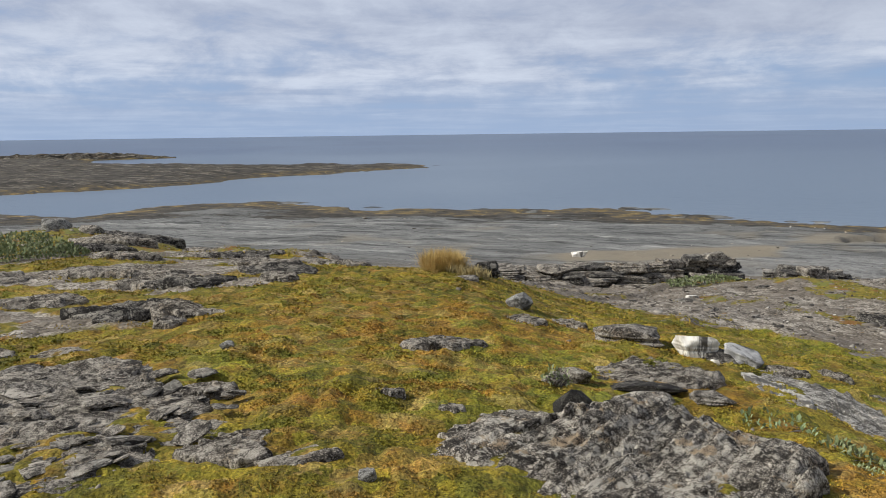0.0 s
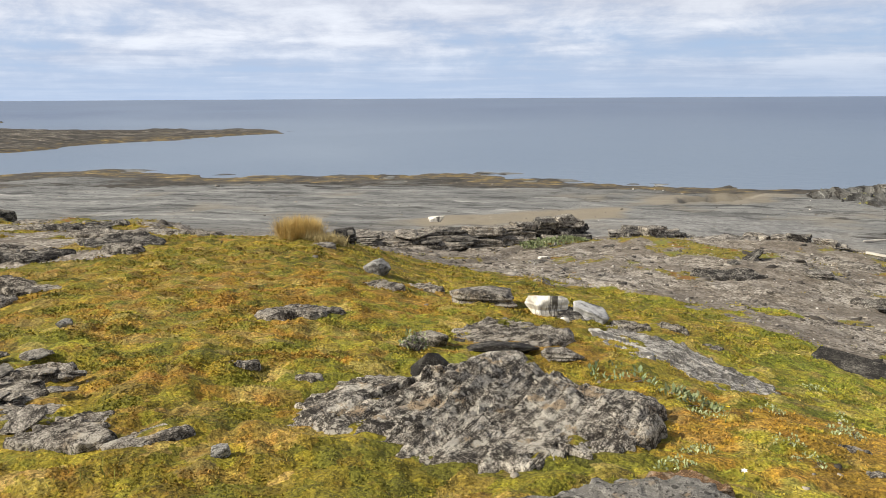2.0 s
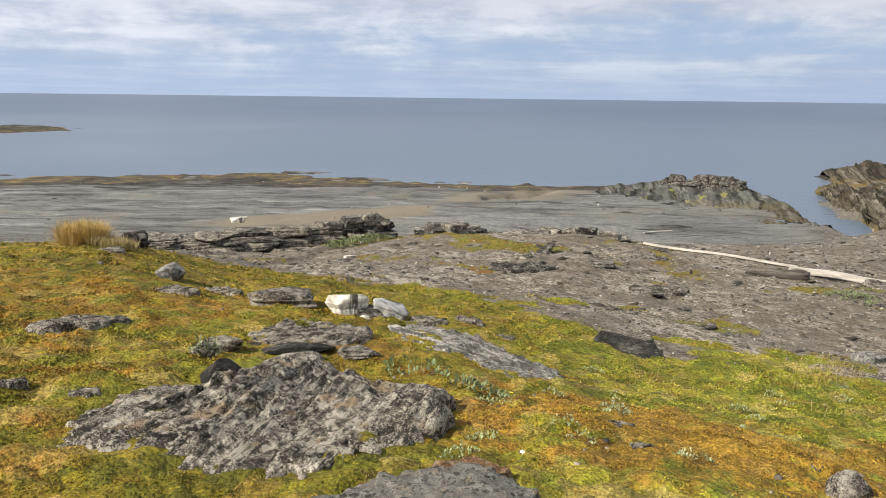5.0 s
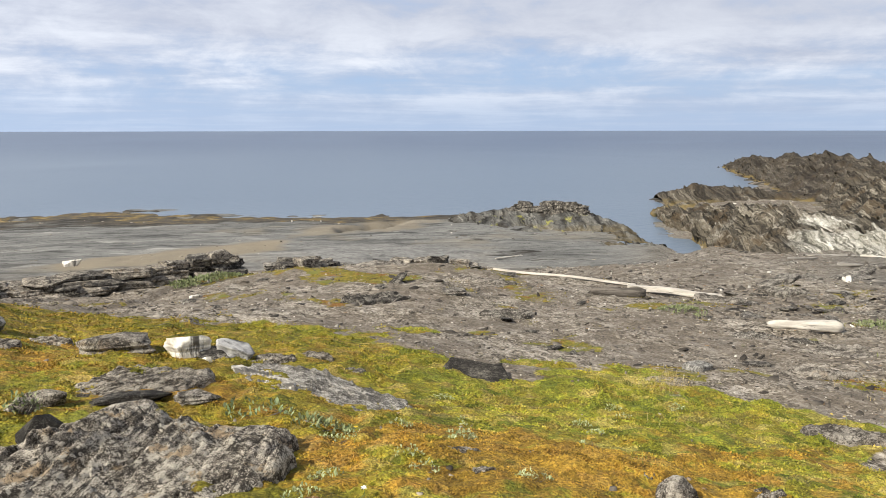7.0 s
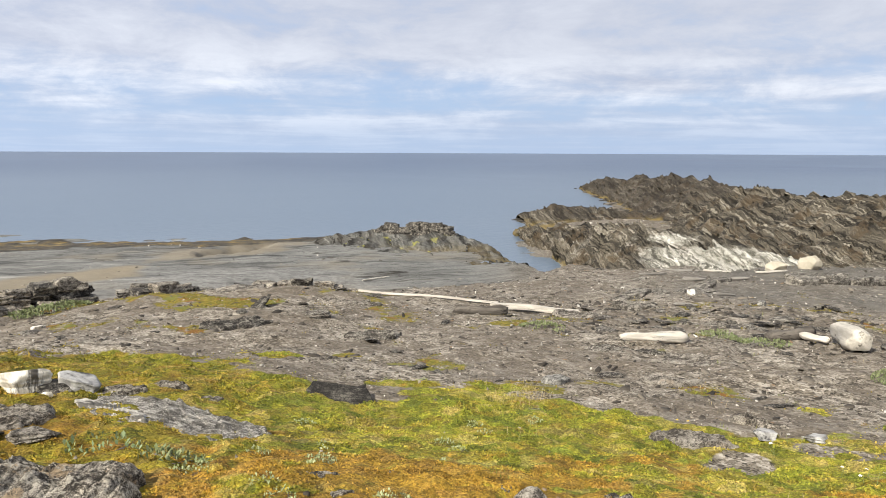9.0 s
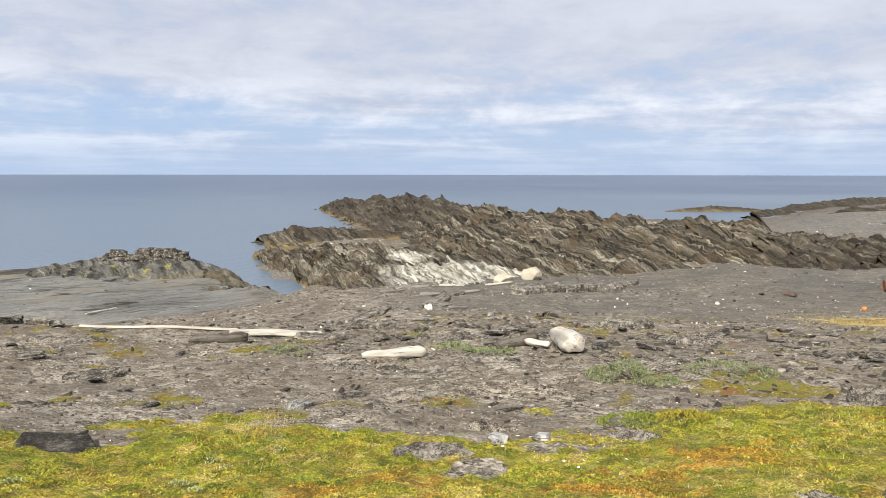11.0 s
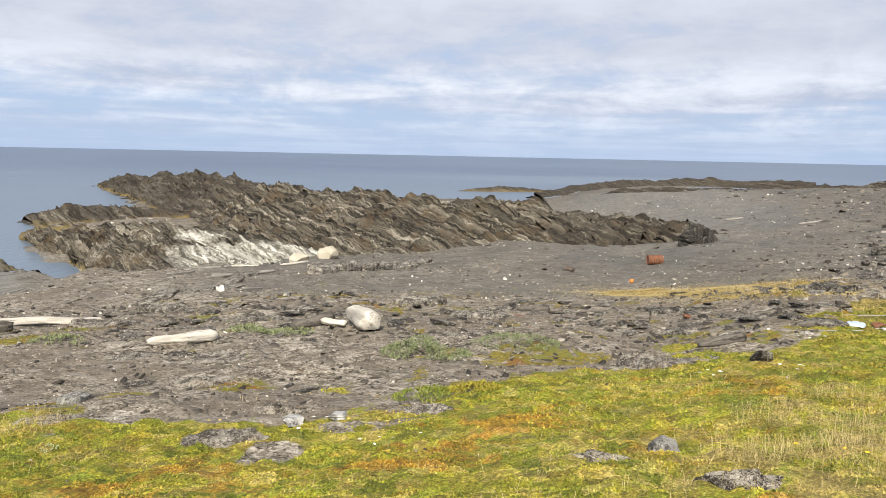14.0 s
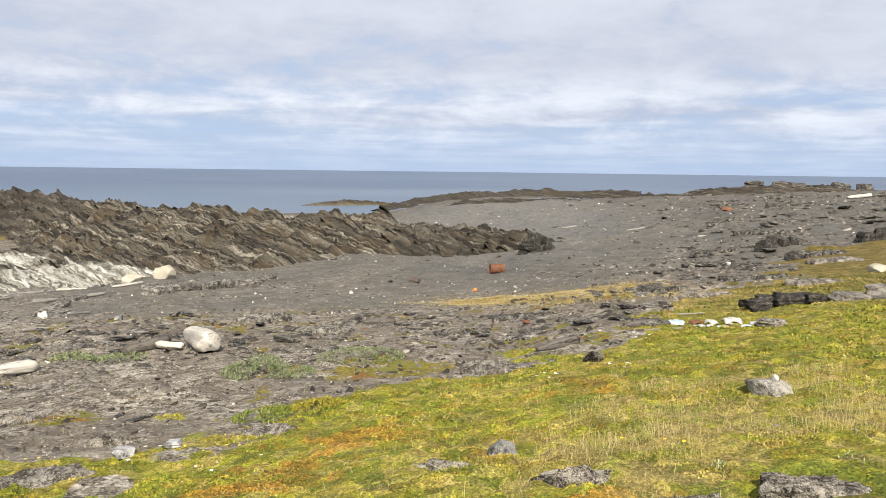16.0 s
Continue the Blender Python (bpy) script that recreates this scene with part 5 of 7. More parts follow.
# rocks of the western side of the knoll
for sx, sy, w, dep, h, seed, yaw, mat in ((-4.27, 11.6, 1.5, 0.7, 0.25, 250, 5, CRUST), (-2.4, 11.6, 0.75, 0.5, 0.34, 251, -10, CRUST), (-3.4, 8.65, 1.4, 0.6, 0.2, 252, 10, SLATE), (-2.78, 7.9, 0.36, 0.3, 0.16, 253, 30, CRUST),
                                          (-5.6, 13.0, 1.9, 1.0, 0.3, 254, 12, CRUST), (-3.4, 14.8, 1.6, 0.7, 0.36, 255, -5, CRUST), (-2.0, 14.2, 1.2, 0.5, 0.3, 256, -12, CRUST), (-6.8, 16.6, 1.8, 0.8, 0.35, 257, 0, CRUST),
                                          (-4.6, 17.6, 1.6, 0.7, 0.4, 258, -8, SLATE), (-7.4, 12.6, 1.7, 0.9, 0.25, 259, 15, CRUST), (-5.3, 9.9, 1.6, 0.8, 0.18, 260, 8, CRUST), (-4.2, 6.9, 0.9, 0.4, 0.14, 261, -14, CRUST),
                                          (-8.6, 20.5, 2.4, 1.2, 0.6, 262, 0, CRUST), (-6.0, 21.0, 2.0, 1.0, 0.45, 263, 10, CRUST), (-9.8, 25.2, 3.0, 1.4, 0.7, 264, 5, SLATE), (-2.9, 17.0, 1.3, 0.6, 0.3, 265, -4, CRUST)):
    flat_rock("bedrock_ledge", sx, sy, w, dep, h * 0.25, mat, "low weathered slate ledge showing through moss", seed, yaw, 10, 0.06)
stone("shore_boulder", -12.2, 25.0, (1.05, 0.8, 0.62), BOULDER, "grey boulder above the gravel beach", 270, 10, (0, 0), 0.2, 4, 0.0, 0.5)
stone("shore_boulder", -11.0, 24.6, (0.8, 0.6, 0.4), CRUST, "grey boulder above the gravel beach", 271, -10, (0, 0), 0.2, 4, 0.0, 0.5)
stone("ledge_beside_tuft", 0.75, 13.4, (0.55, 0.35, 0.42), SLATE, "black rock beside a tuft of dry grass", 272, 0, (0, 0), 0.15, 4, 0.08, 0.7)
stone("ledge_beside_tuft", 0.35, 11.9, (0.5, 0.3, 0.14), CRUST, "low slate beside a tuft of dry grass", 273, 30, (0, 0), 0.3, 4, 0.08)


# ---------------------------------------------------------------- bedded outcrops: a line of blocks
def outcrop(name, line, label, seed, count, block, mat=SLATE, layers=2, lift=0.0):
    rng = np.random.default_rng(seed)
    root = new(name)
    pts = np.array(line, float)
    mid = pts.mean(0)
    root.location = (mid[0], mid[1], ground_z(mid[0], mid[1]))
    tagged(root, label, "rock outcrop")
    cut = np.concatenate([[0], np.cumsum(np.hypot(*np.diff(pts[:, :2], axis=0).T))])
    yaw = math.degrees(math.atan2(pts[-1, 1] - pts[0, 1], pts[-1, 0] - pts[0, 0]))
    for k in range(count):
        u = (k + rng.uniform(0.2, 0.8)) / count * cut[-1]
        x, y, tall = (np.interp(u, cut, pts[:, i]) for i in range(3))
        for row in range(layers):
            size = (block * rng.uniform(0.9, 1.9), block * rng.uniform(0.7, 1.2), tall * rng.uniform(1.1, 1.8) / layers)
            px, py = x + rng.normal(0, 0.1), y + rng.uniform(-0.15, 0.2) + row * 0.12
            p, faces = chip_rock(seed * 50 + k * 3 + row, size, 4 if math.hypot(x, y) < 24 else 3, 7, 0.05, 0.06, 0.95)
            ob = new("block", mesh_of("block", p, faces, CRUST if mat is SLATE and math.hypot(x, y) < 25 and rng.uniform() < 0.7 else mat))
            ob.parent = root
            ob.matrix_world = Matrix.Translation(-Vector(root.location)) @ pose(px, py, ground_z(px, py) + lift + tall * (0.20 + 0.84 * row / layers), rng.uniform(-6, 6), rng.uniform(-6, 6), yaw + rng.uniform(-15, 15))
    return root


outcrop("slate_outcrop", [(1.0, 20.9, 0.32), (2.4, 21.3, 0.42), (3.6, 20.9, 0.52), (5.3, 21.6, 0.66), (6.6, 22.0, 0.85), (7.6, 22.2, 0.9), (8.3, 21.9, 0.6)], "dark bedded slate outcrop with lichened ledges above the shore", 31, 15, 0.95, SLATE, 3, 0.0)
outcrop("slate_outcrop", [(9.0, 20.2, 0.35), (9.9, 20.2, 0.5), (10.6, 20.6, 0.3)], "low dark slate hump on the debris slope", 32, 4, 0.7, SLATE, 1, 0.0)
outcrop("rubble_mound", [(8.8, 20.8, 0.35), (9.8, 20.8, 0.6), (10.8, 20.5, 0.35)], "dark mound of bedded slate on the slope's crest", 45, 7, 0.6, CHIP, 2, -0.05)
outcrop("rubble_mound", [(9.6, 18.5, 0.22), (10.6, 18.0, 0.36), (11.4, 17.4, 0.44), (12.3, 16.6, 0.38), (13.2, 15.7, 0.22)], "brown mound of bedded slate on the slope's crest", 46, 13, 0.5, SLATE, 2, -0.16)
outcrop("grass_ledge", [(17.4, -6.3, 0.42), (17.5, -7.1, 0.45), (17.4, -7.9, 0.36)], "dark bedded slate ledge at the edge of grass", 33, 6, 0.55, DARKPLATE, 2, -0.16)
outcrop("grass_ledge", [(17.2, -8.4, 0.4), (17.3, -9.1, 0.55), (17.3, -9.9, 0.5)], "grey bedded slate ledge at the edge of grass", 34, 3, 0.95, LEDGE, 1, -0.2)
outcrop("far_boulder", [(37.6, -13.6, 0.7), (38.3, -14.8, 0.9), (38.6, -15.8, 0.6)], "dark boulders on the beach's upper slope", 35, 4, 0.8, DARKPLATE, 1, -0.15)
outcrop("far_boulder", [(37.3, -18.3, 0.8), (37.8, -19.5, 0.9), (38, -20.5, 0.8)], "dark boulders on the beach's upper slope", 36, 4, 0.8, DARKPLATE, 1, -0.15)
outcrop("beach_ledge", [(20.5, 13.6, 0.2), (23, 13.2, 0.25), (26, 13.4, 0.25), (31, 15.2, 0.3)], "broken slate ledge across the upper beach", 37, 9, 0.9, CHIP, 1, -0.05)
outcrop("beach_ledge", [(30.5, 12.2, 0.6), (33, 11.6, 0.7), (36, 10.4, 0.5), (39.5, 9.4, 0.5)], "low grey slate ledge in the beach", 38, 9, 1.3, CHIP, 1, -0.15)
outcrop("shore_cone", [(52.2, -3.9, 0.7), (52.8, -4.4, 1.3), (53.2, -4.8, 1.7), (53.6, -5.2, 1.2), (54.1, -5.8, 0.6)], "cone-shaped dark slate hump on the beach", 39, 6, 1.0, DARKPLATE, 2, -0.1)
outcrop("shore_hump", [(43.6, 53.2, 0.5), (44.4, 51.9, 1.3), (45.0, 51.0, 0.7), (45.8, 49.9, 1.7), (46.5, 49.1, 1.0), (47.0, 48.5, 1.4), (47.5, 47.8, 0.5)], "jagged dark slate hump crowning the smooth shelf", 43, 20, 1.05, SLATE, 2, 0.45)
outcrop("skyline_rock", [(118.6, -41.0, 1.4), (119.6, -43.2, 1.2)], "dark square rock standing on the skyline", 40, 2, 1.9, SLATE, 2, 0.7)
outcrop("skyline_rock", [(118.0, -44.6, 1.3), (119.5, -47.0, 1.2), (120, -49.6, 1.0)], "dark flat rocks on the skyline", 41, 4, 2.0, SLATE, 1, 0.7)
outcrop("skyline_rock", [(121.4, -55.0, 1.2), (122.8, -57.4, 0.9)], "dark flat rocks on the skyline", 42, 3, 1.8, SLATE, 1, 0.7)
stone("skyline_block", 117.9, -57.5, (3.0, 2.2, 2.0), SLATE, "big square dark block standing on the skyline", 280, 28, (0, 0), 0.1, 4, 0.04, 1.0, 8)

# low ledges of bedrock that break the debris slope
for sx, sy, w, dep, lift, seed, mat in ((11.7, 6.0, 1.5, 0.9, 0.05, 601, LEDGE), (11.6, 7.3, 1.8, 0.9, 0.02, 602, CHIP), (8.8, 3.45, 1.0, 0.4, 0.012, 603, CRUST), (10.2, 5.5, 0.9, 0.6, 0.015, 604, LEDGE),
                                        (12.3, -0.8, 1.5, 0.8, 0.04, 606, LEDGE), (14.9, 3.0, 1.3, 0.7, 0.05, 607, CHIP), (7.6, 12.9, 1.6, 0.8, 0.05, 608, SLATE), (9.2, 10.9, 1.3, 0.6, 0.02, 609, CHIP), (11.4, 14.6, 1.7, 0.9, 0.07, 610, LEDGE),
                                        (13.2, 17.6, 2.2, 1.2, 0.10, 611, SLATE), (10.2, 17.6, 2.0, 1.0, 0.08, 612, LEDGE), (16.6, 8.2, 1.6, 0.7, 0.06, 613, CHIP), (18.4, 6.8, 1.8, 0.8, 0.06, 614, SLATE), (19.6, 3.2, 1.8, 0.9, 0.06, 615, CHIP),
                                        (20.6, -1.8, 2.0, 0.8, 0.08, 616, SLATE), (17.4, 0.6, 1.2, 0.7, 0.04, 617, LEDGE), (15.6, -1.4, 1.3, 0.6, 0.05, 618, CHIP), (18.6, -4.2, 1.6, 0.8, 0.08, 619, LEDGE), (22.4, 5.6, 2.0, 0.8, 0.05, 620, CHIP), (8.8, 1.9, 0.7, 0.4, 0.01, 621, LEDGE),
                                        (15.4, 11.0, 1.4, 0.8, 0.05, 622, LEDGE), (18.8, 11.6, 1.8, 0.9, 0.05, 623, CHIP), (23.8, -5.8, 2.2, 1.0, 0.10, 624, SLATE), (21.2, -6.4, 1.8, 0.8, 0.08, 627, LEDGE), (25.4, -9.2, 2.2, 0.9, 0.12, 628, SLATE), (22.2, -9.6, 1.6, 0.7, 0.08, 629, LEDGE), (30.6, -10.8, 2.6, 1.0, 0.12, 630, SLATE), (29.0, -13.2, 2.4, 1.0, 0.12, 631, LEDGE), (34.0, -10.2, 2.4, 0.9, 0.10, 632, SLATE), (40.0, -12.4, 3.0, 1.2, 0.14, 633, SLATE), (46.0, -17.0, 3.4, 1.3, 0.16, 634, SLATE), (52.0, -22.0, 3.6, 1.4, 0.16, 635, SLATE), (60.0, -20.0, 3.8, 1.4, 0.16, 636, SLATE), (70.0, -28.0, 4.2, 1.6, 0.2, 637, SLATE), (80.0, -26.0, 4.5, 1.6, 0.2, 638, SLATE), (90.0, -36.0, 5.0, 1.8, 0.25, 639, SLATE), (27.6, -10.4, 2.6, 1.2, 0.12, 625, SLATE), (33.4, -14.6, 3.0, 1.4, 0.15, 626, SLATE)):
    flat_rock("slate_ledge", sx, sy, w, dep, lift, mat, "low broken slate ledge in the debris slope" if mat is CHIP else "dark low slate ledge in the debris slope" if mat is SLATE else "grey lichened slate ledge in the debris slope", seed, -math.degrees(math.atan2(sx, sy)) + (seed * 37 % 50) - 25, 5, 0.06)

# ragged ledges and scraps of bedrock of the western side
for sx, sy, w, dep, lift, seed, mat in ((-4.91, 12.83, 1.8, 0.9, 0.05, 700, CRUST), (-3.73, 11.55, 1.5, 0.7, 0.08, 701, SLATE), (-3.59, 8.91, 1.7, 0.6, 0.07, 702, SLATE), (-2.81, 8.51, 1.2, 0.5, 0.06, 703, CRUST), (-2.59, 12.62, 1.4, 0.8, 0.08, 704, SLATE),
                                        (-4.5, 19.2, 1.8, 0.8, 0.08, 725, SLATE), (-2.4, 18.4, 1.6, 0.7, 0.08, 726, CRUST), (-5.49, 17.74, 1.6, 0.8, 0.06, 727, CRUST), (-8.2, 18.4, 2.0, 1.0, 0.10, 728, SLATE), (-1.65, 5.27, 0.5, 0.3, 0.006, 729, CRUST),
                                        (-1.18, 4.06, 0.6, 0.35, 0.006, 750, CRUST), (-3.35, 6.82, 0.8, 0.4, 0.01, 751, CRUST), (-1.69, 4.91, 0.45, 0.3, 0.006, 752, CRUST), (-1.13, 4.27, 0.4, 0.25, 0.005, 753, CRUST), (-0.76, 3.92, 0.5, 0.2, 0.005, 754, CRUST)):
    flat_rock("bedrock_ledge", sx, sy, w, dep, lift, mat, "low weathered slate ledge showing through moss", seed, (seed * 37 % 30) - 15, 5, 0.07 if w > 1 else 0.03)

# ---------------------------------------------------------------- boulders and stones of the beach
stone("pale_boulder", 38.4, 16.1, (1.15, 0.9, 0.7), PALE, "smooth cream-coloured boulder at the ridge's foot", 290, 0, (0, 0), 0.0, 4, 0.0, 0.1, 26)
stone("pale_boulder", 42.0, 15.9, (1.35, 1.2, 0.95), PALE, "smooth cream-coloured boulder at the ridge's foot", 291, 0, (0, 0), 0.1, 4, 0.0, 0.1, 26)
stone("white_block", 22.9, 12.1, (0.42, 0.34, 0.3), QUARTZ, "white quartz block on the beach", 292, 20, (0, 0), 0.15, 4, 0.0, 0.7)
stone("white_stone", 3.55, 20.5, (0.42, 0.26, 0.17), QUARTZ, "white stone lying on a dark outcrop", 293, 0, (0, 0), 0.1, 4, z=4.78)
stone("pale_plate", 4.95, 15.9, (0.58, 0.36, 0.09), CHIP, "pale flat stone at the edge of the heath", 294, 0, (0, 0), 0.2, 4)
stone("pale_plate", 5.3, 16.6, (0.3, 0.2, 0.1), QUARTZ, "white flat stone at the edge of the heath", 295, 0, (0, 0), 0.2, 4)
flat_rock("grey_rock", 7.55, 3.7, 0.9, 0.5, 0.012, LEDGE, "grey rock at the border of heath and debris", 296, -60, 5, 0.05)
stone("white_veined_rock", 8.36, 3.34, (0.46, 0.28, 0.13), VEINED, "white-veined rock on broken slate", 297, 40, (0, 10), 0.32, 4, 0.06, 0.9, 7)
stone("white_veined_rock", 8.6, 2.9, (0.36, 0.24, 0.11), VEINED, "white-veined rock on broken slate", 298, 10, (0, 10), 0.32, 4, 0.06, 0.9, 7)
stone("grey_rock", 8.6, 6.3, (0.45, 0.35, 0.16), BOULDER, "rounded grey rock on broken slate", 299, 0, (0, 0), 0.25, 4)
stone("dark_plate", 9.75, 6.2, (0.52, 0.24, 0.08), SLATE, "dark flat plate of slate on the debris", 300, -30, (0, 0), 0.1, 4, 0.05, 0.8)
stone("layered_slab", 9.3, 12.75, (0.62, 0.42, 0.18), CHIP, "layered slab of slate on the debris slope", 301, -20, (4, 0), 0.1, 4, 0.08, 0.8)
stone("dark_stone", 11.3, -1.92, (0.32, 0.22, 0.18), SLATE, "dark pointed stone at the edge of grass", 302, 20, (0, 20), 0.2, 4, 0.0, 0.2, 9)
stone("dark_stone", 38.0, 2.3, (0.95, 0.6, 0.36), make_plain("brown_rock", (0.09, 0.065, 0.05), (0.14, 0.11, 0.085), 4.0), "brown stone on the grey beach", 303, 0, (0, 0), 0.15, 4)
stone("black_box", 23.4, 8.45, (0.42, 0.3, 0.2), SLATE, "black squared stone on the beach", 304, 5, (0, 0), 0.1, 3, 0.0, 1.0, 6)
stone("grey_box", 21.6, 9.3, (0.46, 0.3, 0.2), BOULDER, "grey squared stone on the beach", 305, 15, (0, 0), 0.1, 3, 0.0, 1.0, 6)
stone("pale_rock", 24.1, -12.2, (0.7, 0.5, 0.36), PALE, "pale rock in the grass by a slate ledge", 306, 0, (0, 0), 0.2, 4)


# ---------------------------------------------------------------- driftwood, barrel and flotsam
def log_mesh(name, p0, p1, r0, r1, mat, seed, bend=0.05, sides=18, steps=28, ragged=0.0, rounding=0.45):
    """A bare trunk: tapered, a little bent, ribbed along the grain, with cut or broken ends."""
    a, b = np.array(p0, float), np.array(p1, float)
    axis = b - a
    long = np.linalg.norm(axis)
    axis /= long
    side = np.cross(axis, (0, 0, 1))
    side /= np.linalg.norm(side)
    up_dir = np.cross(side, axis)
    t, w = np.linspace(0, 1, steps), np.linspace(0, 2 * np.pi, sides, endpoint=False)
    T, W = np.meshgrid(t, w, indexing="ij")
    ridge = vnoise(np.cos(W) * 2.2 + 9, np.sin(W) * 2.2 + T * 1.5, seed + 1)
    r = (r0 + (r1 - r0) * T) * (1 + 0.14 * vnoise(T * 5 + 3, W * 0 + seed, seed) + 0.22 * ridge + 0.05 * vnoise(W * 5, T * 9, seed + 5))
    r = r * (1 - rounding + rounding * np.minimum(smooth(-0.02, 0.10, T), smooth(1.02, 0.90, T)))
    off = bend * np.sin(T * np.pi) + 0.02 * vnoise(T * 4, T * 0, seed + 2)
    tt = T + ragged * vnoise(W * 2, T * 0, seed + 3) * (np.abs(T - 0.5) > 0.48)
    p = tt[..., None] * long * axis + (r * np.cos(W) + off)[..., None] * side + (r * np.sin(W))[..., None] * up_dir
    p = p.reshape(-1, 3)
    faces = [[i * sides + j, i * sides + (j + 1) % sides, (i + 1) * sides + (j + 1) % sides, (i + 1) * sides + j] for i in range(steps - 1) for j in range(sides)]
    faces += [list(range(sides))[::-1], [(steps - 1) * sides + j for j in range(sides)]]
    # the grain runs along x in the log's own frame
    frame_of = np.stack([axis, side, up_dir], 1)
    mesh = mesh_of(name, p @ frame_of, faces, mat, True)
    m = Matrix([[*frame_of[i], a[i]] for i in range(3)] + [[0, 0, 0, 1]])
    return mesh, m


def driftwood(name, p0, p1, r0, r1, mat, label, seed, bend=0.05, ragged=0.0, group="", rounding=0.45):
    mesh, m = log_mesh(name, p0, p1, r0, r1, mat, seed, bend, ragged=ragged, rounding=rounding)
    ob = new(name, mesh)
    ob.matrix_world = m
    return tagged(ob, label, "driftwood", group)


def beam(name, p0, p1, wide, thick, mat, label, seed):
    """A sawn plank with worn edges."""
    a, b = Vector(p0), Vector(p1)
    bm = bmesh.new()
    bmesh.ops.create_cube(bm, size=1)
    long = (b - a).length
    bmesh.ops.subdivide_edges(bm, edges=[e for e in bm.edges if abs(e.verts[0].co.x - e.verts[1].co.x) > 0.5], cuts=12)
    for v in bm.verts:
        v.co = Vector((v.co.x * long, v.co.y * wide + 0.02 * math.sin(v.co.x * 5 + seed), v.co.z * thick + 0.015 * math.sin(v.co.x * 9 + seed)))
    bmesh.ops.bevel(bm, geom=[e for e in bm.edges if e.is_boundary or e.calc_face_angle(0) > 0.5], offset=thick * 0.12, segments=2, affect="EDGES")
    mesh = bpy.data.meshes.new(name)
    bm.to_mesh(mesh)
    bm.free()
    mesh.materials.append(mat)
    ob = new(name, mesh)
    mid = (a + b) / 2
    d = b - a
    ob.matrix_world = pose(*mid, 0, -math.degrees(math.asin(d.z / long)), math.degrees(math.atan2(d.y, d.x)))
    return tagged(ob, label, "driftwood")


def on(x, y, lift):
    return (x, y, ground_z(x, y) + lift)


driftwood("bleached_log", on(12.15, 7.62, 0.09), on(13.25, 6.95, 0.09), 0.07, 0.125, BLEACHED, "short bleached log lying across the debris, almost white", 1, 0.03, 0.02)
trunk_ob = driftwood("driftwood_trunk", on(14.75, 4.55, 0.20), on(16.75, 5.62, 0.24), 0.225, 0.17, TRUNKWOOD, "thick bleached tree trunk, its end towards the knoll", 2, 0.04, 0.03, "", 0.12)
driftwood("weathered_branch", on(14.9, 6.2, 0.10), on(15.75, 5.7, 0.18), 0.10, 0.13, DARKWOOD, "dark weathered branch propped among slates", 4, 0.08, 0.03)
driftwood("weathered_branch", on(15.3, 5.75, 0.12), on(15.25, 5.2, 0.10), 0.07, 0.06, BLEACHED, "pale branch lying against a trunk", 5, 0.04, 0.03)
beam("long_plank", on(12.85, 16.0, 0.05), on(14.9, 13.0, 0.07), 0.08, 0.05, BLEACHED, "long bleached plank on the crest of the debris slope", 1)
beam("short_plank", on(14.5, 12.9, 0.07), on(15.95, 11.3, 0.07), 0.24, 0.12, BLEACHED, "pale sawn beam lying on slate", 2)
driftwood("dark_stump", on(12.75, 12.4, 0.07), on(13.5, 11.5, 0.10), 0.08, 0.14, DARKWOOD, "dark split driftwood stump on the debris slope", 6, 0.05, 0.05)
driftwood("dark_log", on(20.8, 2.5, 0.07), on(21.0, 1.7, 0.08), 0.06, 0.11, DARKWOOD, "dark rotten log on the slates", 7, 0.05, 0.03)
driftwood("dark_log", on(13.2, -1.3, 0.05), on(13.35, -2.0, 0.06), 0.05, 0.09, DARKWOOD, "dark rotten log at the edge of the grass", 8, 0.05, 0.03)
driftwood("dark_log", on(14.7, -3.0, 0.05), on(14.8, -3.7, 0.06), 0.05, 0.08, DARKWOOD, "dark rotten log at the edge of the grass", 9, 0.05, 0.03)
driftwood("far_white_log", on(81.5, -38.2, 0.2), on(83.6, -41.5, 0.25), 0.16, 0.22, BLEACHED, "white log on the far slope of broken slate", 10, 0.05)
driftwood("thin_pole", on(28.0, 35.2, 0.1), on(30.6, 35.9, 0.12), 0.05, 0.08, BLEACHED, "thin pale pole lying on the smooth shelf", 11, 0.03)
for k, (x0, y0, x1, y1, r) in enumerate(((33.9, 20.0, 36.0, 18.7, 0.07), (36.3, 18.8, 37.4, 17.9, 0.06), (30.2, 14.9, 31.2, 14.1, 0.09), (28.6, 15.6, 29.3, 15.0, 0.08), (31.5, 19.4, 33.0, 18.9, 0.06), (24.5, 12.2, 25.4, 11.9, 0.05), (35.5, 15.8, 37.0, 15.0, 0.06),
                                           (40.2, 13.2, 41.4, 12.4, 0.07), (19.2, 10.6, 19.9, 10.3, 0.05), (17.2, -4.4, 17.6, -5.3, 0.018), (14.35, -3.1, 14.15, -3.9, 0.022), (69.0, -8.2, 69.5, -9.6, 0.09), (60.0, -12.0, 60.6, -13.6, 0.07))):
    driftwood("drift_stick", on(x0, y0, r), on(x1, y1, r), r, r * 0.7, BLEACHED if k in (1, 6) else GREYWOOD, "pale drift stick stranded on the beach", 20 + k, 0.05, 0.02, "drift sticks along the strand")


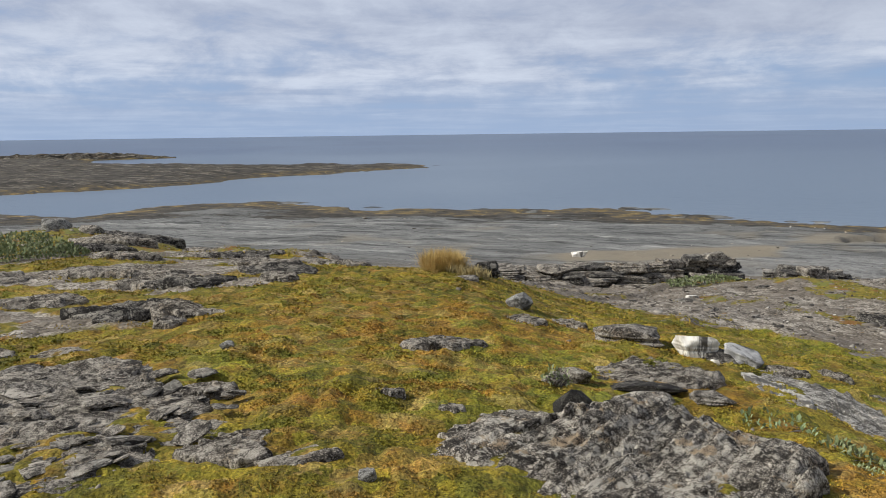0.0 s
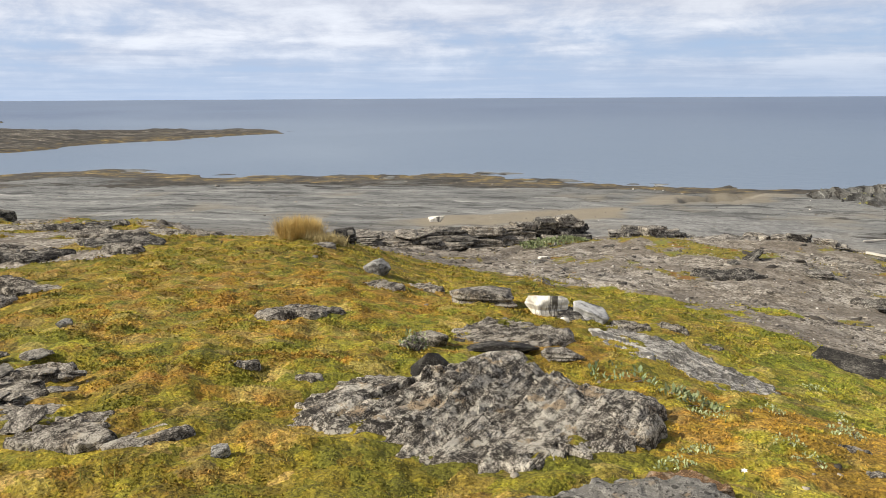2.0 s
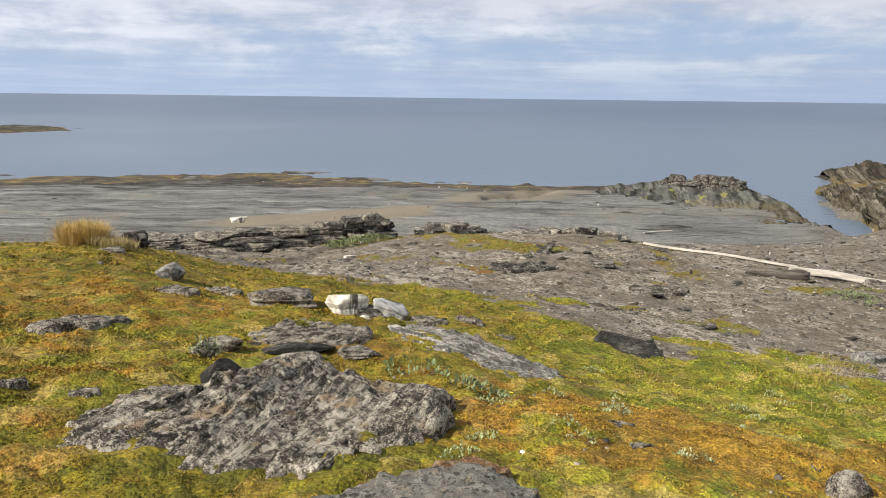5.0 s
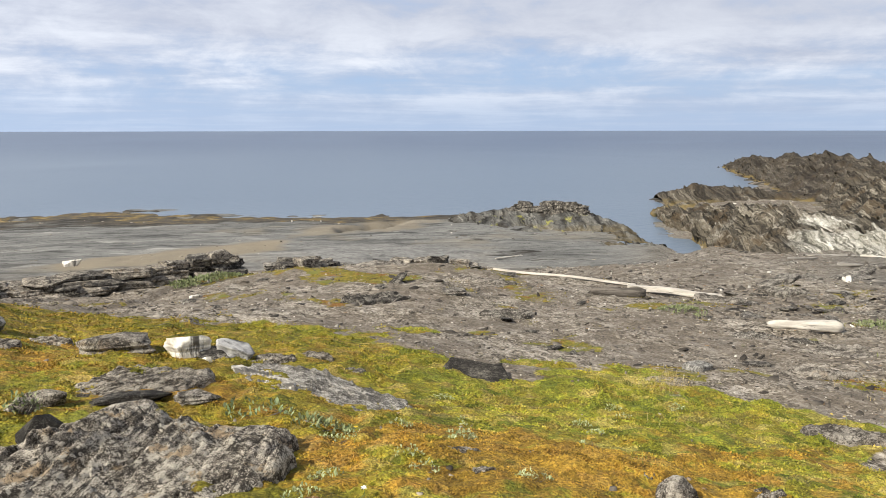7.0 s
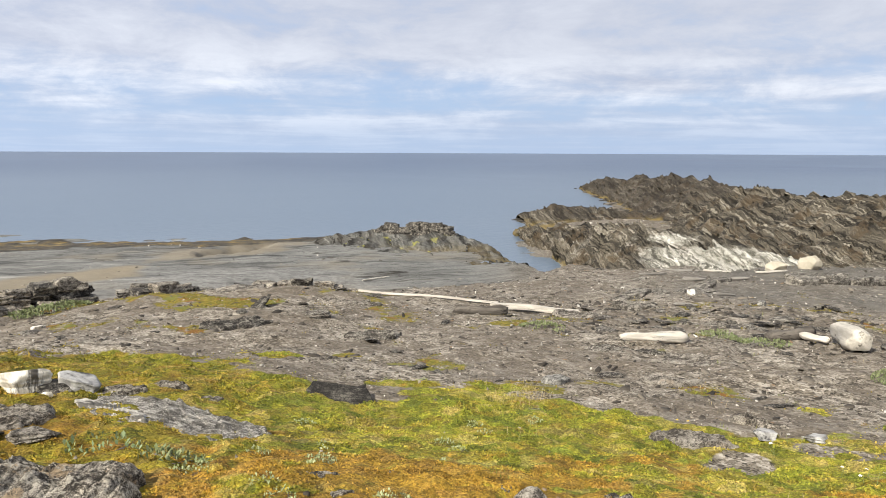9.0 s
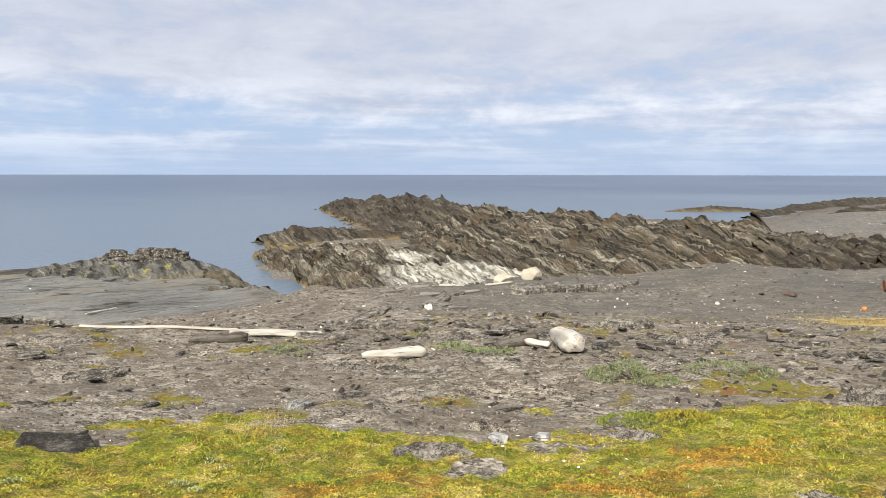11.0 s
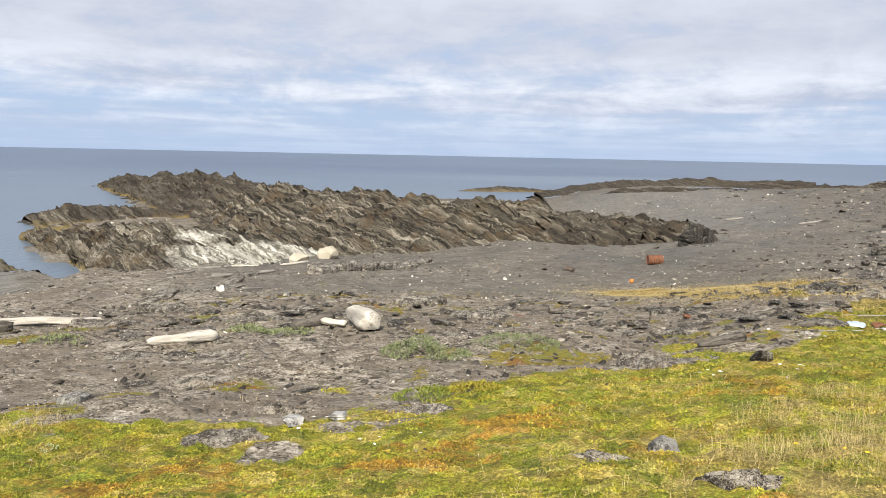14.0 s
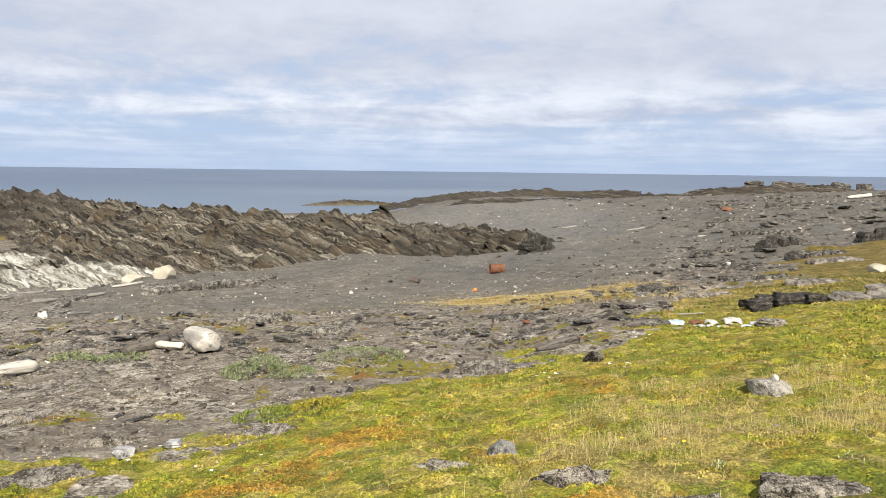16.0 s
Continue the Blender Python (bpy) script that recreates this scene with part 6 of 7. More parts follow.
def barrel(x, y, yaw):
    """A steel oil drum on its side: body with two rolling hoops, raised rims, sunken lids with a bung."""
    root = new("oil_drum")
    rings = [(-0.44, 0.285), (-0.435, 0.298), (-0.42, 0.298), (-0.41, 0.285), (-0.16, 0.285), (-0.15, 0.30), (-0.13, 0.30), (-0.12, 0.285), (0.12, 0.285), (0.13, 0.30), (0.15, 0.30), (0.16, 0.285), (0.41, 0.285), (0.42, 0.298), (0.435, 0.298), (0.44, 0.285)]
    sides = 40
    verts = [(px, (r - 0.012 * max(0, math.sin(3 * w + px * 4)) ** 6) * math.cos(w), (r - 0.012 * max(0, math.sin(3 * w + px * 4)) ** 6) * math.sin(w)) for px, r in rings for w in np.linspace(0, 2 * math.pi, sides, endpoint=False)]
    faces = [[i * sides + j, i * sides + (j + 1) % sides, (i + 1) * sides + (j + 1) % sides, (i + 1) * sides + j] for i in range(len(rings) - 1) for j in range(sides)]
    part("body", mesh_of("body", verts, faces, RUST, True), root)
    for end in (-1, 1):
        lid = [(end * 0.415, 0.284 * math.cos(w), 0.284 * math.sin(w)) for w in np.linspace(0, 2 * math.pi, sides, endpoint=False)] + [(end * 0.44, 0.286 * math.cos(w), 0.286 * math.sin(w)) for w in np.linspace(0, 2 * math.pi, sides, endpoint=False)]
        f = [list(range(sides)) if end > 0 else list(range(sides))[::-1]] + [[j, (j + 1) % sides, sides + (j + 1) % sides, sides + j] for j in range(sides)]
        cap = part("lid", mesh_of("lid", lid, f, RUSTPALE), root, "pale flaking end of the drum")
        bung = [(end * (0.415 + 0.018 * k), 0.18 + 0.035 * math.cos(w), 0.035 * math.sin(w)) for k in (0, 1) for w in np.linspace(0, 2 * math.pi, 12, endpoint=False)]
        part("bung", mesh_of("bung", bung, [[j, (j + 1) % 12, 12 + (j + 1) % 12, 12 + j] for j in range(12)] + [list(range(12, 24))], RUST), cap)
    root.matrix_world = pose(x, y, ground_z(x, y) + 0.23, 25, 0, yaw) @ Matrix.Scale(0.86, 4)
    return tagged(root, "rusted steel oil drum lying on its side on the beach", "barrel")


barrel(41.8, -1.71, -75)
stone("crushed_drum", 72.0, -23.2, (1.1, 0.7, 0.5), RUSTPALE, "crushed orange-rusted drum on the far slope", 310, -60, (0, 8), 0.1, 4, 0.03, 0.5, 10, "barrel")
for k, (fx, fy) in enumerate(((18.5, -1.55), (19.6, -0.9), (19.2, 2.2))):
    stone("rusted_scrap", fx, fy, (0.36, 0.2, 0.1), RUST, "flat scrap of rusted metal among slates", 312 + k, 30 * k, (6, 4), 0.1, 3, 0.0, 0.6, 10, "scrap metal")


def float_ball(name, x, y, r, mat, label):
    """A net float: a ball with a collar for the rope."""
    root = new(name)
    v, f = ball(4)
    part("shell", mesh_of("shell", v * r, f, mat, True), root)
    ring = [(0.28 * r * math.cos(w) * s, 0.28 * r * math.sin(w) * s, r * h) for s, h in ((1, 0.9), (1, 1.22), (0.6, 1.22)) for w in np.linspace(0, 2 * math.pi, 14, endpoint=False)]
    part("collar", mesh_of("collar", ring, [[k * 14 + j, k * 14 + (j + 1) % 14, (k + 1) * 14 + (j + 1) % 14, (k + 1) * 14 + j] for k in (0, 1) for j in range(14)] + [list(range(28, 42))], mat), root)
    root.matrix_world = pose(x, y, ground_z(x, y) + r * 0.9, 50, 20, 0)
    return tagged(root, label, "net float")


float_ball("net_float", 32.9, -0.5, 0.09, ORANGE, "small orange plastic net float on the beach")
float_ball("net_float", 33.7, -11.0, 0.11, PLASTIC, "small white plastic net float on the stones")


def crumple(name, x, y, size, mat, label, seed):
    """A crumpled piece of plastic sheet."""
    rng = np.random.default_rng(seed)
    k = np.linspace(-0.5, 0.5, 14)
    X, Y = np.meshgrid(k, k, indexing="ij")
    Zc = 0.30 * size[2] * (1 + 0.5 * fbm(X * 6 + seed, Y * 6, 3, seed)) * smooth(0.62, 0.42, np.hypot(X, Y)) + 0.01
    pts = np.stack([X * size[0] * (1 + 0.3 * fbm(X * 3, Y * 3, 2, seed + 1)), Y * size[1] * (1 + 0.3 * fbm(X * 3 + 5, Y * 3, 2, seed + 2)), Zc], -1).reshape(-1, 3)
    mesh = grid_mesh(name, pts, 14, 14)
    mesh.materials.append(mat)
    ob = new(name, mesh)
    mod = ob.modifiers.new("thickness", "SOLIDIFY")
    mod.thickness = 0.006
    ob.matrix_world = pose(x, y, ground_z(x, y), 0, 0, float(rng.uniform(0, 360)))
    return tagged(ob, label, "litter", "litter washed up at the grass edge")


crumple("plastic_sheet", 14.75, -3.95, (0.40, 0.26, 0.20), BLUEPLASTIC, "crumpled pale blue plastic sheet in the grass", 1)
crumple("plastic_sheet", 14.5, -4.85, (0.32, 0.24, 0.24), PLASTIC, "crumpled white plastic sheet in the grass", 2)
crumple("plastic_sheet", 14.65, -4.55, (0.24, 0.18, 0.18), PLASTIC, "crumpled white plastic sheet in the grass", 3)
crumple("plastic_sheet", 14.35, -5.2, (0.30, 0.18, 0.12), PLASTIC, "flattened white plastic sheet in the grass", 4)
crumple("rusty_sheet", 14.75, -4.3, (0.26, 0.2, 0.15), RUST, "rust-brown crumpled sheet beside white plastic", 5)
for k in range(12):
    rng = np.random.default_rng(880 + k)
    crumple("plastic_scrap", 14.85 - 0.07 * k + float(rng.normal(0, 0.12)), -3.9 - 0.11 * k, (float(rng.uniform(0.07, 0.17)), float(rng.uniform(0.05, 0.12)), float(rng.uniform(0.04, 0.10))), (PLASTIC, PLASTIC, BLUEPLASTIC, PALE)[k % 4], "small torn scrap of pale plastic in the grass", 30 + k)
stone("trash_rock", 14.75, -3.5, (0.8, 0.4, 0.22), SLATE, "dark rock beside the washed-up litter", 320, 80, (0, 0), 0.2, 4, 0.08, 0.6)
stone("trash_rock", 14.1, -5.4, (0.6, 0.4, 0.2), CRUST, "grey rock beside the washed-up litter", 321, 60, (0, 0), 0.2, 4, 0.08, 0.6)


# ---------------------------------------------------------------- loose slate
def shards(name, x, y, size, mat, seed, flatness=0.22, label="", tilt=0.25):
    """Many broken plates of slate lying on the ground, joined."""
    rng = np.random.default_rng(seed)
    n_all, k = len(x), 5
    z = land(x, y)[0]
    w = (np.arange(k) / k * 2 * np.pi)[None, :] + rng.uniform(-0.35, 0.35, (n_all, k)) + rng.uniform(0, 6.3, (n_all, 1))
    r = size[:, None] * rng.uniform(0.30, 0.62, (n_all, k))
    stretch = rng.uniform(0.30, 0.85, (n_all, 1))
    px, py = r * np.cos(w), r * np.sin(w) * stretch
    turn = rng.normal(0.3, 0.7, (n_all, 1))
    px, py = px * np.cos(turn) - py * np.sin(turn), px * np.sin(turn) + py * np.cos(turn)
    sx, sy = rng.normal(0, tilt, (n_all, 1)), rng.normal(0, tilt, (n_all, 1))
    thick = size[:, None] * flatness * rng.uniform(0.5, 1.4, (n_all, 1))
    plane = px * sx + py * sy
    top = np.stack([x[:, None] + px * 0.9, y[:, None] + py * 0.9, z[:, None] + thick * 0.75 + plane + thick * rng.uniform(-0.15, 0.15, (n_all, k))], -1)
    bot = np.stack([x[:, None] + px, y[:, None] + py, z[:, None] - thick * 0.5 + plane], -1)
    verts = np.concatenate([top, bot], 1).reshape(-1, 3)
    base = np.arange(n_all)[:, None] * 2 * k
    tops = base + np.arange(k)[None, :]
    j, jn = np.arange(k), (np.arange(k) + 1) % k
    sides = np.stack([base + j, base + k + j, base + k + jn, base + jn], -1).reshape(-1, 4)
    loops = np.concatenate([tops.ravel(), sides.ravel()])
    starts = np.concatenate([np.arange(n_all) * k, n_all * k + np.arange(len(sides)) * 4])
    mesh = bpy.data.meshes.new(name)
    mesh.vertices.add(len(verts))
    mesh.vertices.foreach_set("co", verts.astype(np.float32).ravel())
    mesh.loops.add(len(loops))
    mesh.loops.foreach_set("vertex_index", loops.astype(np.int32))
    mesh.polygons.add(len(starts))
    mesh.polygons.foreach_set("loop_start", starts.astype(np.int32))
    mesh.update(calc_edges=True)
    mesh.materials.append(mat)
    return tagged(new(name, mesh), label, "stones", kind="stuff")


def sow(count, seed, near, far, low=-34, high=121):
    """Places spread evenly over bearings and over the logarithm of distance."""
    rng = np.random.default_rng(seed)
    b = np.radians(rng.uniform(low, high, count))
    d = np.exp(rng.uniform(math.log(near), math.log(far), count))
    return d * np.sin(b), d * np.cos(b), rng


def make_shard(name, dark, light, accent=None):
    m, n, p = material(name)
    pick = n.make("ShaderNodeNewGeometry").outputs["Random Per Island"]
    grain = n.noise(p, 11.0, 5, 0.7)
    c = n.mix(n.step(n.calc("ADD", n.calc("MULTIPLY", pick, 0.75), n.calc("MULTIPLY", grain, 0.35)), 0.15, 0.95), dark, light)
    if accent:
        c = n.mix(n.step(n.calc("FRACT", n.calc("MULTIPLY", pick, 37.0)), 0.95, 0.97), c, accent)
    n.surface(c, 0.85, n.bump(n.noise(p, 30.0, 4, 0.7), 0.7, 0.01), gloss=0.3)
    return m


SHARD = make_shard("broken_slate", (0.052, 0.044, 0.035), (0.34, 0.298, 0.242), (0.24, 0.165, 0.10))
DARKSHARD = make_shard("dark_slate_plates", (0.034, 0.029, 0.024), (0.21, 0.182, 0.148), (0.36, 0.325, 0.275))
PEBBLE = make_shard("pale_pebbles", (0.26, 0.24, 0.21), (0.62, 0.59, 0.53))


def on_debris(x, y):
    z, heath, flat, s, d, b = land(x, y)
    return heath, flat, s, d, b


x, y, rng = sow(84000, 1, 7.5, 80)
heath, flat, s, d, b = on_debris(x, y)
beach = gravel_of(x, y, d, b)
keep = (heath < 0.35) & (s > 4) & (rng.uniform(0, 1, len(x)) > flat * 0.93) & (rng.uniform(0, 1, len(x)) > beach * 0.75) & (rng.uniform(-0.6, 1, len(x)) < fbm(x / 3, y / 3, 3, 90) + 0.45)
x, y, d = x[keep], y[keep], d[keep]
shards("slate_shards", x, y, d ** 0.75 * 0.0066 * np.exp(np.random.default_rng(2).normal(0.0, 0.55, len(x)).clip(-1.2, 0.9)), SHARD, 3, 0.10, "grey-brown broken slate covering the slope below the heath", 0.22)
x, y, rng = sow(34000, 40, 9, 130)
heath, flat, s, d, b = on_debris(x, y)
beach = gravel_of(x, y, d, b) * smooth(112, 96, b)
band = np.exp(-((d - 19) / 6) ** 2) * smooth(48, 60, b) + 0.75 * smooth(92, 102, b) * smooth(16, 26, d) + 0.20
keep = (heath < 0.4) & (s > 5) & (flat < 0.5) & (rng.uniform(0, 1, len(x)) > beach * 0.9) & (rng.uniform(0, 1, len(x)) < band)
x, y, d = x[keep], y[keep], d[keep]
shards("slate_plates", x, y, d ** 0.72 * 0.0180 * np.exp(np.random.default_rng(41).normal(0.0, 0.4, len(x)).clip(-1, 0.8)), DARKSHARD, 42, 0.12, "dark thin plates of slate strewn in bands over the slope", 0.22)
x, y, rng = sow(6000, 4, 9, 110)
heath, flat, s, d, b = on_debris(x, y)
keep = (heath < 0.3) & (s > 4) & (rng.uniform(0, 1, len(x)) > flat * 0.9) & (b > 15)
x, y, d = x[keep], y[keep], d[keep]
shards("pale_pebbles", x, y, d ** 0.8 * 0.0036 * np.exp(np.random.default_rng(5).normal(0.0, 0.45, len(x))), PEBBLE, 6, 0.4, "white and cream pebbles scattered over the dark beach")
x, y, rng = sow(350, 7, 3.0, 20)
heath, flat, s, d, b = on_debris(x, y)
keep = (heath > 0.6) & (fbm(x / 1.3, y / 1.3, 3, 91) > 0.12)
x, y, d = x[keep], y[keep], d[keep]
shards("heath_stones", x, y, 0.03 + 0.05 * np.random.default_rng(8).random(len(x)) ** 2, SHARD, 9, 0.35, "small grey stones lying in the heath")

# larger slates that lie loose, each by itself
SLATES = []
for k in range(14):
    rng = np.random.default_rng(400 + k)
    p, faces = chip_rock(400 + k, (1.0, float(rng.uniform(0.35, 0.75)), float(rng.uniform(0.07, 0.15))), 2, 10, 0.03, 0.06, 0.6)
    SLATES.append(mesh_of("slate", p, faces, SLATE if k % 4 else CHIP))
x, y, rng = sow(2700, 10, 9, 100, -6, 119)
heath, flat, s, d, b = on_debris(x, y)
z = land(x, y)[0]
beach = gravel_of(x, y, d, b) * smooth(112, 94, b)
band = np.exp(-((d - 19.5) / 3.6) ** 2) * smooth(50, 62, b) + 0.5 * smooth(94, 103, b) * smooth(18, 30, d) + 0.06
keep = np.flatnonzero((heath < 0.3) & (s > 6) & (flat < 0.4) & (beach < 0.3) & (rng.uniform(0, 1, len(x)) < band))[:300]
for i in keep:
    ob = new("loose_slate", SLATES[int(rng.integers(len(SLATES)))])
    size = float(d[i] ** 0.7 * 0.062 * math.exp(rng.normal(0, 0.35)))
    ob.matrix_world = pose(x[i], y[i], z[i] + 0.05 * size, rng.normal(0, 8), rng.normal(0, 8), rng.uniform(-40, 60)) @ Matrix.Diagonal((size, size, size, 1))
    tagged(ob, "loose dark slate lying on the debris slope", "rock", "loose slates on the slope")


# ---------------------------------------------------------------- heath, grass and herbs
def blades(name, x, y, tall, wide, mat, label, seed, lean=0.5, tint=True, leaves=1, z=None, parent=None, spread=0.0, least=0.1):
    """Leaves or blades: each a kite of two triangles with its own lean and turn, joined."""
    rng = np.random.default_rng(seed)
    x, y, tall, wide = (np.repeat(v, leaves) for v in (x, y, tall, wide))
    count = len(x)
    x, y = x + rng.normal(0, 1, count) * spread * tall, y + rng.normal(0, 1, count) * spread * tall
    z = land(x, y)[0] - 0.01 if z is None else np.repeat(z, leaves)
    turn = rng.uniform(0, 2 * np.pi, count)
    out = rng.uniform(least, 1.0, count) * lean
    tall = tall * rng.uniform(0.6, 1.3, count)
    dx, dy = np.cos(turn), np.sin(turn)
    root = np.stack([x, y, z], -1)
    tip = root + np.stack([dx * out * tall, dy * out * tall, tall * np.sqrt(np.maximum(0.02, 1 - out * out))], -1)
    mid = root * 0.45 + tip * 0.55 + np.stack([0 * x, 0 * x, 0.08 * tall], -1)
    side = np.stack([-dy, dx, 0 * x], -1) * (wide * rng.uniform(0.6, 1.2, count))[:, None]
    verts = np.stack([root, mid - side, tip, mid + side], 1).reshape(-1, 3)
    mesh = bpy.data.meshes.new(name)
    mesh.vertices.add(len(verts))
    mesh.vertices.foreach_set("co", verts.astype(np.float32).ravel())
    mesh.loops.add(count * 4)
    mesh.loops.foreach_set("vertex_index", np.arange(count * 4, dtype=np.int32))
    mesh.polygons.add(count)
    mesh.polygons.foreach_set("loop_start", np.arange(0, count * 4, 4, dtype=np.int32))
    mesh.update(calc_edges=True)
    if tint:
        r, st = tints(verts[:, 0], verts[:, 1])
        paint(mesh, "tint", np.stack([r, st, 0 * r, 0 * r], -1))
        vd, vb = np.hypot(verts[:, 0], verts[:, 1]), np.degrees(np.arctan2(verts[:, 0], verts[:, 1]))
        paint(mesh, "green", np.stack([lushness(verts[:, 0], verts[:, 1]), 0 * vd, smooth(14, 24, vd) * smooth(80, 95, vb), 0 * vd], -1))
    mesh.materials.append(mat)
    ob = new(name, mesh)
    if parent:
        ob.parent = parent
        return tagged(ob, label)
    return tagged(ob, label, "plants", kind="stuff")


def on_heath(x, y, rng, limit=0.45):
    z, heath, flat, s, d, b = land(x, y)
    return (heath * (1 - bare(x, y, d, b)) > limit + 0.25 * rng.uniform(-1, 1, len(x))), d, b


ROCKS = [(1.05, 4.35, 1.05, 0.75), (1.35, 2.75, 0.55, 0.4), (-2.7, 4.7, 1.35, 1.15), (3.35, 6.3, 0.25, 1.0), (1.85, 6.4, 0.55, 0.6)]


def off_rocks(x, y):
    free = np.ones(len(x), bool)
    for cx, cy, rx, ry in ROCKS:
        free &= ((x - cx) / rx) ** 2 + ((y - cy) / ry) ** 2 > 1.0
    return free


x, y, rng = sow(230000, 20, 4.5, 26, -36, 122)
ok, d, b = on_heath(x, y, rng)
ok &= off_rocks(x, y)
x, y, d = x[ok], y[ok], d[ok]
blades("heath_plants", x, y, (0.008 + 0.0013 * d) * (0.5 + 1.1 * smooth(-0.25, 0.35, fbm(x / 0.3, y / 0.3, 2, 97))), 0.0036 + 0.00080 * d, HEATH_LEAF, "low crowberry heath in green, olive and rust", 21, 0.97, True, 3, spread=1.8, least=0.40)
x, y, rng = sow(62000, 120, 2.3, 6.0, -36, 122)
ok, d, b = on_heath(x, y, rng)
ok &= off_rocks(x, y)
x, y, d = x[ok], y[ok], d[ok]
blades("near_heath_plants", x, y, np.full(len(x), 0.016) * (0.7 + 0.6 * smooth(-0.25, 0.35, fbm(x / 0.2, y / 0.2, 2, 97))), np.full(len(x), 0.0055), HEATH_LEAF, "small upright leaves of crowberry and dwarf birch", 121, 0.95, True, 3, spread=1.6, least=0.3)

x, y, rng = sow(9000, 22, 3, 26, -36, 122)
ok, d, b = on_heath(x, y, rng, 0.2)
dry = tints(x, y)[1] + 0.5 * fbm(x / 1.1, y / 1.1, 3, 95) + 0.25 * smooth(25, 60, b)
ok &= off_rocks(x, y) & (dry > 0.42)
x, y, d = x[ok], y[ok], d[ok]
blades("dry_grass", x, y, (0.055 + 0.003 * d) * np.exp(np.random.default_rng(98).normal(0, 0.4, len(x))), 0.0008 + 0.00011 * d, WISP, "thin dry straw-coloured grass in the heath", 23, 0.97, False, 4, spread=0.6, least=0.35)
x, y, rng = sow(4500, 24, 3, 26, -36, 122)
ok, d, b = on_heath(x, y, rng, 0.2)
ok &= off_rocks(x, y) & (0.5 * fbm(x / 1.4, y / 1.4, 3, 96) + 0.2 * smooth(10, 40, b) > 0.17)
x, y, d = x[ok], y[ok], d[ok]
blades("green_grass", x, y, (0.04 + 0.002 * d) * np.exp(np.random.default_rng(99).normal(0, 0.4, len(x))), 0.0012 + 0.0002 * d, GRASS_LEAF, "fresh green grass among the heath", 25, 0.96, False, 4, spread=0.6)

# moss cushions among the slates
x, y, rng = sow(60000, 26, 7, 30, -34, 121)
z, heath, flat, s, d, b = land(x, y)
moss = cover_of(x, y, heath, flat, s, d, b)[3]
ok = (heath < 0.5) & (moss + 0.25 * rng.uniform(-1, 1, len(x)) > 0.38)
x, y, d = x[ok], y[ok], d[ok]
blades("moss", x, y, 0.012 + 0.0016 * d, 0.003 + 0.0007 * d, make_leaf("moss_leaves", False, (0.11, 0.105, 0.015), (0.27, 0.20, 0.035)), "yellow-green moss creeping over the slates", 27, 0.99, False, 3, spread=1.6, least=0.5)

# the yellow grass above the beach
rng = np.random.default_rng(30)
spots = [(28.4, -0.4, 1.6), (26.8, -3.2, 2.0), (24.6, -3.6, 2.0), (22.4, -4.8, 1.6)]
pick = rng.integers(0, 4, 14000)
x = np.array([spots[i][0] for i in pick]) + rng.normal(0, 1, 14000) * np.array([spots[i][2] for i in pick]) * 0.8
y = np.array([spots[i][1] for i in pick]) + rng.normal(0, 1, 14000) * np.array([spots[i][2] for i in pick]) * 0.8
blades("beach_grass", x, y, np.full(14000, 0.065), np.full(14000, 0.0035), STRAW_LEAF, "yellow lyme grass along the top of the beach", 31, 0.97, False, 2, spread=0.5)


def tuft(name, x, y, r, tall, count, mat, label, seed, wide=0.006, lean=0.7):
    rng = np.random.default_rng(seed)
    a, q = rng.uniform(0, 6.3, count), r * np.sqrt(rng.uniform(0, 1, count))
    ob = blades(name, x + q * np.cos(a), y + q * np.sin(a), np.full(count, tall), np.full(count, wide), mat, label, seed + 1, lean, False, 2, spread=0.15)
    ob["kind"], ob["category"] = "thing", "grass"
    return ob


GOLDGRASS = make_leaf("golden_grass", False, (0.40, 0.28, 0.09), (0.66, 0.49, 0.20))
tuft("grass_tuft", 0.0, 12.9, 0.32, 0.34, 2600, GOLDGRASS, "tall tuft of dry yellow grass on the knoll's edge", 40, 0.0022, 0.8)
tuft("grass_tuft", 0.4, 12.7, 0.35, 0.18, 500, WISP, "low tuft of dry grass on the knoll's edge", 41, 0.004)
for k, (gx0, gy0) in enumerate(((7.6, -2.2), (8.3, -3.6), (6.9, -1.9), (9.1, -3.9), (7.9, -1.5), (8.9, -2.4), (6.82, -2.88), (6.81, -3.4), (7.3, -3.6), (6.44, -1.71), (6.64, -1.1), (7.4, 5.9))):
    tuft("grass_tuft", gx0, gy0, 0.40, 0.14, 240, WISP, "loose tuft of dry grass in the heath", 42 + 2 * k, 0.0010, 0.97)


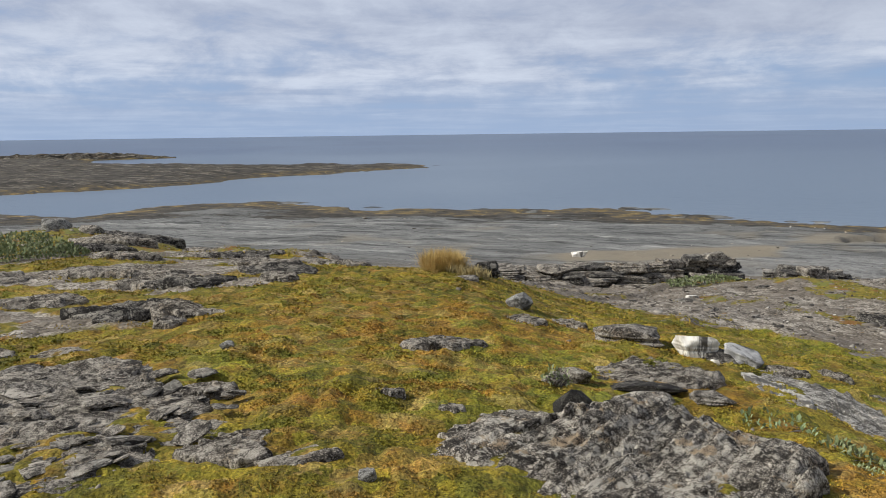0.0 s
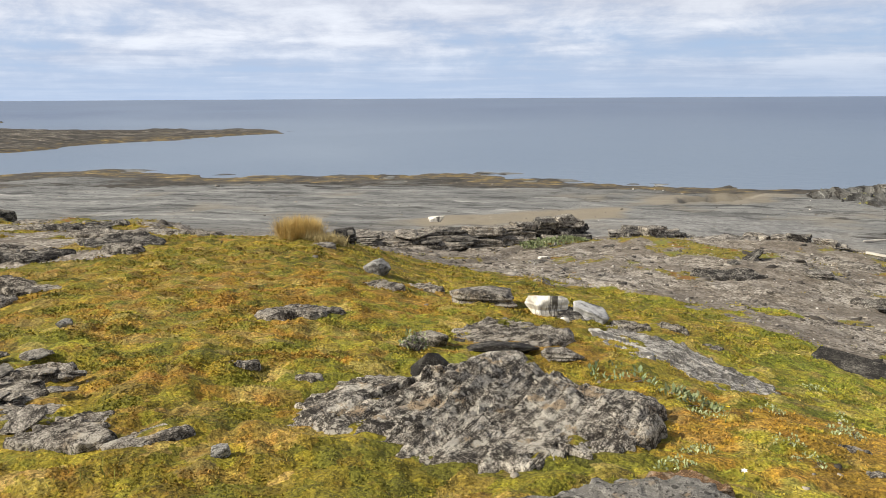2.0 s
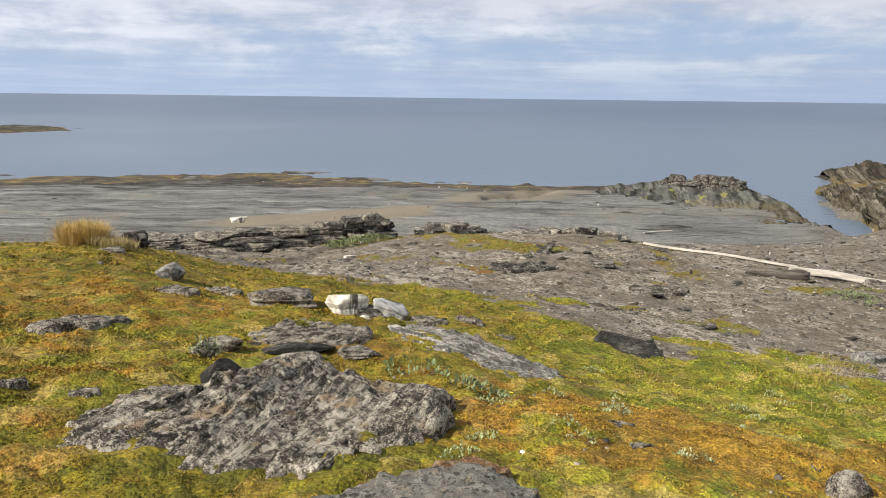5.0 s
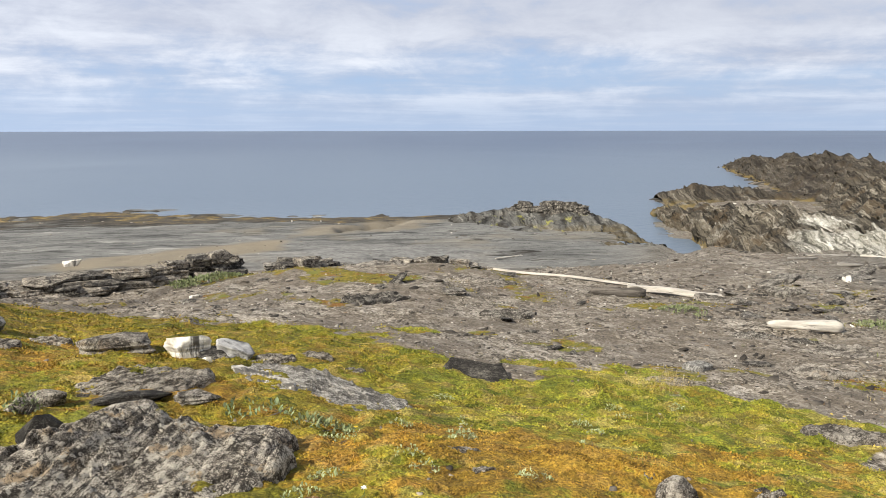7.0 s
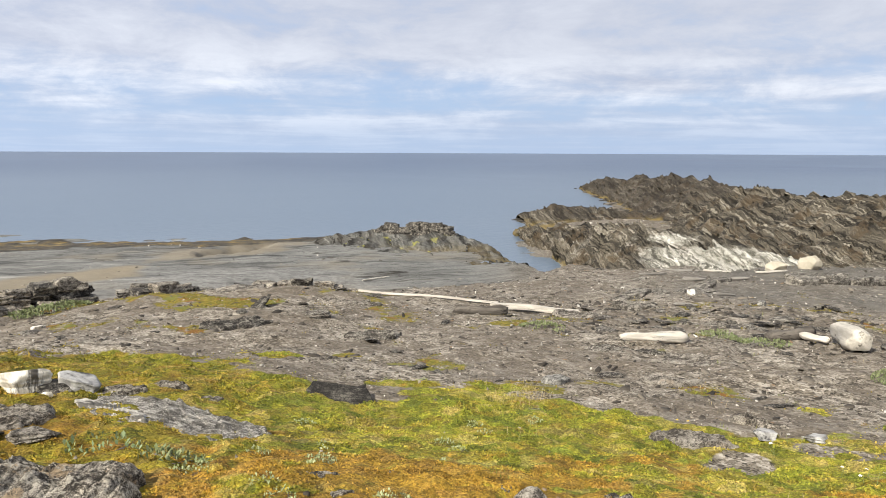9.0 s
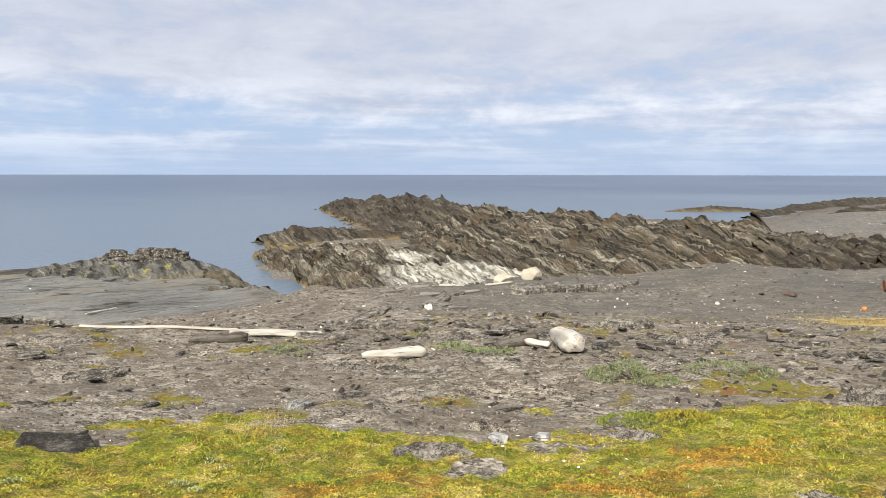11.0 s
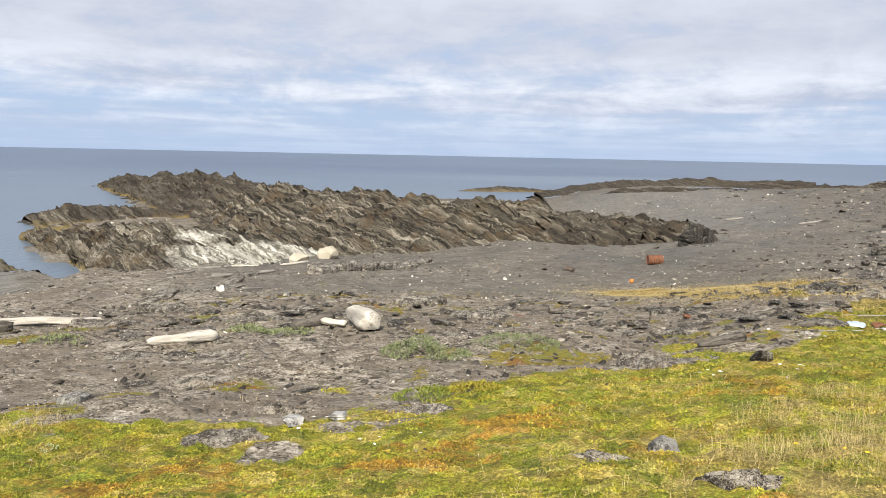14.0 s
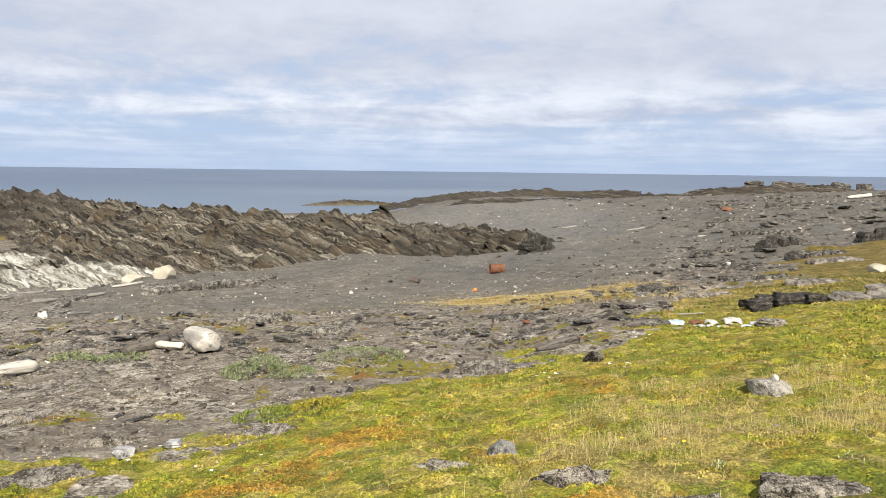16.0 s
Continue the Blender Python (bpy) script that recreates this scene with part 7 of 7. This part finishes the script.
def bush(name, x, y, rx, ry, tall, count, mat, label, seed, leaf=0.05):
    """A low shrub: branching stems and a mound of small leaves with gaps."""
    rng = np.random.default_rng(seed)
    root = new(name)
    base = ground_z(x, y)
    a, q = rng.uniform(0, 6.3, count), np.sqrt(rng.uniform(0, 1, count))
    lx, ly = x + rx * q * np.cos(a), y + ry * q * np.sin(a)
    gaps = fbm(lx * 5, ly * 5, 3, seed) > -0.18
    lx, ly, q = lx[gaps], ly[gaps], q[gaps]
    lz = land(lx, ly)[0] + tall * (1 - q ** 2) * rng.uniform(0.25, 1.0, len(lx)) + 0.01
    blades("leaves", lx, ly, np.full(len(lx), leaf), np.full(len(lx), leaf * 0.28), mat, "", seed + 1, 1.0, False, 1, lz, root)
    for k in range(7):
        w = rng.uniform(0, 6.3)
        mesh, m = log_mesh("stem", (x, y, base - 0.02), (x + 0.7 * rx * math.cos(w), y + 0.7 * ry * math.sin(w), base + tall * 0.6), min(0.012, tall * 0.05), min(0.005, tall * 0.02), DARKWOOD, seed + k, 0.03, 6, 6)
        ob = part("stem", mesh, root)
        ob.matrix_local = m
    return tagged(root, label, "shrub")


bush("dwarf_willow", 12.6, 2.9, 0.6, 0.75, 0.26, 3400, WILLOW_LEAF, "low grey-green dwarf willow on broken slate", 60, 0.04)
bush("dwarf_willow", 13.6, 1.6, 0.5, 0.8, 0.16, 1500, WILLOW_LEAF, "low grey-green dwarf willow on broken slate", 61, 0.04)
bush("creeping_willow", 14.3, 6.4, 0.5, 0.9, 0.14, 1500, WILLOW_LEAF, "creeping grey-green willow beside bleached logs", 62, 0.05)
bush("creeping_willow", 12.4, 9.6, 0.4, 0.5, 0.10, 700, WILLOW_LEAF, "creeping grey-green willow on the debris slope", 63, 0.05)
bush("willow_thicket", -9.3, 17.2, 1.5, 1.1, 0.55, 4200, WILLOW_LEAF, "green willow thicket on the western slope", 64, 0.08)
bush("herb_patch", 6.3, 19.0, 0.9, 0.5, 0.22, 1500, WILLOW_LEAF, "pale-leaved herbs below a dark outcrop", 65, 0.07)
bush("herb_patch", 2.35, 5.3, 0.28, 0.25, 0.07, 260, make_leaf("herb_leaves", False, (0.16, 0.22, 0.10), (0.30, 0.36, 0.20)), "small green herbs beside the wide slab", 66, 0.045)
bush("herb_patch", 2.55, 4.7, 0.22, 0.2, 0.06, 160, WILLOW_LEAF, "small green herbs beside the wide slab", 67, 0.045)
bush("herb_patch", 0.87, 5.95, 0.12, 0.1, 0.16, 90, WILLOW_LEAF, "small plant growing over a broken stone", 68, 0.04)
HERB_LEAF = make_leaf("rosette_leaves", False, (0.24, 0.29, 0.12), (0.44, 0.48, 0.28))
for k, (hx, hy) in enumerate(((2.66, 3.78), (2.07, 3.69), (2.51, 4.37), (2.68, 4.88), (1.82, 3.46), (3.1, 3.15), (4.85, 4.38), (6.08, 5.35), (4.52, 6.09), (3.21, 4.77), (2.6, 3.5), (5.94, 5.07), (6.79, 5.13), (7.09, 7.3), (3.5, 4.4), (3.9, 4.9),
                              (5.92, -1.9), (5.7, -2.75), (4.4, 4.0), (5.2, 4.9), (3.3, 4.1), (1.24, 3.25))):
    bush("herb_rosette", hx, hy, 0.09 + 0.02 * (k % 3), 0.08, 0.04, 80, HERB_LEAF, "small grey-green herb rosette growing in the heath", 800 + 9 * k, 0.022)
bush("moss_cushion", 9.6, 2.2, 0.5, 0.35, 0.09, 1500, GRASS_LEAF, "bright green moss cushion on the slates", 69, 0.035)
bush("moss_cushion", 9.9, 1.6, 0.4, 0.35, 0.09, 1200, make_leaf("yellow_moss", False, (0.22, 0.20, 0.02), (0.34, 0.28, 0.04)), "yellow-green moss cushion on the slates", 70, 0.035)


def flower(x, y, tall, mat, label, seed, petals=6, r=0.018):
    """One small flower: a stem, petals round a middle."""
    rng = np.random.default_rng(seed)
    root = new("flower")
    mesh, m = log_mesh("stem", (0, 0, -0.02), (rng.normal(0, 0.02), rng.normal(0, 0.02), tall), 0.003, 0.002, STEM, seed, 0.01, 5, 5)
    part("stem", mesh, root).matrix_local = m
    for k in range(petals):
        w = 2 * math.pi * k / petals
        c, s = math.cos(w), math.sin(w)
        p = [(0, 0, 0), (c * r * 0.6 - s * r * 0.35, s * r * 0.6 + c * r * 0.35, 0.006), (c * r * 1.2, s * r * 1.2, 0.004), (c * r * 0.6 + s * r * 0.35, s * r * 0.6 - c * r * 0.35, 0.006)]
        part("petal", mesh_of("petal", p, [(0, 3, 2, 1)], mat), root).location = (0, 0, tall)
    root.matrix_world = pose(x, y, ground_z(x, y), rng.normal(0, 10), rng.normal(0, 10), 0)
    return tagged(root, label, "flower", "small flowers in the heath")


for k, (fx, fy, h, mat) in enumerate(((2.55, 4.25, 0.10, PETAL), (6.3, -1.35, 0.16, PETAL), (6.1, -1.75, 0.18, PETAL), (6.35, -1.7, 0.14, PETAL), (2.1, 3.3, 0.06, WHITE_PETAL), (7.1, 2.0, 0.10, WHITE_PETAL), (7.25, 2.2, 0.10, WHITE_PETAL), (7.2, 1.9, 0.12, WHITE_PETAL),
                                      (7.35, 2.05, 0.09, WHITE_PETAL), (7.6, 1.7, 0.08, WHITE_PETAL), (8.0, 4.0, 0.1, PETAL), (7.9, 4.1, 0.12, PETAL), (9.2, -4.1, 0.16, WHITE_PETAL), (9.4, -4.4, 0.14, WHITE_PETAL), (8.9, -4.5, 0.18, WHITE_PETAL), (9.9, -1.2, 0.1, WHITE_PETAL), (10.1, -1.3, 0.1, WHITE_PETAL))):
    flower(fx, fy, h, mat, "small yellow flower in the heath" if mat is PETAL else "small white flower in the heath", 500 + k, 6, 0.015)
for k in range(16):
    cx, cy = ((10.4, -1.3), (10.2, -1.95), (13.1, -2.8), (7.95, 2.75))[k % 4]
    flower(cx + 0.22 * math.sin(k * 2.4), cy + 0.26 * math.cos(k * 1.7), 0.09 + 0.01 * (k % 4), WHITE_PETAL, "small white flower at the border of heath and slate", 540 + k, 6, 0.022)
